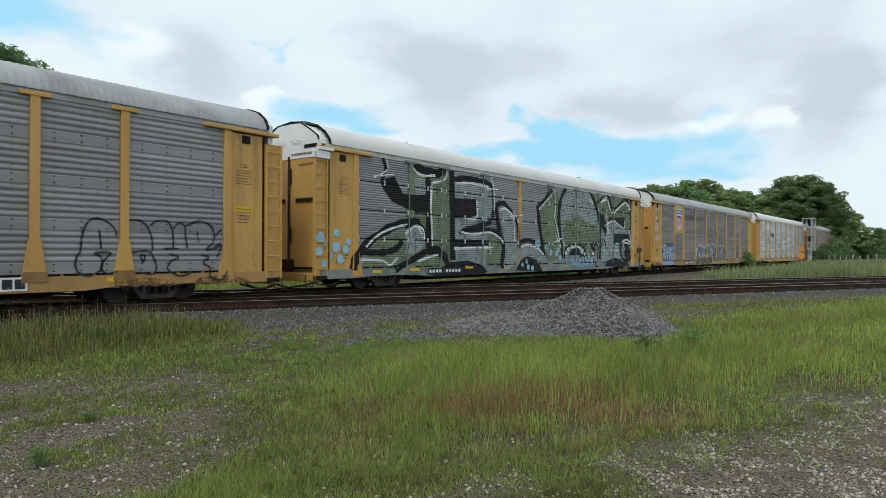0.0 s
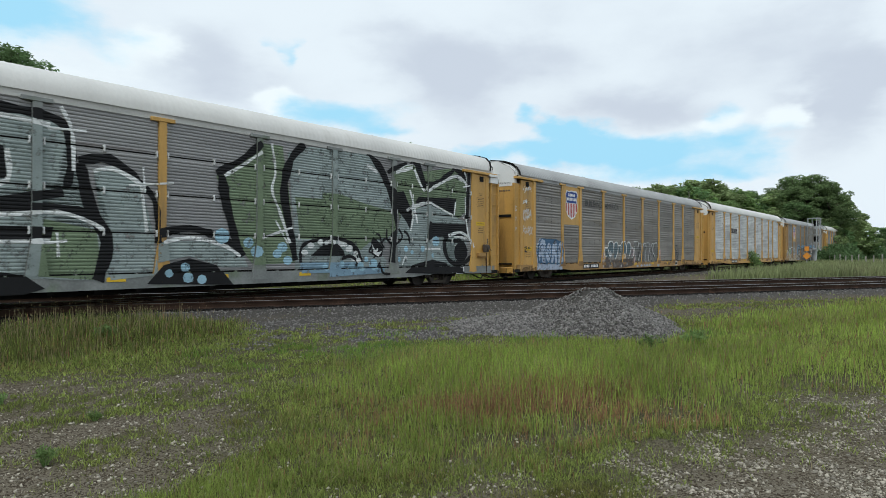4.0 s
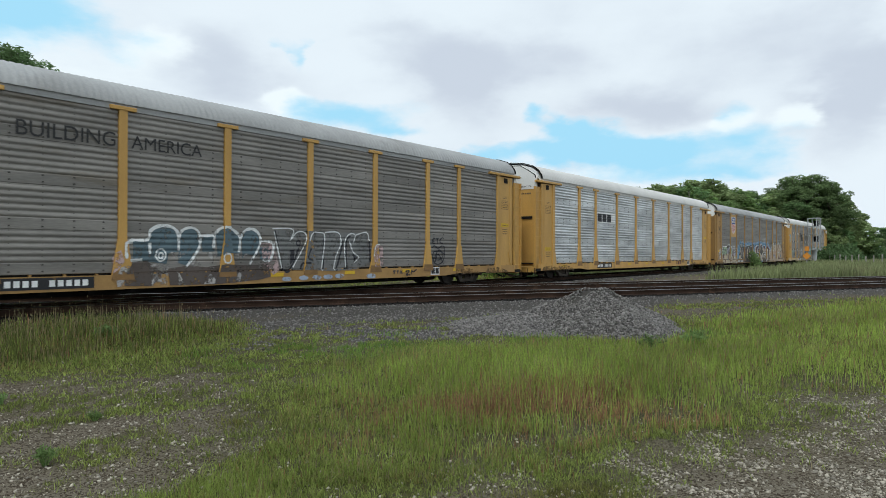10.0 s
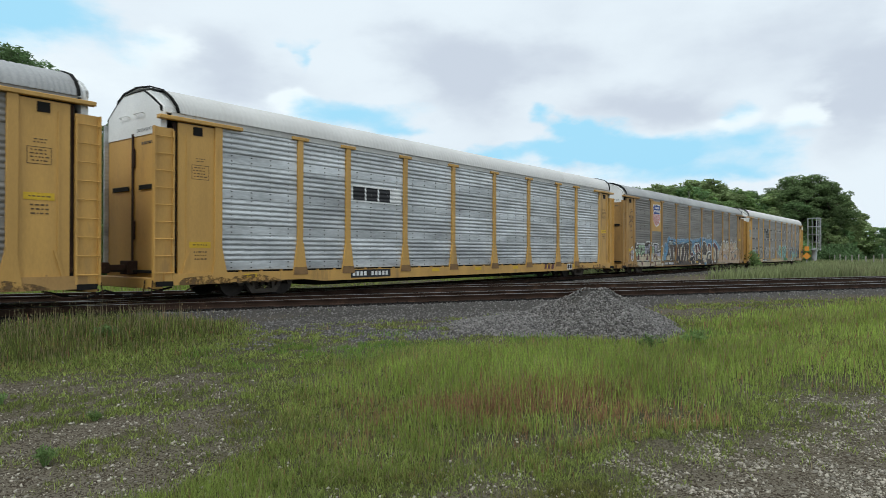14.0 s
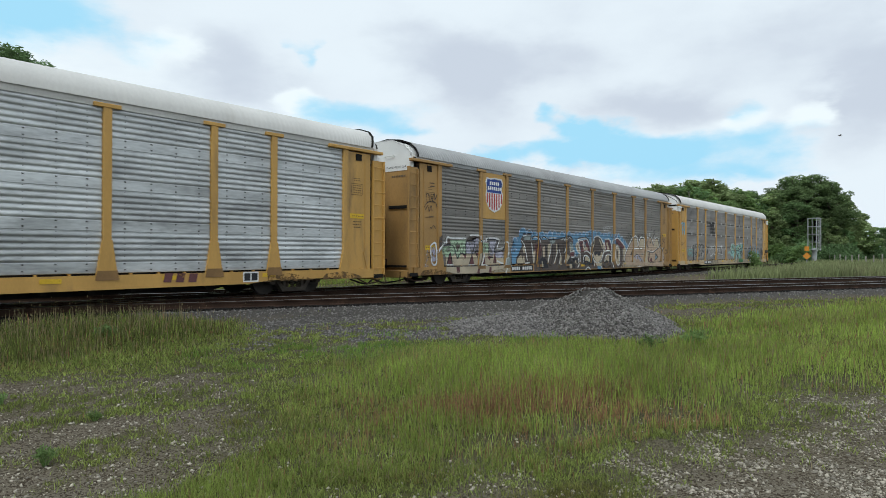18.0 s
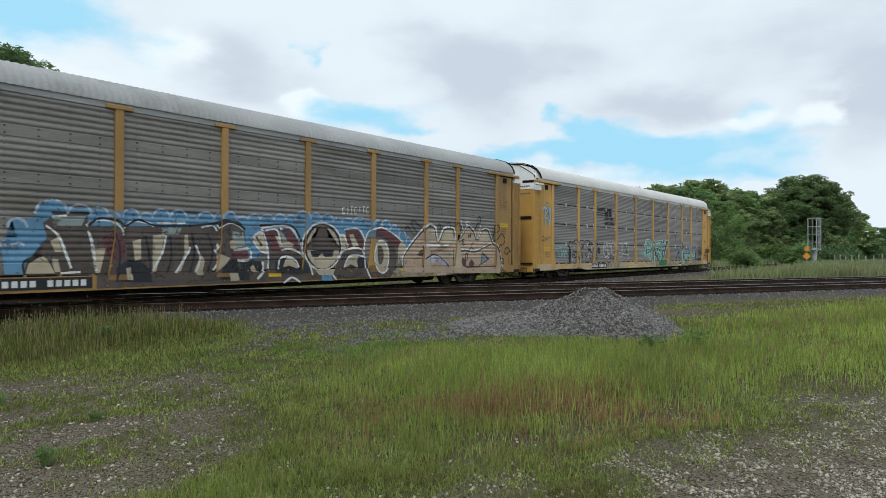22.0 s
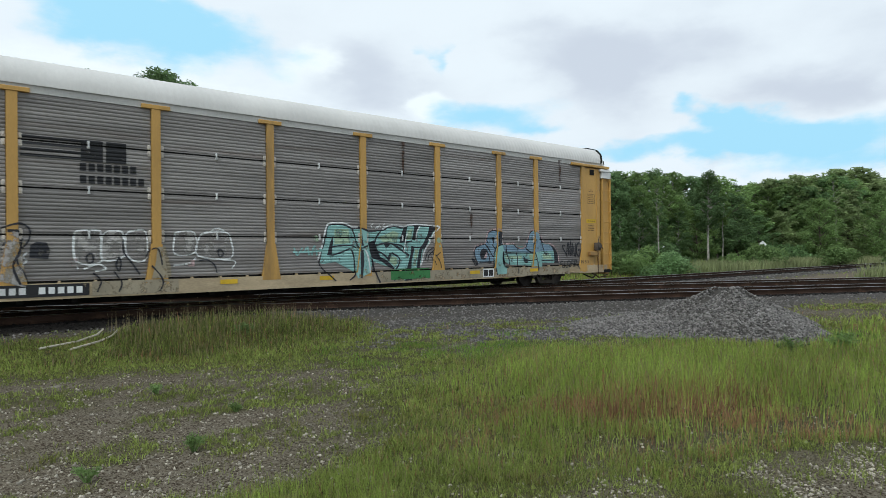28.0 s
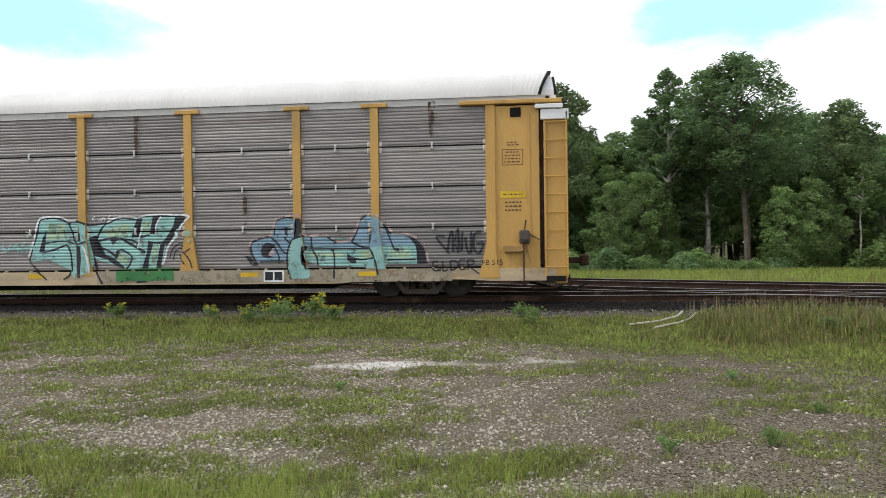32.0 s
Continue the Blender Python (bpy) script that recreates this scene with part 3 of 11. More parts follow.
ANG = math.atan(SLOPE)
make_track("rusty main railway track with a freight train on it", (0, YA, RAIL), 0, -60, 210, -14, 34)
MB = Vector((XB, YB0, RAIL)) + Vector((-math.sin(ANG), math.cos(ANG), 0)) * 0.7175
make_track("brown railway track crossing the main line", MB, ANG, -110, 150, -8, 34)
make_track("second crossing railway track farther off", MB + Vector((-math.sin(ANG), math.cos(ANG), 0)) * 4.27, ANG, -110, 150, -14, 26)


# ---- trees ----
def leaf_mesh(name, centres, radii, count, size, rng):
    """Many small bent leaf sprays gathered round clump centres."""
    w = radii ** 2
    pick = rng.choice(len(centres), count, p=w / w.sum())
    dirs = rng.normal(size=(count, 3))
    dirs /= np.linalg.norm(dirs, axis=1)[:, None]
    dist = radii[pick] * rng.uniform(0.35, 1.05, count) ** 0.6
    c = centres[pick] + dirs * dist[:, None] * np.array([1, 1, 0.72])
    u = rng.normal(size=(count, 3))
    u[:, 2] *= 0.6
    u /= np.linalg.norm(u, axis=1)[:, None]
    v = np.cross(u, dirs + rng.normal(size=(count, 3)) * 0.5)
    v /= np.linalg.norm(v, axis=1)[:, None] + 1e-6
    s = (size * rng.uniform(0.5, 1.35, count))[:, None]
    tip, mid = c + u * s, c + dirs * s * 0.18
    verts = np.stack([c - u * s, mid + v * s * 0.42, tip, mid - v * s * 0.42], 1).reshape(-1, 3)
    i = np.arange(count) * 4
    return raw_mesh(name, verts, np.stack([i, i + 1, i + 2, i + 3], 1))


TREE_TOP = {}


def make_tree(seed, height, spread, bark, leaf, label, clumps=52, leaves=9000, size=0.15, low=0.16, trunk=0.15, name="tree"):
    rng = np.random.RandomState(seed)
    th = empty(name)
    tagged(th, label, "tree", "woodland beyond the tracks")
    bm = bmesh.new()
    pts = [Vector((0, 0, -0.5))]
    lean = rng.uniform(-0.05, 0.05, 2)
    for k in range(1, 6):
        z = height * 0.86 * k / 5
        pts.append(Vector((lean[0] * z + rng.uniform(-0.12, 0.12), lean[1] * z + rng.uniform(-0.12, 0.12), z)))
    for k in range(5):
        rod(bm, pts[k], pts[k + 1], trunk * (1 - k / 5.6), trunk * (1 - (k + 1) / 5.6), 7)
    cs, rs = [], []
    for k in range(clumps):
        f = low + (1 - low) * ((k + 0.5) / clumps) ** 0.9
        z = height * f
        wide = spread * (math.sin(math.pi * min(0.97, max(0.08, (f - low) / (1.03 - low)) ** 0.75)) * 0.85 + 0.15)
        a = k * 2.4 + rng.uniform(-0.6, 0.6)
        d = wide * rng.uniform(0.25, 1.0)
        base = pts[min(4, int(f * 5))].lerp(pts[min(5, int(f * 5) + 1)], 0.3)
        end = Vector((base.x + math.cos(a) * d, base.y + math.sin(a) * d, z))
        cs.append(end)
        rs.append(rng.uniform(0.13, 0.34) * spread * (1.15 - 0.45 * f))
        if k % 2 == 0:
            zr = max(height * low * 0.6, z - d * 0.8)
            q = min(4.999, zr / (height * 0.86) * 5)
            root = pts[int(q)].lerp(pts[int(q) + 1], q - int(q)) if q >= 1 else Vector((0, 0, -0.5)).lerp(pts[1], (zr + 0.5) / (pts[1].z + 0.5))
            bend = root.lerp(end, 0.55) + Vector((0, 0, 0.12 * d))
            rod(bm, root, bend, trunk * 0.32, trunk * 0.2, 5)
            rod(bm, bend, end, trunk * 0.2, trunk * 0.05, 5)
    part("trunk", bm, bark, th)
    TREE_TOP[th] = height * 1.02
    me = leaf_mesh("crown", np.array(cs), np.array(rs), leaves, size, rng)
    link_mesh("crown", me, leaf, th)
    return th


def make_bush(seed, height, spread, leaf, label, leaves=2600, size=0.12):
    rng = np.random.RandomState(seed)
    th = empty("bush")
    tagged(th, label, "bush", "bushes along the wood's edge")
    bm = bmesh.new()
    cs, rs = [], []
    for k in range(16):
        a, d, z = rng.uniform(0, 6.28), spread * rng.uniform(0.1, 0.8), height * rng.uniform(0.18, 0.8)
        z *= 1 - 0.5 * d / spread
        end = Vector((math.cos(a) * d, math.sin(a) * d, z))
        cs.append(end)
        rs.append(rng.uniform(0.22, 0.42) * min(spread, height))
        rod(bm, (end.x * 0.15, end.y * 0.15, -0.2), end, 0.03, 0.01, 5)
    part("stem", bm, BARK, th)
    link_mesh("foliage", leaf_mesh("foliage", np.array(cs), np.array(rs), leaves, size, rng), leaf, th)
    return th


def polar(bearing, dist, z=None):
    """Place at a bearing (degrees right of the view square to the train) and distance from the camera."""
    x, y = dist * math.sin(radians(bearing)), dist * math.cos(radians(bearing))
    return Vector((x, y, float(ground_z(np.array(x), np.array(y))) if z is None else z))


def plant(proto, place, turn=0.0, size=1.0, tall=1.0, first=[]):
    m = Matrix.Translation(place) @ Matrix.Rotation(turn, 4, "Z")
    ob = proto
    if proto in first:
        ob = copy_thing(proto, m)
    else:
        first.append(proto)
        proto.matrix_basis = m
    ob.scale = (size, size, size * tall)
    return ob


# how high the wood's skyline stands (tangent) by bearing, and how far off its front is
SKYLINE = [(-40, 0.15), (2, 0.17), (4.6, 0.215), (6.6, 0.17), (9.3, 0.168), (11, 0.19), (22.5, 0.17), (25.5, 0.165), (28, 0.140), (29.4, 0.136), (32.2, 0.157), (35, 0.171), (37, 0.160), (39, 0.166),
           (45, 0.162), (48.8, 0.150), (50, 0.126), (56, 0.119), (62, 0.111), (67, 0.098), (69.2, 0.100), (71, 0.096), (73.5, 0.107), (76, 0.094), (77.8, 0.085), (80, 0.096), (82.3, 0.090), (83.2, 0.070), (85, 0.037), (88, 0.03)]
FRONT_EDGE = [(-40, 46), (40, 46), (47, 54), (60, 57), (66, 78), (72, 92), (77, 112), (84, 124), (90, 150)]


def reach(bearing, table):
    return float(np.interp(bearing, [q[0] for q in table], [q[1] for q in table]))


def plant_to(proto, bearing, dist, high, turn, wide=1.0):
    """Plant a tree so that its top stands as high as wanted above the eye."""
    place = polar(bearing, dist)
    s = (EYE - place.z + dist * high) / TREE_TOP[proto]
    return plant(proto, place, turn, s * wide, 1.0 / wide)


def make_wood():
    r = random.Random(11)
    near = [make_tree(21, 9.0, 2.3, BARK, LEAF, "leafy green deciduous tree in the wood", 84, 11000, 0.12, 0.22),
            make_tree(22, 9.6, 1.9, BIRCH, LEAF_LIGHT, "slender pale-barked tree with light green leaves", 66, 8500, 0.112, 0.30, 0.11),
            make_tree(23, 8.4, 2.5, BARK, LEAF, "deep green broad deciduous tree in the wood", 86, 11000, 0.12, 0.24),
            make_tree(24, 10.0, 1.9, BIRCH, LEAF, "tall thin grey-barked tree with sparse crown", 54, 7500, 0.11, 0.34, 0.10),
            make_tree(25, 8.0, 2.7, BARK, LEAF_LIGHT, "rounded light green tree at the wood's edge", 84, 10500, 0.12, 0.08)]
    far = [make_tree(41, 9.0, 2.6, BARK, LEAF_HAZED, "distant leafy green tree beyond the crossing", 74, 6200, 0.19, 0.12),
           make_tree(42, 8.6, 2.8, BARK, LEAF_LIGHT, "distant deep green tree beyond the crossing", 74, 6200, 0.19, 0.10),
           make_tree(43, 8.2, 2.4, BARK, LEAF_HAZED, "distant light green tree beyond the crossing", 70, 6000, 0.19, 0.10)]
    # three ranks of wood from behind the train round to the far right: the skyline, the middle and the front
    for depth, f0, f1, step, kinds in ((14, 0.90, 1.02, 1.25, near), (8, 0.74, 0.96, 1.5, near), (2, 0.45, 0.76, 1.7, near)):
        b = -36.0
        while b < 87:
            d = reach(b, FRONT_EDGE) + depth * r.uniform(0.7, 1.3)
            if b > 4 or r.random() < 0.35:
                plant_to(r.choice(kinds if b < 66 else far + near[:2]), b, d, reach(b, SKYLINE) * r.uniform(f0, f1), r.uniform(0, 6.28), r.uniform(0.95, 1.3) * (1.0 if b < 60 else 1.25))
            b += step * r.uniform(0.75, 1.25) * (0.85 if b > 62 else 1.0)
    # the tall trees with bare trunks, and the pale stems in front of the wood
    tall = [make_tree(61, 13.8, 2.1, BIRCH, LEAF, "tall narrow tree with a pale grey trunk", 84, 14000, 0.12, 0.36, 0.22),
            make_tree(62, 14.9, 3.7, BARK, LEAF, "tall spreading tree with bare lower trunk", 104, 21000, 0.125, 0.40, 0.22),
            make_tree(63, 13.0, 2.3, BIRCH, LEAF, "tall tree with a forked grey trunk", 76, 12000, 0.12, 0.42, 0.20),
            make_tree(64, 11.2, 2.9, BARK, LEAF_DARK, "dark leafy tree standing above the wood", 90, 15000, 0.12, 0.36, 0.18),
            make_tree(65, 9.0, 1.1, BIRCH, LEAF_LIGHT, "thin pale-stemmed young tree before the wood", 40, 3200, 0.10, 0.55, 0.085)]
    for k, b, d, e in ((0, 12.6, 46, 0.252), (1, 18.9, 45, 0.261), (2, 15.9, 47, 0.247), (3, 25.6, 48, 0.182), (3, 4.2, 47, 0.236), (2, 35.2, 50, 0.174), (3, 33.0, 52, 0.160),
                       (4, 26.3, 43, 0.10), (4, 31.9, 44, 0.14), (4, 39.7, 45, 0.12), (0, 48.9, 52, 0.168), (4, 59.7, 54, 0.11), (2, 63.4, 62, 0.112), (4, 64.4, 63, 0.085), (4, 72.5, 88, 0.10)):
        plant_to(tall[k], b, d, e, b, 1.25 if k == 1 else 1.0)
    for b, d, s in ((8.5, 43, 0.72), (10.8, 44, 0.80), (21.5, 43, 0.62), (23.6, 44, 0.68), (33.8, 42, 0.55), (41.0, 41, 0.52), (12.2, 45, 0.6), (71.3, 84, 0.9), (75.0, 88, 1.0)):
        plant(near[4], polar(b, d), b * 3, s)
    # the broad round crown above the far wood
    for b, d, e, w in ((79.9, 124, 0.104, 1.5), (81.3, 126, 0.104, 1.5), (82.2, 125, 0.094, 1.3)):
        plant_to(tall[3], b, d, e, b, w)
    bushes = [make_bush(31, 2.2, 1.9, LEAF_LIGHT, "light green bush at the edge of the wood"), make_bush(32, 1.8, 2.2, LEAF, "dense green bush at the edge of the wood")]
    for b, d, s in ((66.5, 57, 1.25), (65.2, 58, 0.8), (72.0, 62, 1.0), (76.5, 70, 1.1)):
        plant(bushes[0], polar(b, d), b, s)
    for b0, b1, step, d0, d1, s in [(-34, 24, 1.4, 39, 46, 0.8), (24, 62, 1.0, 41, 50, 0.95), (40, 62, 1.2, 50, 56, 1.3), (62, 72, 0.6, 76, 92, 1.3), (72, 84, 0.5, 104, 118, 1.5), (84, 88, 0.7, 124, 140, 1.5)]:
        b = b0
        while b < b1:
            plant(r.choice(bushes), polar(b, r.uniform(d0, d1)), r.uniform(0, 6.28), s * r.uniform(0.6, 1.3))
            b += step * r.uniform(0.7, 1.4)


make_wood()


# ---- the train ----
POSTS = [4.62, 6.60, 9.42, 12.28, 15.19, 18.05, 20.87, 22.83]   # middles of the side posts, from the front end
Z0, Z1 = 0.77, 4.70                                             # siding, above the rail
PY, SY = -1.55, -1.475                                          # faces of posts and siding
MESHES = {}
DOOR = 0.26                                                     # end doors stand this far in from the ladders
ROWS = {"fine": 4, "flute": 4}


def shared(name, key, build, mat, parent, loc=(0, 0, 0), label="", smooth=False):
    """A part whose mesh is built once for each key."""
    mats = mat if isinstance(mat, (list, tuple)) else [mat]
    key = (name, key, tuple(x.name for x in mats))
    if key not in MESHES:
        bm = bmesh.new()
        build(bm)
        bmesh.ops.recalc_face_normals(bm, faces=bm.faces)
        me = bpy.data.meshes.new(name)
        bm.to_mesh(me)
        bm.free()
        for x in mats:
            me.materials.append(x)
        if smooth:
            me.polygons.foreach_set("use_smooth", [True] * len(me.polygons))
        MESHES[key] = me
    ob = new(name, MESHES[key])
    ob.parent, ob.location = parent, loc
    if label:
        ob["label"] = label
    return ob


def panel_profile(kind, h):
    """Cross-section (y, z) of one siding sheet of height h."""
    p = [(0.0, 0.0)]
    if kind == "fine":
        n = 11
        step = (h - 0.06) / n
        p.append((0, 0.03))
        for k in range(n):
            z = 0.03 + k * step
            p += [(-0.013, z + step * 0.16), (-0.014, z + step * 0.50), (0, z + step * 0.84)]
        p += [(0, h - 0.03), (0, h)]
    else:
        p += [(-0.010, 0.012), (-0.010, 0.245)]
        n, z0 = 5, 0.262
        step = (h - 0.275) / n
        for k in range(n):
            z = z0 + k * step
            p += [(0.0, z), (-0.016, z + step * 0.26), (-0.019, z + step * 0.42), (-0.016, z + step * 0.56), (0.0, z + step * 0.86)]
        p += [(0, h)]
    return p


def sheet(bm, w, kind, h):
    sweep(bm, panel_profile(kind, h), [0, w])


def bracket(bm):
    """Two bolted ears that tie a pair of sheets to the post."""
    for z0, z1 in ((-0.15, -0.015), (0.015, 0.13)):
        box(bm, -0.040, 0.036, -0.030, -0.004, z0, z1, 0.012)
        box(bm, -0.022, 0.010, -0.044, -0.028, (z0 + z1) / 2 - 0.016, (z0 + z1) / 2 + 0.016)


def bolts(bm, w, h):
    """Bolt heads along the flat foot of a fluted sheet, and in columns over the flutes."""
    n = max(3, int(w / 0.62))
    step = (h - 0.275) / 5
    for k in range(n):
        x = (k + 0.5) * w / n
        for z in (0.055, 0.20):
            box(bm, x - 0.019, x + 0.019, -0.024, -0.008, z, z + 0.030)
        for q in range(5):
            z = 0.262 + q * step + step * 0.86
            box(bm, x - 0.008, x + 0.008, -0.010, 0.004, z, z + 0.014)


def clip(bm):
    """A pressed clip that ties two sheets together."""
    box(bm, -0.026, 0.026, -0.045, 0.0, -0.085, -0.02, 0.006)
    box(bm, -0.026, 0.026, -0.045, 0.0, 0.02, 0.085, 0.006)
    box(bm, -0.014, 0.014, -0.062, -0.02, -0.07, 0.07, 0.005)


def post(bm):
    prism(bm, [(-0.10, 0.55), (-0.10, 4.66), (0.10, 4.66), (0.10, 0.55)], PY + 0.012, SY + 0.02)
    prism(bm, [(-0.26, 0.62), (-0.115, 1.55), (0.115, 1.55), (0.26, 0.62)], PY, SY + 0.01)
    box(bm, -0.32, 0.32, PY - 0.004, SY + 0.03, 4.662, 4.76, 0.01)


def roof_profile(tall):
    """Half-round roof section; the white cars have the taller one."""
    p = [(-1.53, 4.86), (-1.515, 5.02), (-1.41, 5.24), (-1.15, 5.45), (-0.68, 5.59), (0, 5.66)] if tall else [(-1.53, 4.84), (-1.505, 4.97), (-1.37, 5.18), (-1.10, 5.38), (-0.67, 5.52), (0, 5.60)]
    return p + [(-y, z) for y, z in p[-2::-1]]


def end_cut(z, tall):
    """Distance of the slanting roof edge from the end of the car, at a height."""
    return (0.64 - 0.30 * min(1.0, max(0.0, (z - 4.9) / 0.7))) if tall else 0.50


def roof(bm, tall):
    """Corrugated roof, its two ends cut on the slant."""
    prof, rib = roof_profile(tall), 0.008 if tall else 0.020
    n = int((BODY - 0.2) / 0.17)
    rings = []
    for k in range(n * 4 + 1):
        d = (BODY - 0.2) * k / (n * 4) + 0.1
        r = (0.0, 0.5, 1.0, 0.5)[k % 4]
        e = min(d, BODY - d)
        ring = []
        for y, z in prof:
            q = e
            if e < 1.4:
                c = end_cut(z, tall)
                q = c + (1.4 - c) * (e - 0.1) / 1.3
            x = q if d < BODY / 2 else BODY - q
            ring.append(bm.verts.new((x - BODY / 2, y * (1 + rib * 0.7 * r), z + rib * r * (0.3 + 0.7 * (z - 4.8) / 0.8))))
        rings.append(ring)
    for a, b in zip(rings, rings[1:]):
        for k in range(len(prof) - 1):
            bm.faces.new((a[k], b[k], b[k + 1], a[k + 1]))


def hood(bm, s, tall):
    """Inner end piece that closes the car under the slanting roof edge."""
    prof = [(y * 0.955, 4.74 + (z - 4.74) * 0.93) for y, z in roof_profile(tall)]
    X = lambda v: s * (v - BODY / 2)
    sweep(bm, prof, sorted((X(0.36), X(1.5))), True)


def roof_seal(bm, s, tall):
    """Black rubber strip along the slanting edge, bent up a little at the crown."""
    prof = roof_profile(tall)
    rings = []
    for d, lift in ((-0.035, 0.012), (-0.035, 0.045), (0.035, 0.045), (0.035, 0.012)):
        rings.append([bm.verts.new((s * (end_cut(z, tall) + d - BODY / 2), y * (1 + lift / 1.5), z + lift * (0.35 + 0.65 * (z - 4.8) / 0.8))) for y, z in prof])
    for a, b in zip(rings, rings[1:] + rings[:1]):
        for k in range(len(prof) - 1):
            bm.faces.new((a[k], b[k], b[k + 1], a[k + 1]))


def end_wall(bm, split):
    prof = [(-1.42, 0.62), (-1.42, split), (1.42, split), (1.42, 0.62)]
    a = [bm.verts.new((0, y, z)) for y, z in prof]
    b = [bm.verts.new((0.12, y, z)) for y, z in prof]
    bm.faces.new(a)
    bm.faces.new(b[::-1])
    for k in range(4):
        j = (k + 1) % 4
        bm.faces.new((a[k], a[j], b[j], b[k]))


def cap_profile(tall):
    p = [(-1.42, 4.84), (-1.39, 4.98), (-0.96, 5.26), (-0.56, 5.48), (0, 5.50)] if tall else [(-1.42, 4.84), (-1.40, 4.98), (-1.12, 5.22), (-0.50, 5.49), (0, 5.51)]
    return p + [(-y, z) for y, z in p[-2::-1]]


def end_cap(bm, split, tall):
    """White upper part of the end doors, many-sided, with two hand holds."""
    prof = [(-1.42, split)] + cap_profile(tall) + [(1.42, split)]
    a = [bm.verts.new((-0.02, y, z)) for y, z in prof]
    b = [bm.verts.new((0.14, y, z)) for y, z in prof]
    bm.faces.new(a)
    bm.faces.new(b[::-1])
    for k in range(len(prof)):
        j = (k + 1) % len(prof)
        bm.faces.new((a[k], a[j], b[j], b[k]))
    for y in (-0.62, 0.18):
        tube(bm, [(-0.02, y, 4.86), (-0.10, y, 4.90), (-0.10, y + 0.44, 4.90), (-0.02, y + 0.44, 4.86)], 0.014, 5)


def cap_rim(bm, tall):
    """Flashing bent over the edge of the cap."""
    prof = cap_profile(tall)
    rings = []
    for x, k in ((-0.03, -0.016), (-0.03, 0.010), (0.03, 0.010), (0.03, -0.005)):
        rings.append([bm.verts.new((x, y * (1 + k / 1.45), z + k * min(1.0, (z - 4.75) / 0.6))) for y, z in prof])
    for a, b in zip(rings, rings[1:]):
        for k in range(len(prof) - 1):
            bm.faces.new((a[k], b[k], b[k + 1], a[k + 1]))


def wheelset(bm):
    for s in (-1, 1):
        q = Matrix.Translation((0, s * 0.755, 0)) @ Matrix.Rotation(math.pi / 2, 4, "X")
        bmesh.ops.create_cone(bm, cap_ends=True, segments=28, radius1=0.42, radius2=0.42, depth=0.12, matrix=q)
        bmesh.ops.create_cone(bm, cap_ends=True, segments=28, radius1=0.445, radius2=0.445, depth=0.03, matrix=Matrix.Translation((0, -s * 0.07, 0)) @ q)
        bmesh.ops.create_cone(bm, cap_ends=True, segments=12, radius1=0.11, radius2=0.09, depth=0.16, matrix=Matrix.Translation((0, s * 0.22, 0)) @ q)
        for k in range(3):
            a = k * 2.094
            box(bm, math.cos(a) * 0.06 - 0.014, math.cos(a) * 0.06 + 0.014, s * 1.05, s * 1.07, math.sin(a) * 0.06 - 0.014, math.sin(a) * 0.06 + 0.014)
    rod(bm, (0, -1.0, 0), (0, 1.0, 0), 0.08, 0.08, 10)


def truck_frame(bm):
    """Bolster and brake beams between the two cast side frames."""
    box(bm, -0.18, 0.18, -1.0, 1.0, 0.42, 0.70, 0.02)
    for x in (-0.34, 0.34):
        box(bm, x - 0.05, x + 0.05, -0.85, 0.85, 0.26, 0.38, 0.01)


def side_frame(bm, s):
    """Cast truss frame with an open window for the springs, and the two journal boxes."""
    y0, y1 = sorted((s * 0.96, s * 1.12))
    prism(bm, [(-1.12, 0.50), (-0.62, 0.60), (-0.40, 0.72), (0.40, 0.72), (0.62, 0.60), (1.12, 0.50), (1.12, 0.40), (0.62, 0.47), (0.42, 0.55), (-0.42, 0.55), (-0.62, 0.47), (-1.12, 0.40)], y0, y1)
    prism(bm, [(-0.70, 0.44), (-0.60, 0.48), (-0.34, 0.20), (0.34, 0.20), (0.60, 0.48), (0.70, 0.44), (0.42, 0.08), (-0.42, 0.08)], y0, y1)
    for x in (-0.34, 0.34):
        box(bm, x - 0.055, x + 0.055, y0, y1, 0.14, 0.60, 0.01)
    for x in (-0.86, 0.86):
        box(bm, x - 0.17, x + 0.17, y0 - 0.02, y1 + 0.02, 0.36, 0.58, 0.03)
    bmesh.ops.recalc_face_normals(bm, faces=bm.faces)


def bearing_cap(bm, s):
    bmesh.ops.create_cone(bm, cap_ends=True, segments=14, radius1=0.115, radius2=0.095, depth=0.12, matrix=Matrix.Translation((0, s * 1.17, 0.42)) @ Matrix.Rotation(s * math.pi / 2, 4, "X"))
    for k in range(3):
        a = 0.5 + k * 2.094
        box(bm, math.cos(a) * 0.055 - 0.015, math.cos(a) * 0.055 + 0.015, *sorted((s * 1.22, s * 1.245)), 0.42 + math.sin(a) * 0.055 - 0.015, 0.42 + math.sin(a) * 0.055 + 0.015)


def spring(bm, s):
    """One coil spring of the nest."""
    pts = [(0.062 * math.cos(a), s * 1.04 + 0.062 * math.sin(a), 0.20 + 0.33 * a / (math.tau * 5)) for a in (math.tau * k / 8 for k in range(41))]
    tube(bm, pts, 0.017, 4)


def coupler(bm, s):
    box(bm, *sorted((s * 0.10, s * -0.55)), -0.09, 0.09, 0.40, 0.56, 0.02)
    box(bm, *sorted((s * -0.42, s * -0.64)), -0.17, 0.17, 0.34, 0.62, 0.03)
    box(bm, *sorted((s * 0.0, s * 0.5)), -0.22, 0.22, 0.30, 0.66, 0.02)


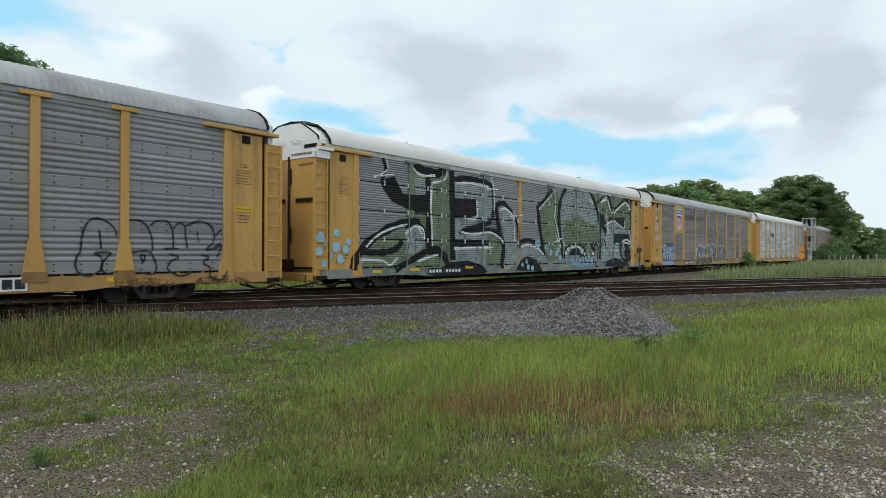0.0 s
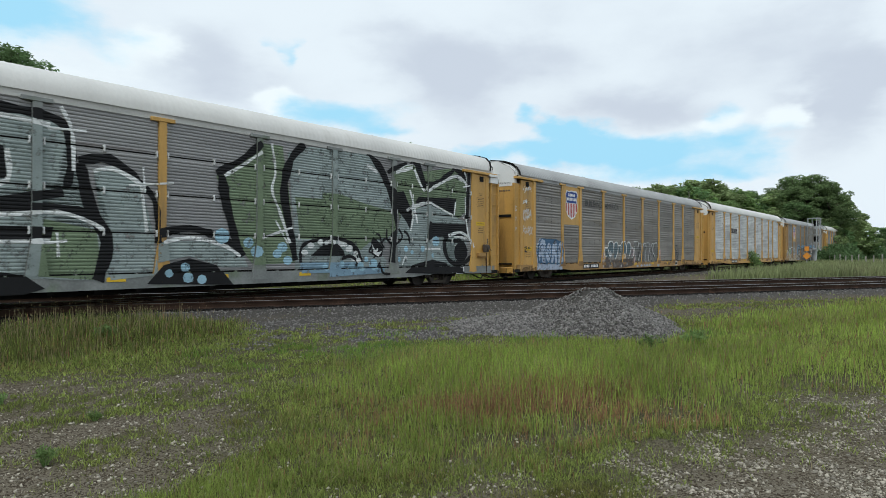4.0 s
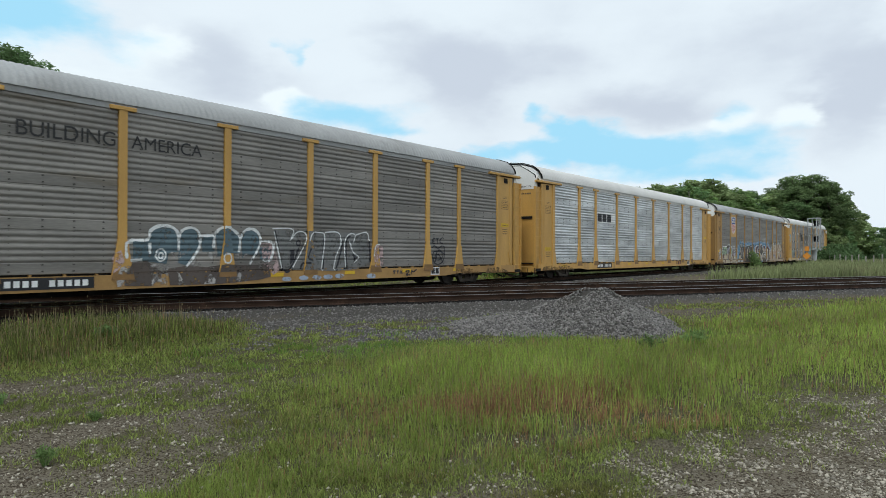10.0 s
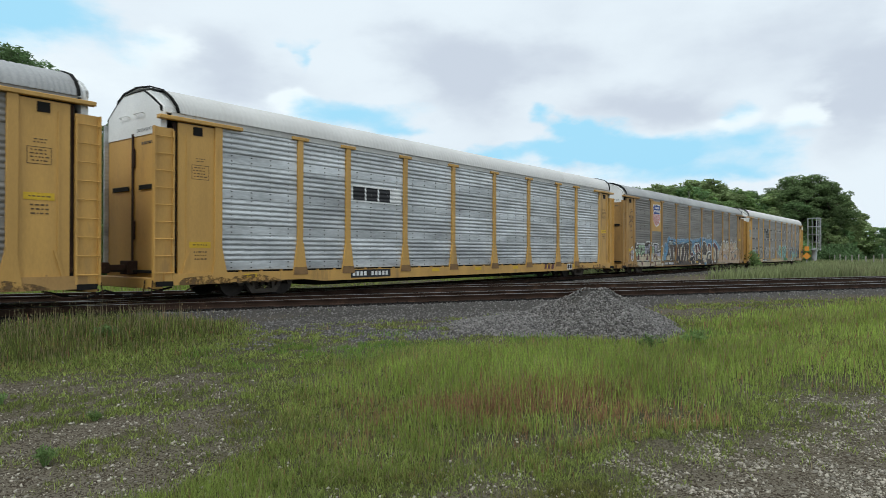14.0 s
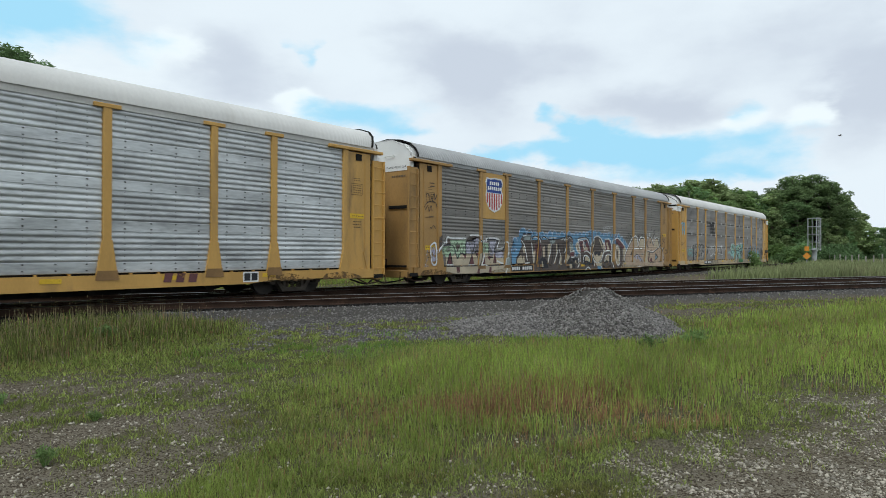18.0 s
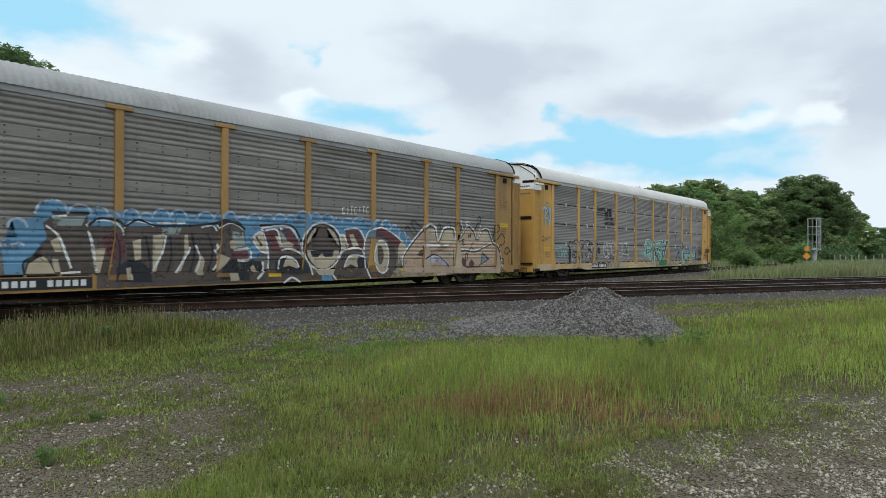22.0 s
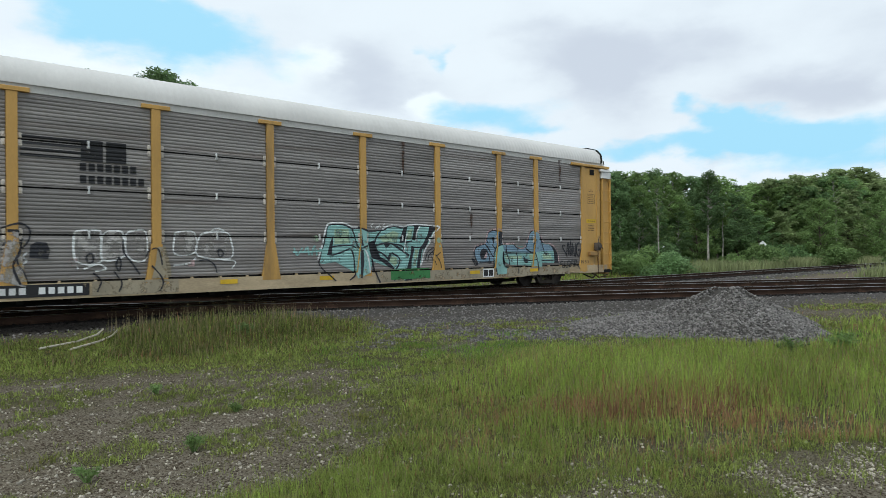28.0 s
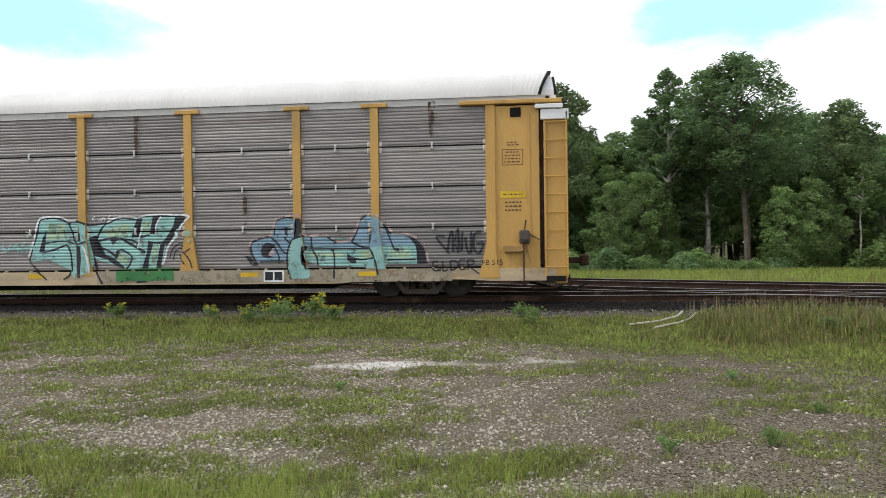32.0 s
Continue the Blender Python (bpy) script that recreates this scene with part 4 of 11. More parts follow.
def ladder(bm):
    for x in (0.0, 0.50):
        box(bm, x, x + 0.05, -0.075, 0.0, 0.0, 3.84, 0.006)
    for k in range(9):
        z = 0.22 + k * 0.43
        rod(bm, (0.02, -0.085, z), (0.53, -0.085, z), 0.014, 0.014, 5)


TRUCKS = []


def make_car(spec):
    th = empty("autorack_car")
    tagged(th, spec["label"], "railroad car", "autorack freight train")
    X = lambda lx: lx - BODY / 2
    paint, zinc, roofm, kind = spec["paint"], spec["zinc"], spec["roof"], spec["kind"]
    # frame below
    shared("center_sill", 0, lambda bm: (box(bm, -13.2, 13.2, -0.35, 0.35, 0.36, 0.80), prism(bm, [(-8.5, 0.40), (-7.7, 0.20), (7.7, 0.20), (8.5, 0.40)], -0.6, 0.6),
                                         [box(bm, x - 0.06, x + 0.06, -1.42, 1.42, 0.30 if abs(x) < 8 else 0.44, 0.74) for x in np.arange(-12, 12.1, 1.0)]), DARK, th)
    shared("deck", 0, lambda bm: box(bm, -13.6, 13.6, -1.44, 1.44, 0.73, 0.80), DARK, th)

    def sill(bm):
        for s in (-1, 1):
            y0, y1 = (PY + 0.006, -1.40) if s < 0 else (1.40, 1.54)
            prism(bm, [(-13.45, 0.42), (-13.45, 0.72), (13.45, 0.72), (13.45, 0.42), (11.9, 0.42), (11.2, 0.46), (9.0, 0.46), (8.2, 0.38), (-8.2, 0.38), (-9.0, 0.46), (-11.2, 0.46), (-11.9, 0.42)], y0, y1)
            for x in np.arange(-12.6, 12.7, 0.7):
                box(bm, x - 0.02, x + 0.02, y0 + 0.02, y1, 0.722, 0.762)
    shared("side_sill", 0, sill, spec["sill"], th)
    # posts and siding
    for x in POSTS:
        shared("post", 0, post, paint if POSTS.index(x) in spec.get("bright", ()) else spec.get("post", paint), th, (X(x), 0, spec.get("lift", 0.0)))
        if kind == "flute":
            shared("post_foot", 0, lambda bm: prism(bm, [(-0.275, 0.60), (-0.235, 0.83), (0.235, 0.83), (0.275, 0.60)], PY - 0.012, PY + 0.004), FOOT, th, (X(x), 0, 0))
    edges = [1.92] + POSTS + [BODY - 1.92]
    rows = ROWS[kind]
    h = (Z1 - Z0) / rows
    for k in range(9):
        a, b = edges[k] + (0.11 if k else 0.0), edges[k + 1] - (0.11 if k < 8 else 0.0)
        w = round(b - a, 2)
        for q in range(rows):
            gap = 0.036 if kind == "fine" else 0.0
            if k == 1 and q >= 2 and spec.get("shield"):
                continue
            shared("siding_panel", (w, kind), lambda bm: sheet(bm, w, kind, h - gap), zinc, th, (X(a), SY, Z0 + q * h), "")
            if kind == "flute":
                shared("bolt_rows", w, lambda bm: bolts(bm, w, h), BOLT, th, (X(a), SY, Z0 + q * h))["kind"] = "stuff"
            elif q:
                sides = (a + 0.035, b - 0.035)
                if spec.get("brackets"):
                    for cx in sides:
                        shared("post_bracket", 0, bracket, BRACKET, th, (X(cx), SY, Z0 + q * h - 0.018))
                for cx in ((a + b) / 2,) if spec.get("brackets") else (*sides, (a + b) / 2):
                    shared("panel_clip", 0, clip, CLIP, th, (X(cx), SY, Z0 + q * h - 0.018))
    # black sheet added behind the siding, its colour standing in for shade in the gaps
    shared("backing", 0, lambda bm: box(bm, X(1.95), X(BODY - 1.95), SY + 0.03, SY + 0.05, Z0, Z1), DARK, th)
    shared("far_side", 0, lambda bm: (box(bm, X(0.15), X(BODY - 0.15), 1.44, 1.50, Z0 - 0.05, 4.8), [box(bm, X(p) - 0.1, X(p) + 0.1, 1.50, 1.55, 0.6, 4.75) for p in POSTS]), zinc, th)
    # roof
    tall, top = roofm is ROOF_WHITE, (0, 0, spec.get("lift", -0.03))
    shared("roof", tall, lambda bm: roof(bm, tall), roofm, th, top, "", True)
    shared("eave_beam", 0, lambda bm: (box(bm, X(0.5), X(BODY - 0.5), -1.50, -1.44, 4.70, 4.88), box(bm, X(0.5), X(BODY - 0.5), 1.44, 1.50, 4.70, 4.88)), ROOF_GREY if kind == "flute" and not tall else EAVE, th, top)
    # the two ends
    split = 4.32
    for s, e in ((1, 0.0), (-1, BODY)):
        F = lambda v: X(e) + s * v

        def corner(bm):
            box(bm, *sorted((F(0.66), F(1.72))), PY + 0.05, SY + 0.03, 0.70, 4.60)
            box(bm, *sorted((F(1.70), F(1.93))), PY, SY + 0.02, 0.46, 4.64, 0.01)
            prism(bm, [(F(1.62), 0.50), (F(1.74), 1.35), (F(1.93), 1.35), (F(2.12), 0.50)], PY - 0.006, SY)
            box(bm, *sorted((F(0.88), F(0.92))), PY + 0.03, PY + 0.06, 1.1, 4.4)
            prism(bm, [(F(0.72), 0.62), (F(0.95), 1.30), (F(1.00), 1.30), (F(0.80), 0.62)], PY + 0.02, PY + 0.06)
        shared("end_side_panel", s, corner, spec.get("end", paint), th)
        shared("top_rail", s, lambda bm: box(bm, *sorted((F(0.12), F(2.55))), PY - 0.05, SY + 0.05, 4.662, 4.765, 0.015), paint, th, top)
        # no hole is cut: a black plate stands in for the clearance slot's shaded inside
        shared("clearance_slot", s, lambda bm: box(bm, *sorted((F(1.08), F(1.34))), PY + 0.03, PY + 0.06, 4.36, 4.58), DARK, th, top)
        shared("ladder_panel", s, lambda bm: (box(bm, *sorted((F(0.0), F(0.55))), PY + 0.06, PY + 0.10, 0.50, 4.42), box(bm, *sorted((F(0.0), F(0.03))), PY - 0.02, PY + 0.08, 0.50, 4.42)), spec.get("end", paint), th)
        lad = shared("ladder", s, ladder, spec.get("end", paint), th, (F(0.0) if s > 0 else F(0.55), PY + 0.07, 0.52))
        if spec.get("white_top"):
            shared("step_bracket", s, lambda bm: (box(bm, *sorted((F(-0.04), F(0.62))), PY - 0.02, PY + 0.10, 4.24, 4.48, 0.01), box(bm, *sorted((F(0.1), F(0.75))), PY - 0.06, PY + 0.05, 4.50, 4.60, 0.01)), WHITE, th)
        rot = 0 if s > 0 else math.pi
        w = shared("end_door", 0, lambda bm: end_wall(bm, split), paint, th, (F(DOOR), 0, 0))
        c = shared("end_cap", tall, lambda bm: end_cap(bm, split, tall), WHITE, th, (F(DOOR), 0, 0), "white painted upper end")
        rim = shared("cap_rim", tall, lambda bm: cap_rim(bm, tall), DARK if tall else CAP_WORN, th, (F(DOOR), 0, 0), "black edge strip" if tall else "scuffed grey edge strip")
        w.rotation_euler.z = c.rotation_euler.z = rim.rotation_euler.z = rot
        shared("roof_hood", (s, tall), lambda bm: hood(bm, s, tall), WHITE if tall else CAP_WORN, th, top)
        shared("roof_seal", (s, tall), lambda bm: roof_seal(bm, s, tall), DARK, th, top, "black rubber roof seal")
        # recessed dark strip closes the gap beside the ladder and stands in for its shade
        shared("dark_gap", s, lambda bm: box(bm, *sorted((F(0.551), F(0.655))), PY + 0.12, SY + 0.10, 0.62, 4.60), RUST, th)
        shared("coupler", s, lambda bm: coupler(bm, s), RUST, th, (F(0.0), 0, 0.38))
        shared("end_beam", s, lambda bm: box(bm, *sorted((F(0.02), F(0.30))), -1.45, 1.45, 0.34, 0.62, 0.02), paint, th)
        # black plate on the face, painted as the dark inside of the step opening
        shared("step_pocket", s, lambda bm: box(bm, *sorted((F(0.06), F(0.52))), PY - 0.004, PY + 0.02, 0.40, 0.53, 0.004), DARK, th)
        shared("air_hose", s, lambda bm: tube(bm, [(F(0.9), -0.8, 0.34), (F(0.3), -0.7, 0.20), (F(-0.2), -0.5, 0.14), (F(-0.64), -0.35, 0.30)], 0.028, 6), DARK, th)
        # end truck
        tr = shared("truck", 0, truck_frame, TRUCK, th, (F(3.60), 0, 0))
        for v in (-1, 1):
            shared("side_frame", v, lambda bm: side_frame(bm, v), TRUCK, tr)
            for q in (-0.86, 0.86):
                shared("bearing_cap", v, lambda bm: bearing_cap(bm, v), TRUCK, tr, (q, 0, 0))
        for q in (-0.20, 0.0, 0.20):
            shared("coil_spring", -1, lambda bm: spring(bm, -1), SPRING, tr, (q, 0, 0))
        for q in (-0.86, 0.86):
            TRUCKS.append((shared("wheelset", 0, wheelset, WHEEL, tr, (q, 0, 0.42), "", False), q))
    return th


CARS = []
SPECS = [
    dict(index=-1, label="galvanised autorack car with ochre posts and black outline graffiti", paint=YELLOW, zinc=ZINC, roof=ROOF_GREY, kind="flute", sill=YELLOW_WORN),
    dict(index=0, label="grey autorack car covered in green black and white graffiti", paint=YELLOW, zinc=ZINC, roof=ROOF_WHITE, kind="fine", sill=POST_GREY, post=POST_GREY, bright=(3,), white_top=True, lift=-0.12),
    dict(index=1, label="weathered grey autorack car with a blue and red shield", paint=YELLOW, zinc=ZINC_DULL, roof=ROOF_GREY, kind="flute", sill=YELLOW_WORN, shield=True),
    dict(index=2, label="bright galvanised autorack car with clean silver siding", paint=YELLOW, zinc=ZINC_BRIGHT, roof=ROOF_WHITE, kind="flute", sill=YELLOW),
    dict(index=3, label="weathered autorack car with shield and colourful lettered graffiti", paint=YELLOW_WORN, zinc=ZINC_DULL, roof=ROOF_GREY, kind="flute", sill=YELLOW_WORN, shield=True),
    dict(index=4, label="last autorack car, grey siding with teal graffiti", paint=YELLOW, zinc=ZINC_WARM, roof=ROOF_WHITE, kind="fine", sill=SILL_TAN, white_top=True, brackets=True),
]
for spec in SPECS:
    CARS.append(make_car(spec))


# ---- grass, weeds and loose stones ----
def scatter(count, r0, r1, b0, b1, rng, power=1.0):
    """Random places round the camera, evenly dense in the view."""
    r = (r0 ** (1 - power) + rng.uniform(0, 1, count) * (r1 ** (1 - power) - r0 ** (1 - power))) ** (1 / (1 - power)) if power != 1 else r0 * (r1 / r0) ** rng.uniform(0, 1, count)
    b = np.radians(rng.uniform(b0, b1, count))
    return r * np.sin(b), r * np.cos(b), r


def blades(name, x, y, h, w, bend, mat, label, rng, lift=0.0):
    """Bent tapering blades in one mesh."""
    n = len(x)
    z = ground_z(x, y) - 0.01 + lift
    a = rng.uniform(0, math.tau, n)
    side = np.stack([np.cos(a), np.sin(a), np.zeros(n)], 1) * (w / 2)[:, None]
    la = rng.uniform(0, math.tau, n)
    lean = np.stack([np.cos(la), np.sin(la), np.zeros(n)], 1) * (h * bend)[:, None]
    foot = np.stack([x, y, z], 1)
    up = np.array([0, 0, 1.0])
    mid = foot + up * (h * 0.55)[:, None] + lean * 0.35
    tip = foot + up * (h * (1 - 0.25 * bend))[:, None] + lean
    v = np.stack([foot - side, foot + side, mid + side * 0.8, mid - side * 0.8, tip], 1).reshape(-1, 3)
    i = np.arange(n) * 5
    f = np.concatenate([np.stack([i, i + 1, i + 2], 1), np.stack([i, i + 2, i + 3], 1), np.stack([i + 3, i + 2, i + 4], 1)])
    return tagged(link_mesh(name, raw_mesh(name, v, f), mat), label, "grass", kind="stuff")


def heights(x, y, rng):
    g, s, p = cover(x, y)
    n, n2 = wave(x, y, 0.8, 12), wave(x, y, 3.0, 13)
    mead, verge = inside(MEADOW, x, y, 2.8), inside(VERGE, x, y, 1.4)
    tall = mead * (0.09 + 0.20 * n + 0.10 * wave(x, y, 5.0, 16)) + inside(VERGE, x, y, 1.6) * (0.08 + 0.30 * smooth(9.2, 13.6, y)) * (0.55 + 0.8 * n2) * smooth(0.24, 0.33, x / y) + verge * (0.05 + 0.12 * n2) * smooth(0.33, 0.24, x / y)
    d = bed(x, y)
    tall = tall * smooth(1.6, 2.3, d)
    far = smooth(24, 27, y) * 0.45 + smooth(27, 34, x) * smooth(2.6, 5, d) * 0.5
    return g, np.maximum(np.maximum(tall, far), 0.045 + 0.08 * n2 + 0.05 * inside(FRONT, x, y, 0.8)) * rng.uniform(0.25, 1.0, len(x)) ** 0.8 * 1.15


def make_grass():
    rng = np.random.RandomState(5)
    x, y, r = scatter(960000, 2.9, 60, -44, 89, rng)
    g, h = heights(x, y, rng)
    clump = smooth(0.30, 0.62, wave(x, y, 7.0, 14))
    lot = (h < 0.16)
    vg = inside(VERGE, x, y, 2.5)
    low = (h < 0.13) & (inside(MEADOW, x, y, 1.2) < 0.5) & (vg < 0.5) & (r < 16)
    keep = rng.uniform(0, 1, len(x)) < np.where(low, 0.10, 1.0) * np.where(vg > 0.02, 0.35 + 0.65 * vg, 1.0) * g * np.where(lot, 0.45 + 0.55 * clump, 0.5 + 0.5 * clump)
    thin = inside([(2.7, 2.4), (4.2, 3.6), (7.2, 3.4), (10.5, 2.2), (12, 0.8), (9, 0.2), (6.9, 1.0), (5, 1.6)], x, y, 1.5)
    keep &= rng.uniform(0, 1, len(x)) > 0.75 * thin * smooth(0.30, 0.55, wave(x, y, 5.0, 18))
    keep &= (bed(x, y) > 1.5) & (sand(x, y) < 0.3)
    x, y, r, h, vg = x[keep], y[keep], r[keep], h[keep], vg[keep]
    w = np.maximum(0.0026, 0.00075 * r) * rng.uniform(0.7, 1.4, len(x))
    front = inside([(2.7, 3.4), (3.9, 5.0), (5.6, 4.9), (7.2, 3.2), (7.8, 2.0), (7.0, 1.4), (5.6, 1.9), (4.4, 2.3), (3.4, 2.9)], x, y, 1.6)
    red = rng.uniform(0, 1, len(x)) < np.where(h > 0.12, 0.06 + 0.68 * front * smooth(0.30, 0.62, wave(x, y, 1.6, 15)), 0.05)
    dry = (rng.uniform(0, 1, len(x)) < 0.16) & ~red
    dim = rng.uniform(0, 1, len(x)) < vg * 0.85
    for name, k, mat, label in (("grass", ~red & ~dry & (h > 0.115) & ~dim, GRASS, "green and yellowish grass growing over the lot and verges"),
                                ("reddish_grass", red, GRASS_RED, "reddish seeding grass in the meadow"),
                                ("verge_grass", ~red & ~dry & (h > 0.115) & dim, GRASS_DARK, "rank olive grass along the track verge"),
                                ("low_weeds", ~red & ~dry & (h <= 0.115), WEED, "short green weeds creeping over the gravel lot"),
                                ("dry_grass", dry, SEED, "dry straw-coloured grass blades among the green")):
        blades(name, x[k], y[k], h[k], w[k] * (1.7 if mat is WEED else 1.0), rng.uniform(0.25, 0.85, k.sum()) if mat is WEED else rng.uniform(0.02, 0.42, k.sum()), mat, label, rng)
    # low tufts over the lot
    x, y, r = scatter(70000, 2.9, 17, -44, 88, rng)
    g = cover(x, y)[0]
    k = (rng.uniform(0, 1, len(x)) < g * 0.75) & (inside(MEADOW, x, y, 1.2) < 0.85) & (bed(x, y) > 2.2) & (sand(x, y) < 0.3) & (r > 2.9)
    x, y, r = x[k], y[k], r[k]
    n = 10
    wide = rng.uniform(0.015, 0.075, len(x)) * np.where(r > 9, 1.3, 1.0)
    tall = rng.uniform(0.35, 1.0, len(x)) ** 2 * (0.085 + 0.06 * inside(FRONT, x, y, 0.8) + 0.10 * inside(BANK, x, y, 1.0))
    x, y, r = np.repeat(x, n), np.repeat(y, n), np.repeat(r, n)
    x, y = x + rng.normal(size=len(x)) * np.repeat(wide, n), y + rng.normal(size=len(x)) * np.repeat(wide, n)
    blades("weed_tufts", x, y, np.repeat(tall, n) * rng.uniform(0.4, 1.2, len(x)) + 0.012, np.maximum(0.004, 0.0010 * r) * rng.uniform(0.7, 1.6, len(x)), rng.uniform(0.2, 0.9, len(x)), WEED, "low green weed tufts scattered over the gravel lot", rng)
    # vivid low grass round the foot of the stone heap
    x, y, r = scatter(90000, 6, 16, 30, 84, rng)
    g, st, p = cover(x, y)
    k = (rng.uniform(0, 1, len(x)) < inside([(5.2, 9.7), (7.6, 9.6), (10.4, 8.6), (11.2, 6.9), (11.6, 5.3), (13.6, 4.2), (14.6, 4.9), (15.6, 3.4), (13, 2.6), (9, 4.2), (6, 7.2)], x, y, 1.2) * 0.6 * smooth(0.52, 0.66, wave(x, y, 1.7, 41) * 0.6 + wave(x, y, 5.0, 42) * 0.45)) & (pile_height(x, y) < 0.05) & (bed(x, y) > 3.0)
    x, y, r = x[k], y[k], r[k]
    blades("lush_grass", x, y, rng.uniform(0.04, 0.15, len(x)), np.maximum(0.004, 0.0009 * r) * rng.uniform(0.7, 1.4, len(x)), rng.uniform(0.1, 0.6, len(x)), GRASS_LUSH, "vivid green low grass round the stone heap", rng)
    # the tall meadow beyond the crossing
    x, y, r = scatter(60000, 38, 150, 62, 88, rng)
    k = (bed(x, y) > 3) & (y > 3) & (cover(x, y)[0] > 0.5)
    x, y, r = x[k], y[k], r[k]
    blades("far_meadow", x, y, rng.uniform(0.5, 1.1, len(x)), 0.0016 * r, rng.uniform(0.1, 0.5, len(x)), MEADOW_HAZED, "tall green grass beyond the tracks, paled by haze in its colour", rng)
    # seed stalks above the verge
    x, y, r = scatter(60000, 7, 34, -44, 60, rng)
    keep = (rng.uniform(0, 1, len(x)) < 0.42 * inside(VERGE, x, y, 1.0) * smooth(11.5, 13.8, y) * smooth(0.24, 0.30, x / y)) & (bed(x, y) > 1.9)
    x, y, r = x[keep], y[keep], r[keep]
    h = rng.uniform(0.22, 0.52, len(x))
    blades("seed_heads", x, y, rng.uniform(0.025, 0.06, len(x)), np.maximum(0.008, 0.0007 * r), np.full(len(x), 0.1), SEED, "pale seed heads of tall grass beside the track", rng, h * 0.97)
    blades("seed_stalk_grass", x, y, h, np.maximum(0.004, 0.0007 * r), np.full(len(x), 0.03), SEED, "tall grass with pale seed heads beside the track", rng)


def stones(name, x, y, z, s, mat, label, rng):
    """Small angular stones in one mesh."""
    n = len(x)
    base = np.array([(1, 0, 0), (-1, 0, 0), (0, 1, 0), (0, -1, 0), (0, 0, 1), (0, 0, -1)], dtype=float)
    q = base[None] * rng.uniform(0.55, 1.15, (n, 6, 1)) + rng.normal(0, 0.16, (n, 6, 3))
    a, b = rng.uniform(0, math.tau, n), rng.uniform(-0.7, 0.7, n)
    ca, sa, cb, sb = np.cos(a), np.sin(a), np.cos(b), np.sin(b)
    R = np.stack([np.stack([ca, -sa * cb, sa * sb], 1), np.stack([sa, ca * cb, -ca * sb], 1), np.stack([np.zeros(n), sb, cb], 1)], 1)
    v = np.einsum("nij,nkj->nki", R, q * np.array([1.1, 0.9, 0.75])) * s[:, None, None] + np.stack([x, y, z], 1)[:, None]
    f = np.array([(0, 2, 4), (2, 1, 4), (1, 3, 4), (3, 0, 4), (2, 0, 5), (1, 2, 5), (3, 1, 5), (0, 3, 5)])
    F = (np.arange(n)[:, None, None] * 6 + f[None]).reshape(-1, 3)
    return tagged(link_mesh(name, raw_mesh(name, v.reshape(-1, 3), F), mat), label, "stones", kind="stuff")


def make_stones():
    rng = np.random.RandomState(8)
    # the heap of crushed stone
    n = 26000
    u, v = rng.uniform(-3.2, 3.2, n * 2), rng.uniform(-3.6, 3.6, n * 2)
    x, y = PILE[0] + u, PILE[1] + v
    k = pile_height(x, y) > 0.012
    x, y = x[k][:n], y[k][:n]
    s = rng.uniform(0.015, 0.042, len(x))
    ob = stones("stone_heap", x, y, ground_z(x, y) + s * 0.3, s, BALLAST, "heap of loose grey crushed stone on the ground", rng)
    ob["category"] = "stone heap"
    # ballast of the beds and what has spilled from them
    x, y, r = scatter(230000, 6.0, 60, -44, 88, rng)
    d = bed(x, y)
    g, st, p = cover(x, y)
    k = (rng.uniform(0, 1, len(x)) < st * np.where(d < 1.2, 0.45, 1.0)) & (pile_height(x, y) < 0.02)
    x, y, r = x[k], y[k], r[k]
    s = np.maximum(rng.uniform(0.014, 0.038, len(x)), 0.0011 * r)
    # stones in the oily zone and the painted train shade take the dark copy
    inner = oily_shaded(x, y) > rng.uniform(0.2, 0.8, len(x))
    for name, q, mat, label in (("ballast", ~inner, BALLAST, "grey crushed stone ballast along the tracks"), ("oily_ballast", inner, OILY_SHADED, "dark ballast, oily between the rails, with the train's shade in its colour")):
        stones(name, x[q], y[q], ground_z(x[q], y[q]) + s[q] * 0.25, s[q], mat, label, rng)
    # pale pebbles of the lot
    x, y, r = scatter(280000, 2.9, 15, -44, 88, rng)
    g, st, p = cover(x, y)
    k = (rng.uniform(0, 1, len(x)) < (0.07 + 0.80 * p + (0.15 + 0.30 * p + 0.75 * inside(CORNER, x, y, 0.8)) * smooth(0.44, 0.62, wave(x, y, 7.0, 27))) * (1 - g * 0.7) * (1 - st)) & (y < 11.5)
    x, y, r = x[k], y[k], r[k]
    s = rng.uniform(0.25, 1.0, len(x)) ** 6 * 0.018 + 0.0028 + 0.00032 * r + 0.003 * p[k] * rng.uniform(0, 1, len(x))
    stones("gravel", x, y, ground_z(x, y) + s * 0.2, s, PEBBLE, "pale loose gravel scattered over the lot", rng)


make_grass()
make_stones()


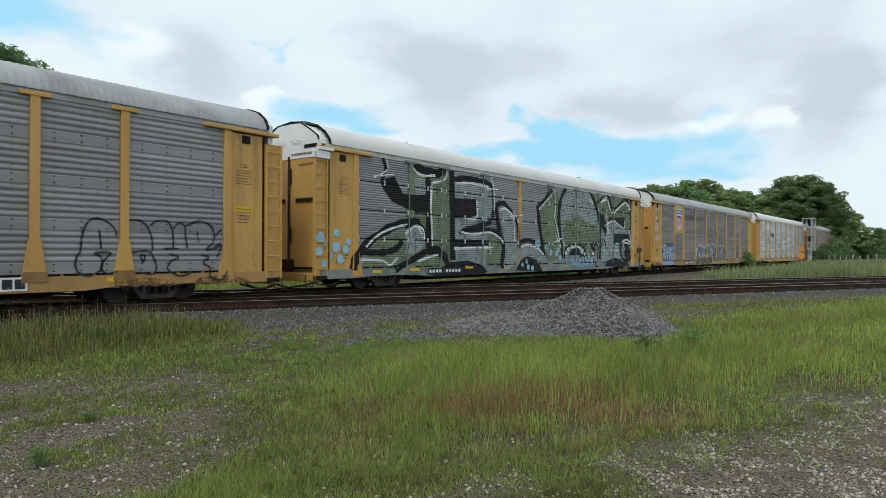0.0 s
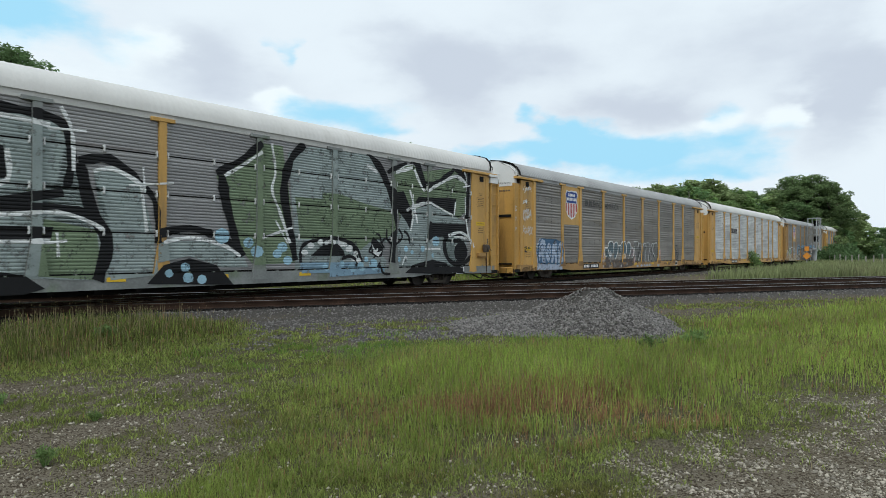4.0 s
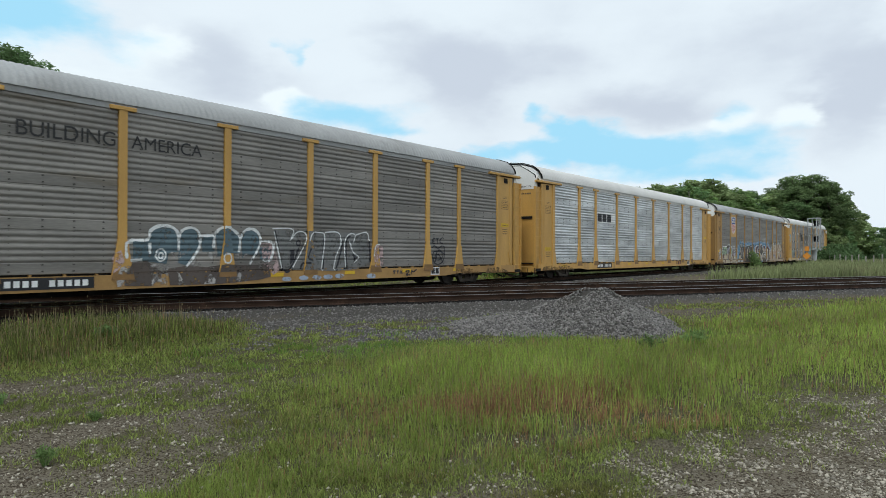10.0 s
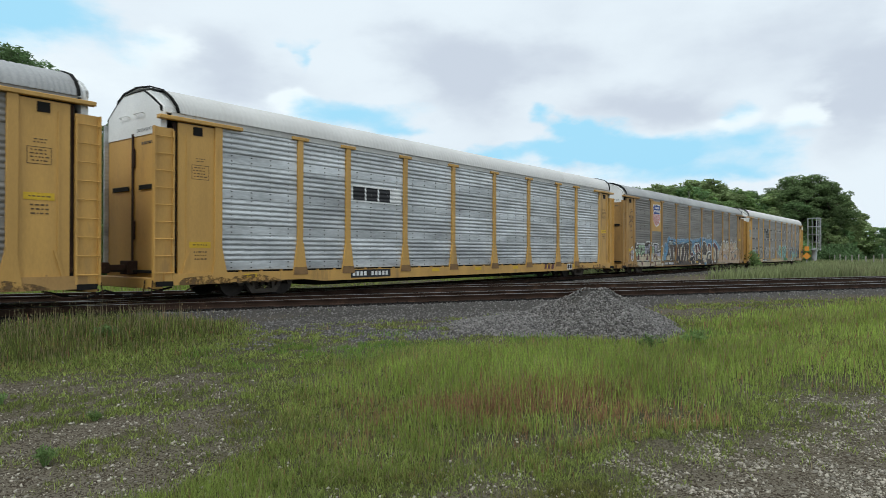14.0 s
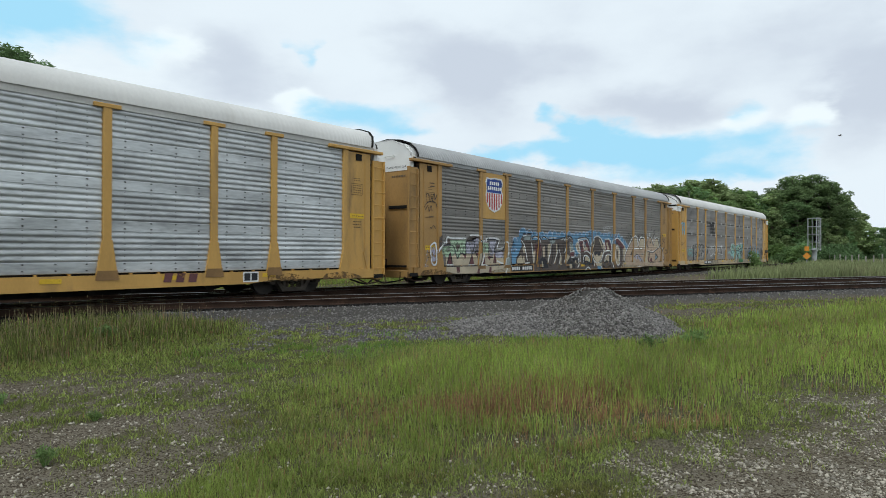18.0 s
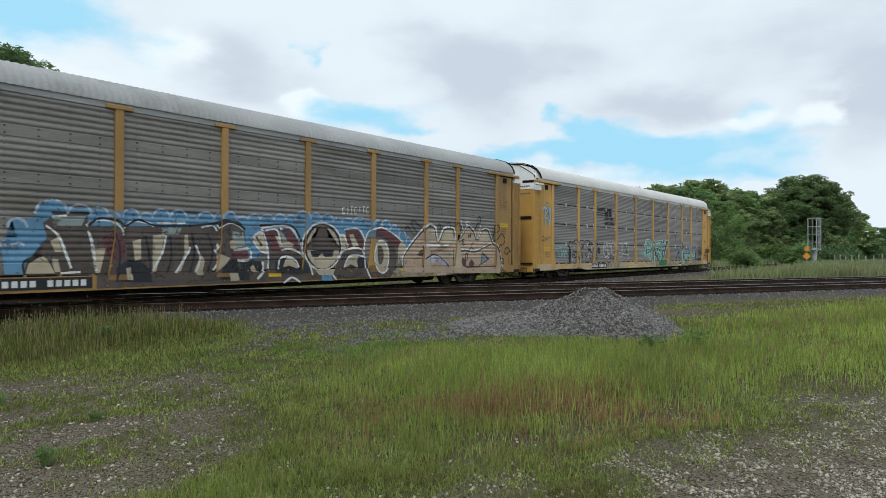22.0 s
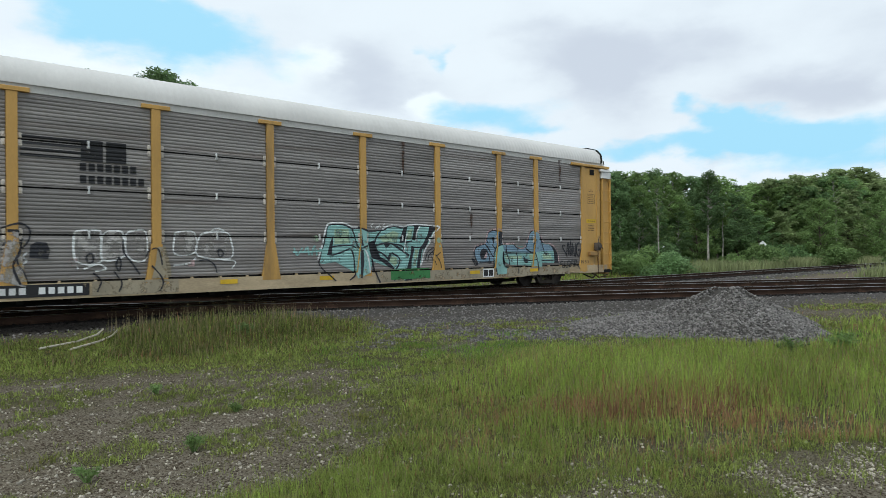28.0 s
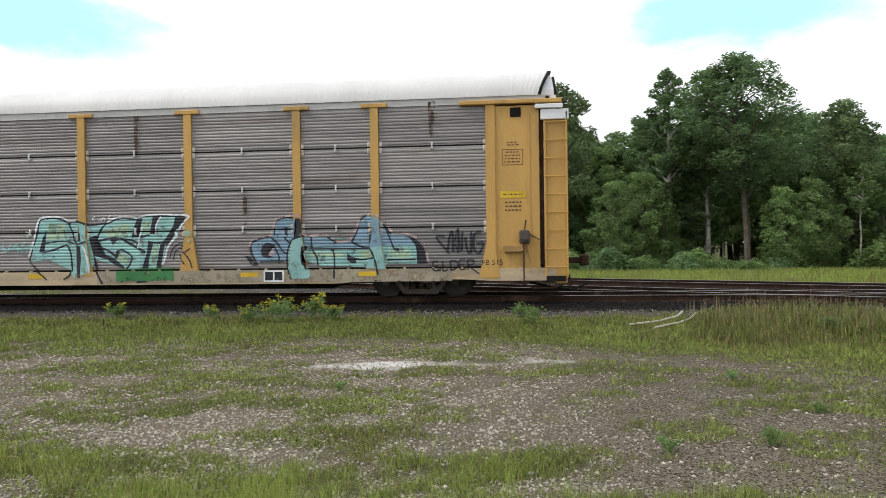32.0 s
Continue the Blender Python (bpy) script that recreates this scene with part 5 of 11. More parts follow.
# ---- painted marks that lie on the siding, posts and sills ----
def paint_material(name, base, wear=0.46, rough=0.6):
    """Sprayed paint with worn-through specks that let the steel show."""
    mt = material("paint_" + name, base, rough, 0, 0.16, 1.5, 30, 0.05)
    nt = mt.node_tree
    nt.nodes["Principled BSDF"].inputs["Specular IOR Level"].default_value = 0.18
    N, L = nt.nodes.new, nt.links.new
    co, n, r = N("ShaderNodeTexCoord"), N("ShaderNodeTexNoise"), N("ShaderNodeMapRange")
    n.inputs["Scale"].default_value, n.inputs["Detail"].default_value, n.inputs["Roughness"].default_value = 5.0, 8.0, 0.7
    L(co.outputs["Object"], n.inputs["Vector"])
    L(n.outputs[0], r.inputs[0])
    r.inputs[1].default_value, r.inputs[2].default_value = wear - 0.14, wear - 0.02
    L(r.outputs[0], nt.nodes["Principled BSDF"].inputs["Alpha"])
    return mt


PAINTS = {"black": ((0.012, 0.012, 0.013), 0.38), "soot": ((0.035, 0.036, 0.042), 0.46), "chalk": ((0.66, 0.67, 0.66), 0.47), "moss": ((0.155, 0.200, 0.125), 0.47), "sage": ((0.26, 0.30, 0.29), 0.48),
          "moss_bright": ((0.06, 0.20, 0.07), 0.46), "skyblue": ((0.30, 0.46, 0.55), 0.46), "bluegrey": ((0.20, 0.30, 0.38), 0.47), "paleblue": ((0.36, 0.42, 0.52), 0.50), "navy": ((0.05, 0.09, 0.16), 0.46),
          "ghost": ((0.40, 0.38, 0.36), 0.60), "pinkish": ((0.46, 0.34, 0.33), 0.56), "cream": ((0.45, 0.385, 0.28), 0.43), "mint": ((0.34, 0.45, 0.31), 0.52), "lilac": ((0.38, 0.37, 0.44), 0.54),
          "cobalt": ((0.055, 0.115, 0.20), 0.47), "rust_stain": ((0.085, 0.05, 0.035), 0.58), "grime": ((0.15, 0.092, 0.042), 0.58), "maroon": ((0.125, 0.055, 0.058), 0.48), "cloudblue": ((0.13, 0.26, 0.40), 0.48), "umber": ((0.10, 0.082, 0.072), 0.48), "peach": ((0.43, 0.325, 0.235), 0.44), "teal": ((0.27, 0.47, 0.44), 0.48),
          "offwhite": ((0.66, 0.66, 0.64), 0.40), "red": ((0.42, 0.055, 0.05), 0.36), "blue": ((0.035, 0.065, 0.24), 0.36), "white": ((0.70, 0.70, 0.69), 0.38), "signal_yellow": ((0.62, 0.40, 0.035), 0.40), "letter_black": ((0.03, 0.03, 0.032), 0.42), "slate": ((0.105, 0.145, 0.165), 0.47), "stonegrey": ((0.17, 0.17, 0.165), 0.50), "tan": ((0.33, 0.285, 0.205), 0.50), "stencil": ((0.11, 0.075, 0.04), 0.47)}
SHAPES = {}      # (car, colour) -> outlines in order
ORDER = {}


def fill(car, colour, outline):
    k = ORDER[car] = ORDER.get(car, 0) + 1
    SHAPES.setdefault((car, colour), []).append((k, [outline]))


def bar(car, colour, x0, x1, z0, z1):
    fill(car, colour, [(x0, z0), (x1, z0), (x1, z1), (x0, z1)])


def stroke(car, colour, width, pts):
    """A sprayed line: a smooth ribbon through the points with a slightly uneven edge."""
    k = ORDER[car] = ORDER.get(car, 0) + 1
    r = random.Random(k)
    fine = []
    P = [Vector(p) for p in pts]
    for i in range(len(P) - 1):
        a, b, c, d = P[max(0, i - 1)], P[i], P[i + 1], P[min(len(P) - 1, i + 2)]
        for q in range(4):
            u = q / 4
            fine.append(0.5 * ((2 * b) + (c - a) * u + (2 * a - 5 * b + 4 * c - d) * u * u + (3 * b - a - 3 * c + d) * u ** 3))
    fine.append(P[-1])
    left, right = [], []
    for i, p in enumerate(fine):
        t = (fine[min(i + 1, len(fine) - 1)] - fine[max(i - 1, 0)])
        n = Vector((-t.y, t.x)).normalized() * width * 0.5 * r.uniform(0.72, 1.28)
        left.append(p + n)
        right.append(p - n)
    quads = [[tuple(left[i]), tuple(left[i + 1]), tuple(right[i + 1]), tuple(right[i])] for i in range(len(fine) - 1)]
    SHAPES.setdefault((car, colour), []).append((k, quads))


def relief(kind):
    """Heights at which the siding bends, with its depth there."""
    h = (Z1 - Z0) / ROWS[kind]
    gap = 0.036 if kind == "fine" else 0.0
    out = []
    for q in range(ROWS[kind]):
        out += [(Z0 + q * h + z, y) for y, z in panel_profile(kind, h - gap)]
    return out


def finish_paint():
    kinds = {s["index"]: s for s in SPECS}
    cuts_x = [0.56, 0.66, 1.70, 1.93] + [p + s * 0.10 for p in POSTS for s in (-1, 1)] + [BODY - 1.93, BODY - 1.70, BODY - 0.66, BODY - 0.56]
    for (car, colour), shapes in SHAPES.items():
        spec = kinds[car]
        bends = relief(spec["kind"])
        bz, by = np.array([b[0] for b in bends]), np.array([b[1] for b in bends])
        h = (Z1 - Z0) / ROWS[spec["kind"]]
        base, wear = PAINTS[colour]
        if ("mat", colour) not in MESHES:
            MESHES[("mat", colour)] = paint_material(colour, base, wear)
        outs = []
        for k, polys in shapes:
            off = 0.003 + 0.00008 * k
            out = bmesh.new()
            bm = bmesh.new()
            for poly in polys:
                try:
                    bm.faces.new([bm.verts.new((x, 0, z)) for x, z in poly])
                except ValueError:
                    pass
            if len(polys) == 1 and len(polys[0]) > 4:
                bmesh.ops.triangulate(bm, faces=bm.faces[:])
            xs, zs = [v.co.x for v in bm.verts], [v.co.z for v in bm.verts]
            for c in cuts_x:
                if min(xs) < c < max(xs):
                    bmesh.ops.bisect_plane(bm, geom=bm.verts[:] + bm.edges[:] + bm.faces[:], plane_co=(c, 0, 0), plane_no=(1, 0, 0))
            for p in POSTS:
                for s in (-1, 1):
                    if min(zs) < 1.55 and min(xs) < p + s * 0.19 + 0.08 and max(xs) > p + s * 0.19 - 0.08:
                        bmesh.ops.bisect_plane(bm, geom=bm.verts[:] + bm.edges[:] + bm.faces[:], plane_co=(p + s * 0.26, 0, 0.62), plane_no=(0.93, 0, s * 0.145))
            for c in [0.735, 1.55] + sorted(set(round(z, 4) for z in bz)):
                if min(zs) < c < max(zs):
                    bmesh.ops.bisect_plane(bm, geom=bm.verts[:] + bm.edges[:] + bm.faces[:], plane_co=(0, 0, c), plane_no=(0, 0, 1))
            for f in bm.faces:
                m = f.calc_center_median()
                e = min(m.x, BODY - m.x)
                flat = None
                if m.z < 0.735:
                    flat = PY + 0.006
                elif e < 0.56:
                    flat = PY + 0.06
                elif e < 0.66:
                    continue
                elif e < 1.70:
                    flat = PY + 0.05
                elif e < 1.93:
                    flat = PY
                elif any(abs(m.x - p) < 0.10 for p in POSTS):
                    flat = PY + (0.012 if m.z > 1.55 else 0.0)
                elif m.z < 1.55 and any(abs(m.x - p) < 0.26 - 0.1559 * (m.z - 0.62) for p in POSTS):
                    flat = PY
                elif spec.get("shield") and POSTS[0] < m.x < POSTS[1] and m.z > (Z0 + Z1) / 2:
                    flat = SY - 0.02
                elif spec["kind"] == "fine" and ((m.z - Z0) % h) > h - 0.037:
                    continue
                new_v = []
                for v in f.verts:
                    y = flat if flat is not None else SY + float(np.interp(v.co.z, bz, by))
                    new_v.append(out.verts.new((v.co.x - BODY / 2, y - off, v.co.z)))
                out.faces.new(new_v)
            bm.free()
            outs.append((out, max(max(xs) - min(xs), max(zs) - min(zs))))
        name = "graffiti" if colour not in ("offwhite", "red", "blue", "white", "signal_yellow", "letter_black", "stencil") else "painted_marking"
        label = colour.replace("_", " ") + " paint on the siding"
        small = bmesh.new()
        for out, size in outs:
            bmesh.ops.remove_doubles(out, verts=out.verts[:], dist=0.0001)
            for f in out.faces:
                if f.normal.y > 0:
                    f.normal_flip()
            if size < 0.28:
                me = bpy.data.meshes.new("tmp")
                out.to_mesh(me)
                out.free()
                small.from_mesh(me)
                bpy.data.meshes.remove(me)
            elif out.faces:
                part(name, out, MESHES[("mat", colour)], CARS[car + 1], label)
        if small.faces:
            ob = part("small_lettering", small, MESHES[("mat", colour)], CARS[car + 1], label)
            ob["kind"] = "stuff"


# ---- stencils, logos as plain shapes, reflector strips and end hardware ----
def number_bars(car, x0, x1, z0, z1, rng, colour="white", back="letter_black"):
    """A dark strip with plain bars in place of a reporting number."""
    bar(car, back, x0, x1, z0, z1)
    n = 10
    w = (x1 - x0 - 0.16) / n
    for k in range(n):
        if k == 4:
            continue
        bar(car, colour, x0 + 0.08 + k * w, x0 + 0.08 + (k + 0.68) * w, z0 + 0.06, z1 - 0.06)


def text_block(car, colour, x0, x1, z0, z1, rows, rng):
    """Small writing that cannot be read, as rows of plain bars."""
    h = (z1 - z0) / rows
    for k in range(rows):
        x = x0 + rng.uniform(0, 0.12) * (x1 - x0)
        while x < x1 - 0.04:
            w = rng.uniform(0.03, 0.09)
            bar(car, colour, x, min(x + w, x1), z0 + h * (k + 0.32), z0 + h * (k + 0.68))
            x += w + 0.03


def box_outline(car, colour, x0, x1, z0, z1, w=0.02):
    for a, b, c, d in ((x0, x1, z0, z0 + w), (x0, x1, z1 - w, z1), (x0, x0 + w, z0 + w, z1 - w), (x1 - w, x1, z0 + w, z1 - w)):
        bar(car, colour, a, b, c, d)


def shield(car, cx, z0, z1, half):
    def outline(k):
        pts = []
        zc = (z0 + z1) / 2
        for x, z in ((-0.86, 0.98), (-0.5, 0.94), (0, 1.0), (0.5, 0.94), (0.86, 0.98), (1.0, 0.72), (0.86, 0.42), (0.98, 0.0), (0.9, -0.45), (0.55, -0.82), (0, -1.0), (-0.55, -0.82), (-0.9, -0.45), (-0.98, 0.0), (-0.86, 0.42), (-1.0, 0.72)):
            pts.append((cx + x * half * k, zc + z * (z1 - z0) / 2 * (k + (1 - k) * 0.3)))
        return pts
    fill(car, "white", outline(1.06))
    inner = outline(0.95)
    mid = z0 + (z1 - z0) * 0.57
    fill(car, "white", inner)
    top = [p for p in inner if p[1] > mid]
    xs = [p[0] for p in top]
    fill(car, "blue", [(min(xs) + 0.06, mid)] + [p for p in inner[14:] if p[1] > mid] + inner[:6] + [p for p in inner[6:10] if p[1] > mid] + [(max(xs) - 0.06, mid)])
    for n, za, zb in ((5, 0.80, 0.90), (7, 0.65, 0.75)):
        for k in range(n):
            u = cx + half * 0.235 * (k - (n - 1) / 2)
            bar(car, "white", u - half * 0.085, u + half * 0.085, z0 + (z1 - z0) * za, z0 + (z1 - z0) * zb)
    for k in range(7):
        x = cx + half * (-0.84 + 0.28 * k)
        low = z0 + (z1 - z0) * (0.05 + 0.30 * abs((x - cx) / half) ** 2.2)
        if k in (0, 6):
            low = z0 + (z1 - z0) * 0.26
        bar(car, "red", x - half * 0.075, x + half * 0.075, low, mid - 0.02)


def words(body, car, x0, x1, z, mat, label, facing="side", name="lettering"):
    """Readable words in the built-in font, stretched to their painted length."""
    cu = bpy.data.curves.new("words", "FONT")
    cu.body, cu.size, cu.extrude = body, 1.0, 0.0
    tmp = new("words", cu)
    bpy.context.view_layer.update()
    me = bpy.data.meshes.new_from_object(tmp)
    bpy.data.objects.remove(tmp)
    co = np.array([v.co[:] for v in me.vertices])
    lo, hi = co.min(0), co.max(0)
    s = (x1 - x0) / (hi[0] - lo[0])
    ob = link_mesh(name, me, mat, CARS[car + 1], label)
    if facing == "side":
        ob.matrix_basis = Matrix.Translation((x0 - BODY / 2 - lo[0] * s, SY - 0.040, z)) @ Matrix.Rotation(math.pi / 2, 4, "X") @ Matrix.Scale(s, 4)
    elif facing == "sill":
        ob.matrix_basis = Matrix.Translation((x0 - BODY / 2 - lo[0] * s, PY - 0.010, z)) @ Matrix.Rotation(math.pi / 2, 4, "X") @ Matrix.Scale(s, 4)
    else:
        ob.matrix_basis = Matrix.Translation((-BODY / 2 + DOOR - 0.038, -x0, z)) @ Matrix.Rotation(-math.pi / 2, 4, "Z") @ Matrix.Rotation(math.pi / 2, 4, "X") @ Matrix.Scale(s, 4)
    return ob


def car_markings():
    rng = random.Random(4)
    faint = paint_material("faint_stencil", (0.16, 0.12, 0.08), 0.47)
    ink = material("letter_ink", (0.012, 0.012, 0.013), 0.6, 0, 0.15, 1.5, 30, 0)
    for car in range(-1, 5):
        # end panels
        for s, e in ((1, 0.0), (-1, BODY)):
            X = (lambda v: v) if s > 0 else (lambda v: BODY - v)
            a, b = sorted((X(1.04), X(1.54)))
            box_outline(car, "stencil", a, b, 3.18, 3.56, 0.014)
            text_block(car, "stencil", a + 0.05, b - 0.05, 3.22, 3.53, 4, rng)
            text_block(car, "stencil", a + 0.1, b - 0.1, 3.63, 3.76, 2, rng)
            z = 2.40 if s < 0 else 1.38
            bar(car, "signal_yellow", a - 0.06, b + 0.06, z, z + 0.16)
            text_block(car, "stencil", a - 0.02, b + 0.02, z + 0.04, z + 0.12, 1, rng)
            text_block(car, "stencil", a + 0.05, b - 0.05, z - 0.34, z - 0.06, 3, rng)
        # strips on the sill
        if car == 4:
            for x0, x1 in ((8.05, 9.9), (15.6, 24.7)):
                bar(4, "tan", x0, x1, 0.42, 0.73)
        if car == 3:
            for colour, a, b in (("tan", 2.2, 6.8), ("umber", 8.9, 18.6), ("tan", 18.6, 24.8)):
                bar(3, colour, a, b, 0.42, 0.73)
        x0 = {-1: 6.0, 0: 5.9, 1: 6.85, 2: 6.7, 3: 6.9, 4: 6.1}[car]
        if car:
            number_bars(car, x0, x0 + 1.9, 0.44, 0.70, rng)
        for x in (2.6, 10.9, 13.7, 16.6, 19.4, 22.4):
            bar(car, "signal_yellow", x, x + 0.45, 0.56, 0.67)
        x1 = {-1: 20.2, 0: 24.45, 1: 21.0, 2: 21.75, 3: 21.5, 4: 20.0}[car]
        bar(car, "white", x1, x1 + 0.52, 0.43, 0.72)
        bar(car, "letter_black", x1 + 0.04, x1 + 0.24, 0.47, 0.68)
        bar(car, "letter_black", x1 + 0.28, x1 + 0.48, 0.47, 0.68)
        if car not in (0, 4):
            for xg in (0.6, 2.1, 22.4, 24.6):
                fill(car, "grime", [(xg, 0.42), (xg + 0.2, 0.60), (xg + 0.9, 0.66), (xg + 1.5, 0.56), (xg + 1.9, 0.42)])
    for car in (1, 3):
        shield(car, 5.61, 3.02, 4.46, 0.64)
    for body, x0, x1 in (("BUILDING", 7.15, 9.24), ("AMERICA", 9.62, 11.5)):
        words(body, 1, x0, x1, 3.78, ink, "black stencilled words")
    bar(2, "offwhite", 6.74, 9.20, 2.96, 3.52)
    for k in range(3):
        bar(2, "letter_black", 6.84 + k * 0.62, 7.38 + k * 0.62, 3.02, 3.46)
    for z in (3.74, 3.61, 3.48, 3.36):
        bar(4, "letter_black", 6.74, 8.1, z, z + 0.055)
    bar(4, "letter_black", 7.86, 8.30, 3.34, 3.80)
    bar(4, "letter_black", 8.36, 8.78, 3.34, 3.80)
    for x0, n, z in ((7.84, 7, 3.13), (7.84, 8, 2.86)):
        for k in range(n):
            bar(4, "letter_black", x0 + k * 0.17, x0 + k * 0.17 + 0.125, z, z + 0.17)
    words("FB 515", 4, 25.43, 25.92, 0.80, ink, "small black stencil", "sill")
    for car in (1, 2, 3):
        words("EXCESS HEIGHT CAR", car, 0.22, 1.20, 4.42, ink, "small black stencil on the white end", "end")
    # dark plates and stencils on the end doors
    for spec, ob in zip(SPECS, CARS):
        bm = bmesh.new()
        box(bm, -BODY / 2 + DOOR - 0.08 + 0.03, -BODY / 2 + DOOR - 0.08 + 0.055, -1.25, -0.35, 2.90, 3.02, 0.005)
        part("end_plate", bm, DARK, ob, "black plate on the end door")
        bm = bmesh.new()
        box(bm, -BODY / 2 + DOOR - 0.08 + 0.03, -BODY / 2 + DOOR - 0.08 + 0.055, 0.20, 1.10, 2.90, 3.02, 0.005)
        part("end_plate", bm, DARK, ob, "black plate on the end door")
        bm = bmesh.new()
        box(bm, -BODY / 2 + DOOR - 0.08 + 0.034, -BODY / 2 + DOOR - 0.08 + 0.06, -0.045, 0.045, 0.85, 4.40, 0.004)
        part("door_seam", bm, RUST, ob, "dark rusty seam between the end doors")
        for z in (1.6, 3.5):
            bm = bmesh.new()
            box(bm, -BODY / 2 + DOOR - 0.08 + 0.0, -BODY / 2 + DOOR - 0.08 + 0.06, -0.13, -0.05, z, z + 0.5, 0.01)
            part("door_hinge", bm, RUST, ob)
        bm = bmesh.new()
        for z in ((4.08,) if spec["index"] in (1, 2, 3) else (4.42, 4.08)):
            y = -1.15
            for k in range(9 if z > 4.3 else 6):
                w = rng.uniform(0.06, 0.10)
                box(bm, -BODY / 2 + DOOR - 0.08 + (0.046 if z > 4.3 else 0.066), -BODY / 2 + DOOR - 0.08 + 0.08, y, y + w, z, z + 0.07)
                y += w + 0.04
        part("end_stencil", bm, faint, ob)["kind"] = "stuff"
    # hand brake on the rear end panel
    for spec, ob in zip(SPECS, CARS):
        for s in (-1, 1):
            bm = bmesh.new()
            e = s * BODY / 2
            tube(bm, [(e - s * 1.2, PY + 0.1, 0.40), (e - s * 0.8, PY + 0.05, 0.22), (e - s * 0.35, PY + 0.1, 0.24), (e + s * 0.05, PY + 0.2, 0.38)], 0.022, 5)
            part("cut_lever", bm, RUST, ob)
            bm = bmesh.new()
            tube(bm, [(e + s * 0.02, PY + 0.02, 0.56), (e + s * 0.06, PY + 0.0, 0.20), (e + s * 0.06, PY + 0.4, 0.20), (e + s * 0.02, PY + 0.4, 0.56)], 0.016, 5)
            part("sill_step", bm, RUST, ob)
        if not spec.get("white_top"):
            continue
        bm = bmesh.new()
        box(bm, -BODY / 2 + DOOR - 0.035, -BODY / 2 + DOOR - 0.005, -1.38, -0.75, 4.62, 4.74, 0.005)
        part("cap_plate", bm, DARK, ob)
        bm = bmesh.new()
        x = BODY / 2 - 1.25
        box(bm, x + 0.10, x + 0.34, PY - 0.16, PY + 0.03, 1.30, 1.62, 0.03)
        bmesh.ops.create_cone(bm, cap_ends=True, segments=14, radius1=0.10, radius2=0.10, depth=0.08, matrix=Matrix.Translation((x + 0.22, PY - 0.17, 1.48)) @ Matrix.Rotation(math.pi / 2, 4, "X"))
        rod(bm, (x + 0.22, PY - 0.12, 1.62), (x + 0.26, PY - 0.12, 1.86), 0.02, 0.02, 6)
        rod(bm, (x + 0.34, PY - 0.10, 1.52), (x + 0.62, PY - 0.06, 1.36), 0.016, 0.016, 5)
        part("hand_brake", bm, TRUCK, ob)
        bm = bmesh.new()
        box(bm, x - 0.28, x + 0.24, PY - 0.10, PY + 0.05, 1.10, 1.27, 0.015)
        part("brake_bracket", bm, YELLOW_WORN, ob)
        bm = bmesh.new()
        tube(bm, [(x + 0.2 + 0.012 * (-1) ** k, PY - 0.10, 1.28 - k * 0.055) for k in range(17)], 0.018, 5)
        part("brake_chain", bm, RUST, ob)
    # yellow backing plate under the shields
    for car in (1, 3):
        bm = bmesh.new()
        h = (Z1 - Z0) / 6
        box(bm, POSTS[0] + 0.11 - BODY / 2, POSTS[1] - 0.11 - BODY / 2, SY - 0.02, SY + 0.025, Z0 + 3 * h - 0.02, Z1, 0.006)
        for x in (POSTS[0] + 0.2, POSTS[1] - 0.2):
            for k in range(4):
                z = Z0 + 3 * h + 0.2 + k * 0.5
                box(bm, x - BODY / 2 - 0.015, x - BODY / 2 + 0.015, SY - 0.028, SY, z, z + 0.03)
        part("shield_panel", bm, YELLOW, CARS[car + 1], "ochre plate behind the shield")


car_markings()


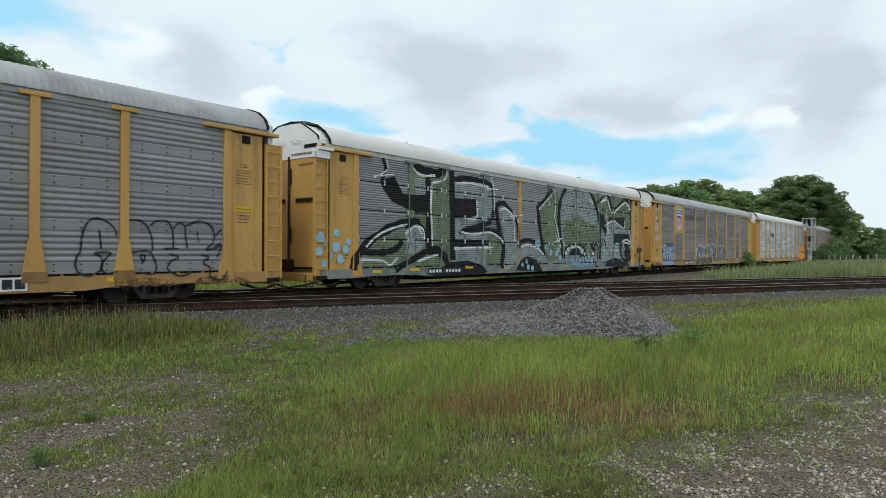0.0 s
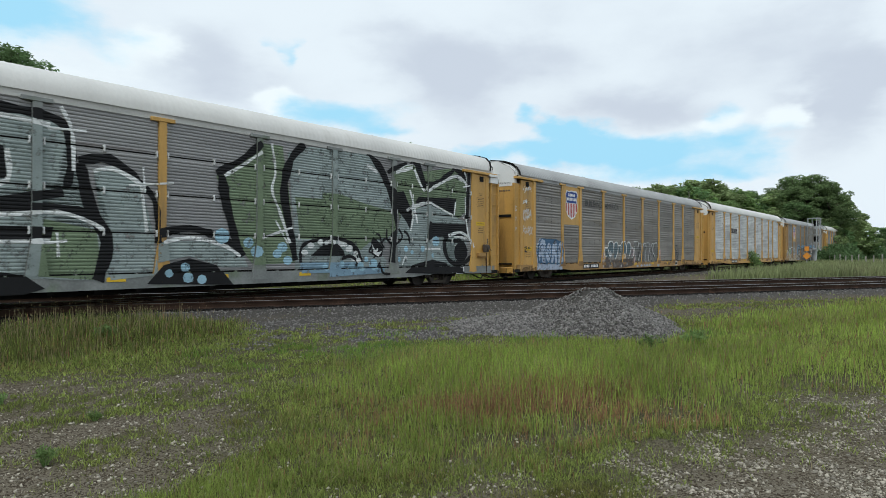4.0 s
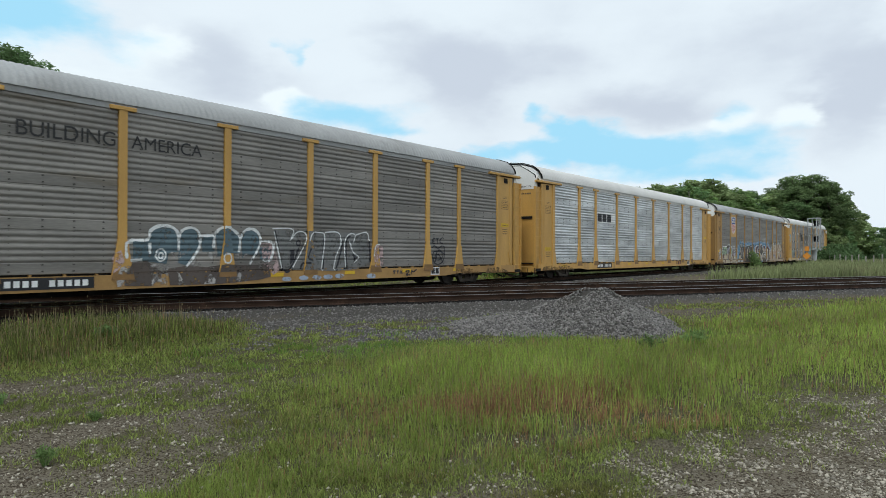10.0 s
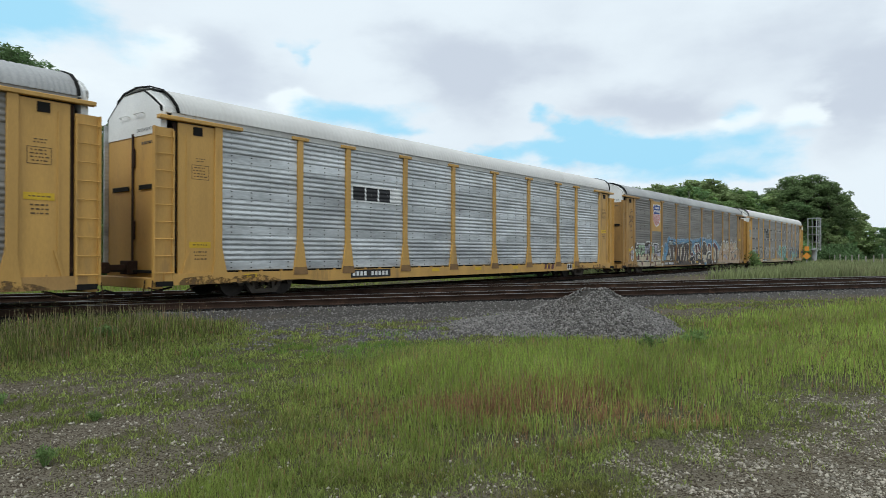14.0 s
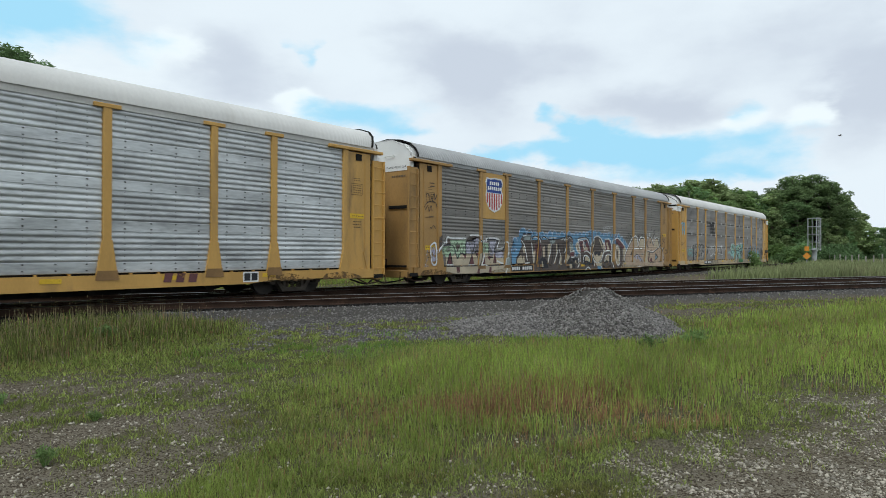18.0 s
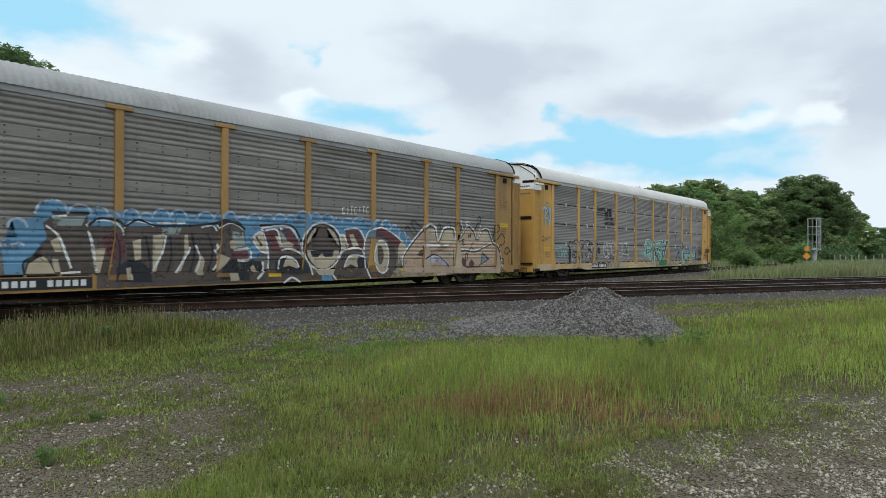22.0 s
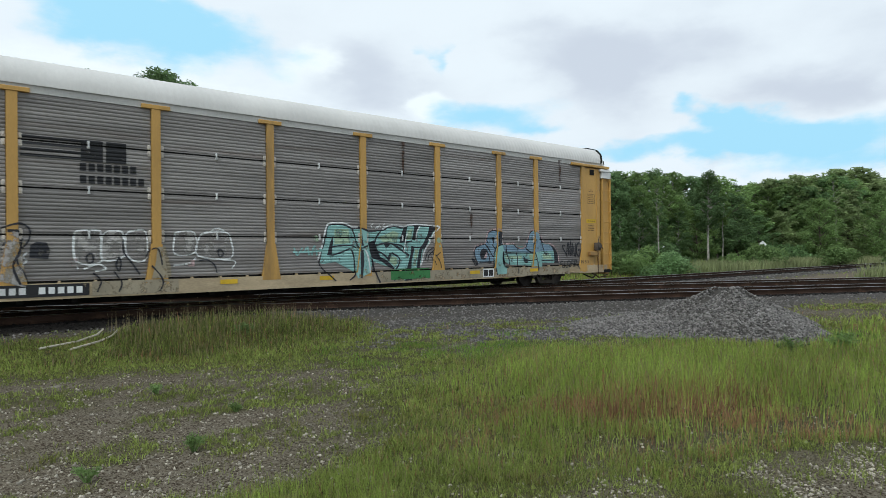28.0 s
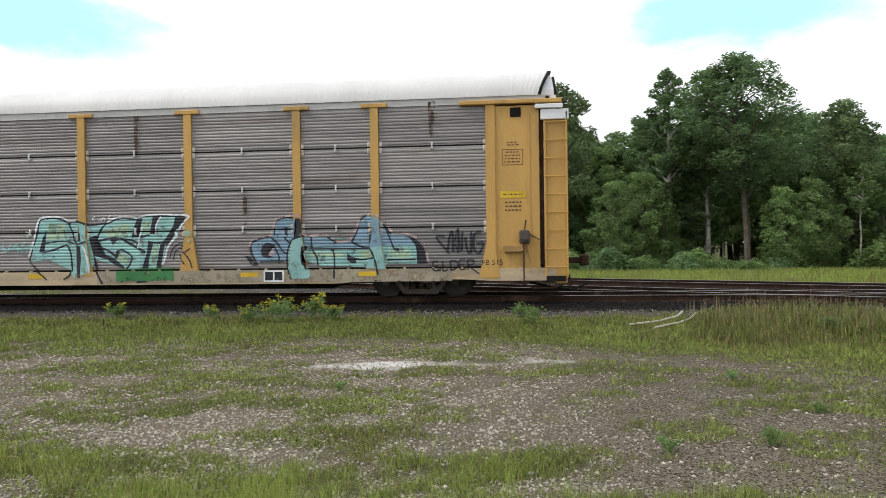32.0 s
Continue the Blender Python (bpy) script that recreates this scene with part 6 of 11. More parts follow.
# ---- paint on the cars: strokes and fills as (metres from the front end, height above the rail) ----
def graffiti_marks():
    fill(0, "moss", [(4.53, 4.57), (6.62, 4.62), (6.85, 0.99), (3.62, 0.69), (2.05, 0.72), (2.7, 1.64), (4.35, 2.16)])
    fill(0, "sage", [(4.81, 4.07), (5.73, 4.07), (5.6, 3.56), (4.94, 3.34)])
    fill(0, "moss", [(5.73, 4.02), (6.65, 4.26), (7.17, 4.29), (7.19, 1.43), (6.98, 0.86), (5.93, 1.42)])
    fill(0, "sage", [(7.28, 4.2), (9.69, 4.31), (10.04, 3.87), (9.84, 2.84), (8.79, 2.61), (7.62, 2.14), (9.7, 2.11), (10.69, 1.84), (10.99, 0.72), (10.84, 0.6), (7.3, 0.8)])
    fill(0, "moss", [(9.57, 1.99), (10.69, 1.78), (10.84, 0.6), (9.44, 0.73)])
    fill(0, "sage", [(10.61, 3.2), (11.13, 3.24), (11.76, 2.84), (12.06, 1.75), (12.16, 0.7), (10.99, 0.6), (10.99, 1.98)])
    fill(0, "sage", [(4.34, 2.13), (4.82, 2.3), (5.25, 2.08), (5.43, 1.71), (5.17, 1.32), (4.66, 1.22), (4.34, 1.22)])
    fill(0, "moss", [(4.83, 0.9), (5.89, 1.27), (6.67, 0.91), (6.47, 0.61), (4.83, 0.71)])
    fill(0, "moss", [(13.81, 3.34), (15.35, 4.41), (16, 4.42), (16.29, 2.87), (16.49, 0.96), (15, 0.91), (14.65, 1.29), (14.23, 2.27)])
    fill(0, "sage", [(16.19, 4.25), (17.08, 4.54), (19.5, 4.59), (20.48, 3.56), (20.99, 2.22), (20.48, 1.6), (16.49, 1.56)])
    fill(0, "moss", [(16.48, 2.95), (20.48, 2.96), (20.87, 1.91), (19.51, 1.59), (16.68, 1.69)])
    fill(0, "sage", [(16.49, 1.62), (19.51, 1.74), (20.49, 1), (20.49, 0.67), (16.49, 0.74)])
    fill(0, "moss", [(20.86, 4.04), (25.06, 4.73), (25.39, 3.73), (22.62, 3.23), (21.79, 2.24), (21.26, 1.92)])
    fill(0, "sage", [(21.79, 2.79), (24.43, 2.4), (25.23, 1.66), (25.07, 0.71), (21.13, 0.77), (21.26, 1.76)])
    fill(0, "sage", [(12.15, 1.51), (13.34, 1.58), (14.65, 1.23), (14.83, 0.85), (13.98, 0.86), (13.03, 1.17), (12.15, 1)])
    fill(0, "bluegrey", [(16.69, 0.96), (19.27, 0.94), (19.39, 0.63), (16.69, 0.63)])
    stroke(0, "black", 0.16, [(3.14, 4.58), (3.28, 4.19), (3.1, 3.78), (3.38, 3.45), (3.85, 3.2), (4.6, 2.96), (5.65, 2.97)])
    fill(0, "black", [(3.26, 3.87), (3.73, 4), (4.22, 3.39), (5.65, 3.45), (5.65, 2.89), (4.6, 2.83), (3.61, 3.1), (3.14, 3.51)])
    stroke(0, "black", 0.24, [(4.78, 4.55), (5.51, 4.38), (6.62, 4.4)])
    stroke(0, "black", 0.26, [(5.6, 4.26), (5.65, 2.89), (5.63, 1.43)])
    stroke(0, "black", 0.3, [(1.68, 0.69), (1.83, 1.1), (2.48, 1.64), (3.38, 2.09), (4.35, 2.37), (5.18, 2.4)])
    stroke(0, "black", 0.24, [(2.04, 1.29), (3.15, 1.27), (3.86, 1.42), (4.16, 1.71)])
    stroke(0, "black", 0.22, [(3.74, 0.65), (5.12, 1.17), (6.07, 1.43), (6.78, 1.08)])
    stroke(0, "chalk", 0.09, [(2.31, 1.45), (2.92, 1.88), (3.86, 2.19), (4.86, 2.3), (5.32, 1.94)])
    stroke(0, "chalk", 0.08, [(2.04, 1.03), (3.15, 0.98), (3.5, 0.82), (3.92, 1.09)])
    stroke(0, "chalk", 0.07, [(3.28, 4.59), (3.37, 4.2), (2.69, 3.86)])
    stroke(0, "chalk", 0.06, [(2.69, 3.9), (3.73, 4.06)])
    stroke(0, "chalk", 0.08, [(4.72, 4.42), (5.24, 4.18), (6.06, 4.21)])
    stroke(0, "chalk", 0.07, [(5.78, 4.1), (5.81, 2.9), (5.76, 1.52)])
    stroke(0, "black", 0.32, [(5.64, 4.05), (5.62, 3.27), (5.74, 2.3), (5.81, 1.47)])
    stroke(0, "black", 0.2, [(4.81, 4.4), (5.15, 4.36), (6.06, 4.22), (6.67, 4.52)])
    stroke(0, "black", 0.32, [(7.12, 4.54), (7.16, 2.81), (7.19, 0.99)])
    stroke(0, "black", 0.22, [(7.17, 4.2), (8.42, 4.31), (9.69, 4.25), (10.08, 4)])
    stroke(0, "black", 0.2, [(10.04, 4.12), (10.14, 3.4), (10.04, 2.73)])
    stroke(0, "black", 0.2, [(9.97, 2.6), (9.05, 2.41), (7.67, 2.12), (9.18, 2.21), (10.26, 2.2), (10.84, 1.91)])
    stroke(0, "black", 0.2, [(10.84, 1.91), (10.99, 1.35), (10.7, 0.6)])
    stroke(0, "black", 0.22, [(10.28, 3.35), (10.98, 3.46), (11.6, 3.09)])
    stroke(0, "black", 0.25, [(10.32, 3.3), (10.54, 2.33), (10.91, 1.47), (10.7, 0.6)])
    stroke(0, "black", 0.15, [(11.6, 3.09), (12.09, 2.53), (12.17, 1.49)])
    stroke(0, "black", 0.16, [(4.34, 2.18), (4.82, 2.36), (5.29, 2.23), (5.52, 1.71)])
    fill(0, "black", [(4.33, 3.36), (5.6, 3.37), (5.6, 2.78), (4.82, 2.76), (4.33, 3.04)])
    fill(0, "black", [(7.23, 3.45), (8.79, 3.5), (8.86, 2.82), (8.19, 2.72), (7.23, 2.65)])
    fill(0, "black", [(7.24, 1.81), (9.77, 1.82), (9.71, 1.52), (7.24, 1.49)])
    fill(0, "black", [(5.71, 0.34), (6.22, 0.62), (6.98, 0.89), (8.2, 0.95), (9.18, 0.76), (9.58, 0.46), (9.18, 0.35), (5.8, 0.34)])
    fill(0, "black", [(4.58, 0.9), (5.17, 1.27), (5.89, 1.37), (6.67, 1.22), (7.03, 0.86), (6.67, 0.76), (6.27, 1.17), (5.52, 1.2)])
    stroke(0, "chalk", 0.1, [(7.44, 4.06), (8.54, 4.15), (9.69, 4.07)])
    stroke(0, "chalk", 0.1, [(8.85, 3.45), (8.86, 2.77), (8.19, 2.69)])
    stroke(0, "chalk", 0.1, [(7.73, 2.11), (8.67, 2.05), (9.84, 2.15), (10.54, 1.96), (10.84, 1.78)])
    stroke(0, "chalk", 0.11, [(7.29, 1.44), (8.43, 1.47), (9.71, 1.51)])
    stroke(0, "chalk", 0.08, [(9.9, 4.52), (10.14, 4.01), (10.18, 3.1)])
    stroke(0, "chalk", 0.06, [(9.63, 4), (10.46, 4.05)])
    stroke(0, "chalk", 0.06, [(9.84, 1.7), (9.87, 1.16)])
    stroke(0, "chalk", 0.06, [(9.57, 1.46), (10.05, 1.52)])
    stroke(0, "chalk", 0.11, [(5.83, 3.98), (5.87, 3.79), (5.8, 3.09), (5.86, 2.31), (5.91, 1.52)])
    stroke(0, "chalk", 0.1, [(5.83, 3.93), (6.45, 4.07), (6.75, 4.27), (6.8, 4.49)])
    stroke(0, "chalk", 0.1, [(4.81, 4.38), (5.07, 4.2), (5.51, 4.18), (6.06, 4.24)])
    stroke(0, "chalk", 0.09, [(4.34, 1.95), (4.82, 2.25), (5.34, 2.14), (5.43, 1.71)])
    stroke(0, "chalk", 0.08, [(5.04, 0.94), (5.61, 1.08), (6.27, 1.2)])
    stroke(0, "chalk", 0.1, [(10.61, 3.14), (11.06, 3.24), (11.68, 2.96), (11.76, 2.78)])
    stroke(0, "chalk", 0.08, [(11.76, 2.78), (11.89, 1.74)])
    stroke(0, "chalk", 0.06, [(11.44, 2.88), (12.59, 3.03)])
    stroke(0, "chalk", 0.05, [(11.79, 3.36), (11.84, 2.72)])
    stroke(0, "black", 0.28, [(13.97, 3.35), (14.14, 2.51), (14.57, 1.16)])
    stroke(0, "black", 0.2, [(13.81, 3.4), (14.56, 3.83), (15.26, 4.4)])
    stroke(0, "black", 0.26, [(16.83, 4.58), (16.32, 4.06), (16.06, 3.12), (16.29, 1.95), (16.49, 1.03)])
    stroke(0, "black", 0.25, [(19.5, 4.59), (20.23, 4.14), (20.73, 3.12), (20.86, 2.21), (20.74, 0.92)])
    stroke(0, "black", 0.2, [(21.78, 4.59), (22.62, 3.87), (24.11, 4.06), (25.39, 4.68)])
    stroke(0, "black", 0.18, [(25.39, 4.68), (25.32, 3.55)])
    stroke(0, "black", 0.2, [(12.22, 1.74), (13.03, 1.89), (13.82, 1.71), (14.48, 1.41), (14.65, 1.16)])
    stroke(0, "black", 0.1, [(16.69, 0.96), (16.73, 1.43), (17.19, 1.63), (18.14, 1.72), (18.81, 1.51), (19.16, 0.94)])
    stroke(0, "black", 0.07, [(19.87, 1.59), (19.63, 1.3), (19.99, 1.23), (19.75, 0.93), (20.24, 0.78)])
    stroke(0, "black", 0.07, [(19.87, 1.67), (20.23, 1.6), (20.61, 2.06)])
    fill(0, "black", [(11.87, 0.48), (12.29, 0.94), (13.03, 1.11), (13.82, 0.92), (14.32, 0.37)])
    fill(0, "black", [(22.06, 3.12), (23.8, 3.29), (24.42, 2.91), (22.63, 2.83)])
    fill(0, "black", [(22.49, 2.34), (25.07, 2.34), (25.07, 1.91), (23.81, 1.8), (22.63, 1.87)])
    fill(0, "black", [(22.35, 0.64), (22.92, 0.9), (23.81, 0.98), (24.59, 0.8), (25.07, 0.42)])
    fill(0, "black", [(17.09, 1.16), (17.5, 1.46), (18.14, 1.51), (18.58, 1.15)])
    stroke(0, "black", 0.2, [(25.2, 1.31), (25.06, 1.05), (24.71, 0.89), (24.28, 0.9), (23.94, 1.06), (23.81, 1.31), (23.94, 1.56), (24.28, 1.72), (24.71, 1.73), (25.06, 1.57), (25.2, 1.31)])
    stroke(0, "chalk", 0.1, [(14.06, 3.36), (14.64, 3.71), (15.26, 4.15)])
    stroke(0, "chalk", 0.09, [(15.62, 4.44), (15.75, 3.62), (15.63, 3.09), (15.91, 2.46), (16.29, 1.55)])
    stroke(0, "chalk", 0.07, [(15.27, 1.67), (16.39, 2.02)])
    stroke(0, "chalk", 0.06, [(15.76, 2.2), (16.2, 1.55)])
    stroke(0, "chalk", 0.09, [(19.5, 4.37), (19.86, 3.81)])
    stroke(0, "chalk", 0.1, [(20.99, 4.05), (21.51, 4.41), (22.2, 4.39), (22.62, 3.79), (23.8, 3.96), (25.06, 4.22)])
    stroke(0, "chalk", 0.1, [(21.79, 2.87), (22.91, 3.16), (24.27, 2.98), (25.07, 2.68)])
    stroke(0, "chalk", 0.05, [(21.92, 3.5), (21.79, 2.09)])
    stroke(0, "chalk", 0.1, [(23.81, 1.56), (24.43, 1.9), (25.23, 1.83)])
    stroke(0, "chalk", 0.08, [(25.06, 4.56), (25.23, 3.72)])
    stroke(0, "chalk", 0.09, [(12.29, 1.51), (13.03, 1.64), (13.98, 1.47), (14.57, 1.16)])
    stroke(0, "chalk", 0.07, [(24.12, 1.23), (24.49, 1.56), (25.07, 1.35)])
    fill(0, "chalk", [(16.99, 1.27), (16.95, 1.2), (16.85, 1.17), (16.75, 1.2), (16.71, 1.27), (16.75, 1.33), (16.85, 1.36), (16.94, 1.33)])
    fill(0, "chalk", [(17.23, 1.48), (17.19, 1.42), (17.09, 1.39), (16.99, 1.41), (16.95, 1.48), (16.99, 1.55), (17.09, 1.58), (17.19, 1.55)])
    fill(0, "chalk", [(17.65, 1.6), (17.6, 1.53), (17.5, 1.5), (17.4, 1.53), (17.35, 1.59), (17.4, 1.66), (17.5, 1.69), (17.6, 1.66)])
    fill(0, "chalk", [(18.07, 1.62), (18.03, 1.55), (17.92, 1.52), (17.82, 1.54), (17.77, 1.61), (17.82, 1.68), (17.92, 1.71), (18.03, 1.69)])
    fill(0, "chalk", [(18.52, 1.55), (18.47, 1.48), (18.36, 1.45), (18.25, 1.48), (18.21, 1.55), (18.25, 1.62), (18.36, 1.65), (18.47, 1.62)])
    fill(0, "chalk", [(18.85, 1.37), (18.81, 1.3), (18.7, 1.27), (18.58, 1.3), (18.54, 1.37), (18.58, 1.44), (18.7, 1.47), (18.81, 1.44)])
    fill(0, "chalk", [(19.09, 1.08), (19.04, 1.01), (18.92, 0.98), (18.81, 1.01), (18.76, 1.08), (18.81, 1.15), (18.92, 1.18), (19.04, 1.15)])
    fill(0, "skyblue", [(12.56, 0.73), (12.52, 0.65), (12.44, 0.62), (12.36, 0.66), (12.32, 0.74), (12.36, 0.81), (12.44, 0.84), (12.52, 0.81)])
    fill(0, "skyblue", [(13.05, 0.87), (13.01, 0.79), (12.91, 0.75), (12.82, 0.79), (12.78, 0.88), (12.82, 0.97), (12.91, 1), (13.01, 0.96)])
    fill(0, "skyblue", [(13.11, 0.6), (13.07, 0.5), (12.96, 0.47), (12.85, 0.51), (12.81, 0.61), (12.85, 0.71), (12.96, 0.75), (13.07, 0.7)])
    fill(0, "skyblue", [(13.49, 0.55), (13.45, 0.46), (13.35, 0.42), (13.25, 0.46), (13.21, 0.55), (13.25, 0.64), (13.35, 0.68), (13.45, 0.64)])
    fill(0, "skyblue", [(14.23, 1.72), (14.16, 1.56), (13.98, 1.49), (13.81, 1.55), (13.74, 1.71), (13.81, 1.86), (13.98, 1.93), (14.16, 1.87)])
    fill(0, "skyblue", [(15, 1.54), (14.95, 1.43), (14.83, 1.39), (14.7, 1.43), (14.65, 1.54), (14.7, 1.64), (14.83, 1.69), (14.95, 1.65)])
    fill(0, "skyblue", [(15.29, 1.29), (15.23, 1.17), (15.09, 1.12), (14.95, 1.17), (14.9, 1.29), (14.95, 1.41), (15.09, 1.46), (15.23, 1.41)])
    fill(0, "skyblue", [(16.2, 1.42), (16.14, 1.31), (16.01, 1.26), (15.87, 1.31), (15.82, 1.42), (15.87, 1.53), (16.01, 1.58), (16.14, 1.53)])
    fill(0, "skyblue", [(16.37, 1.03), (16.32, 0.93), (16.2, 0.89), (16.08, 0.93), (16.03, 1.03), (16.08, 1.13), (16.2, 1.17), (16.32, 1.13)])
    fill(0, "skyblue", [(15.99, 1.23), (15.94, 1.13), (15.82, 1.09), (15.7, 1.13), (15.65, 1.23), (15.7, 1.32), (15.82, 1.37), (15.94, 1.32)])
    fill(0, "skyblue", [(22.69, 2.03), (22.63, 1.93), (22.49, 1.89), (22.35, 1.93), (22.29, 2.02), (22.35, 2.11), (22.49, 2.16), (22.63, 2.12)])
    fill(0, "sage", [(17.55, 4.48), (19.6, 4.55), (20.16, 3.93), (20.61, 3.33), (20.76, 2.76), (18.29, 2.64), (17.56, 2.77)])
    fill(0, "moss", [(17.55, 3.14), (18.29, 3.16), (19.35, 2.93), (20.76, 2.72), (20.91, 2.1), (20.54, 1.79), (19.89, 1.78), (19.22, 1.35), (18.97, 1.55), (18.12, 1.66), (17.56, 1.65)])
    fill(0, "moss", [(20.79, 4.02), (21.54, 4.42), (21.95, 4.49), (22.61, 3.62), (21.71, 3.37), (21.06, 3.45)])
    fill(0, "moss", [(22.75, 3.55), (24.31, 4.23), (25.17, 4.07), (25.23, 3), (24.53, 2.51), (22.94, 3.16)])
    fill(0, "sage", [(21.22, 2.64), (21.88, 2.84), (22.84, 3.08), (24.21, 2.76), (25.07, 2.54), (25.18, 2.19), (23.91, 1.89), (23.71, 1.38), (24.12, 0.87), (24.53, 0.73), (22.41, 0.72), (21.23, 0.8), (20.99, 1.73)])
    fill(0, "bluegrey", [(17.81, 0.77), (20.32, 0.78), (20.32, 0.56), (17.82, 0.49)])
    fill(0, "black", [(19.64, 4.54), (19.84, 4.56), (20.31, 4.09), (20.68, 3.63), (21.02, 3.45), (21.07, 2.86), (20.95, 2.1), (20.8, 2.76), (20.53, 3.4), (20.24, 3.94)])
    fill(0, "black", [(20.99, 3.41), (21.38, 3.49), (21.71, 2.98), (21.92, 2.69), (21.76, 2.06), (21.55, 2.36), (21.07, 2.78)])
    fill(0, "black", [(20.49, 4.12), (20.75, 4.31), (21.54, 4.56), (21.58, 4.47), (20.9, 4.18), (20.6, 4.03)])
    fill(0, "black", [(21.91, 4.6), (22.3, 4.58), (22.7, 3.75), (22.48, 3.64)])
    fill(0, "black", [(25.23, 4.17), (25.42, 4.14), (25.35, 2.56), (25.24, 2.01), (25.12, 2.73)])
    fill(0, "black", [(22, 3.12), (22.22, 3.34), (22.75, 3.35), (24.52, 3.43), (24.37, 2.77), (23.12, 3.14), (22.22, 3.1)])
    fill(0, "black", [(22.8, 2.46), (23.03, 2.4), (25.18, 2.42), (25.24, 2.15), (23.91, 1.89), (23.13, 1.87), (22.67, 1.69)])
    fill(0, "black", [(21.39, 0.53), (21.89, 0.82), (22.95, 1.01), (23.91, 0.87), (24.22, 0.43)])
    fill(0, "black", [(19.72, 1.63), (19.82, 1.81), (20, 1.71), (20.32, 1.43), (20.25, 1.14), (20.04, 1.1), (19.76, 1.21)])
    stroke(0, "black", 0.2, [(22.7, 3.71), (23.31, 3.94), (24.2, 4.43), (24.46, 4.6), (25.23, 4.21), (25.38, 3.91)])
    stroke(0, "black", 0.2, [(25.24, 2.06), (24.11, 1.98), (23.76, 1.63), (23.91, 1.12), (24.32, 0.86), (24.96, 0.81), (25.52, 1.12)])
    stroke(0, "black", 0.12, [(17.56, 1.65), (17.89, 1.72), (18.35, 1.7), (18.78, 1.58), (19.09, 1.35), (19.29, 0.94)])
    stroke(0, "black", 0.1, [(17.56, 1.49), (18.12, 1.5), (18.42, 1.28), (18.48, 1.08)])
    stroke(0, "black", 0.1, [(18.39, 1.05), (18.72, 1.15), (19.03, 1.01), (19.03, 0.81)])
    stroke(0, "black", 0.08, [(20.5, 2.08), (20.5, 1.79), (20.76, 1.58), (21.15, 1.66), (21.31, 1.89), (21.11, 2.11)])
    stroke(0, "black", 0.08, [(21.39, 2.05), (21.63, 1.9), (21.72, 1.6)])
    stroke(0, "black", 0.08, [(19.96, 1.92), (20.14, 1.85), (20.25, 1.57), (20.39, 1.43)])
    stroke(0, "black", 0.09, [(20.11, 0.93), (20.25, 0.57), (20.62, 0.52)])
    fill(0, "black", [(25.24, 1.3), (25.16, 1.06), (24.94, 0.92), (24.67, 0.92), (24.45, 1.07), (24.37, 1.29), (24.45, 1.52), (24.66, 1.67), (24.93, 1.68), (25.15, 1.53)])
    fill(0, "chalk", [(17.83, 1.58), (17.8, 1.53), (17.73, 1.5), (17.66, 1.52), (17.63, 1.58), (17.66, 1.63), (17.73, 1.65), (17.8, 1.63)])
    fill(0, "chalk", [(18.08, 1.6), (18.05, 1.54), (17.98, 1.52), (17.91, 1.54), (17.88, 1.59), (17.91, 1.65), (17.98, 1.67), (18.05, 1.65)])
    fill(0, "chalk", [(18.34, 1.58), (18.31, 1.53), (18.24, 1.5), (18.16, 1.52), (18.13, 1.58), (18.16, 1.63), (18.24, 1.66), (18.31, 1.64)])
    fill(0, "chalk", [(18.61, 1.53), (18.58, 1.47), (18.5, 1.45), (18.43, 1.47), (18.4, 1.53), (18.43, 1.58), (18.5, 1.61), (18.58, 1.58)])
    fill(0, "chalk", [(18.86, 1.43), (18.83, 1.38), (18.75, 1.35), (18.67, 1.37), (18.64, 1.43), (18.67, 1.49), (18.75, 1.51), (18.83, 1.49)])
    fill(0, "chalk", [(19.11, 1.25), (19.08, 1.19), (19, 1.16), (18.92, 1.19), (18.89, 1.25), (18.92, 1.3), (19, 1.33), (19.08, 1.3)])
    fill(0, "chalk", [(19.24, 1.01), (19.21, 0.95), (19.13, 0.93), (19.05, 0.95), (19.01, 1.01), (19.05, 1.07), (19.13, 1.09), (19.21, 1.07)])
    fill(0, "chalk", [(19.77, 1.56), (19.83, 1.25), (20.07, 1.13), (20.26, 1.32), (20.04, 1.28), (19.86, 1.42)])
    fill(0, "chalk", [(20.07, 1.37), (20.05, 1.33), (20.01, 1.32), (19.98, 1.35), (19.98, 1.39), (20.01, 1.42), (20.05, 1.41)])
    fill(0, "skyblue", [(19.59, 1.04), (19.56, 0.97), (19.51, 0.94), (19.44, 0.95), (19.39, 1), (19.39, 1.08), (19.44, 1.13), (19.5, 1.14), (19.56, 1.11)])
    fill(0, "skyblue", [(20.04, 0.86), (19.99, 0.72), (19.86, 0.65), (19.73, 0.68), (19.64, 0.79), (19.63, 0.94), (19.72, 1.04), (19.86, 1.07), (19.99, 0.99)])
    fill(0, "skyblue", [(19.38, 0.8), (19.35, 0.69), (19.25, 0.64), (19.15, 0.66), (19.08, 0.75), (19.08, 0.86), (19.15, 0.95), (19.25, 0.96), (19.35, 0.91)])
    fill(0, "skyblue", [(18.96, 0.78), (18.93, 0.67), (18.84, 0.62), (18.74, 0.64), (18.67, 0.73), (18.67, 0.84), (18.74, 0.92), (18.84, 0.94), (18.93, 0.88)])
    fill(0, "skyblue", [(18.5, 0.88), (18.47, 0.81), (18.41, 0.77), (18.34, 0.79), (18.29, 0.85), (18.29, 0.93), (18.33, 0.99), (18.41, 1), (18.47, 0.96)])
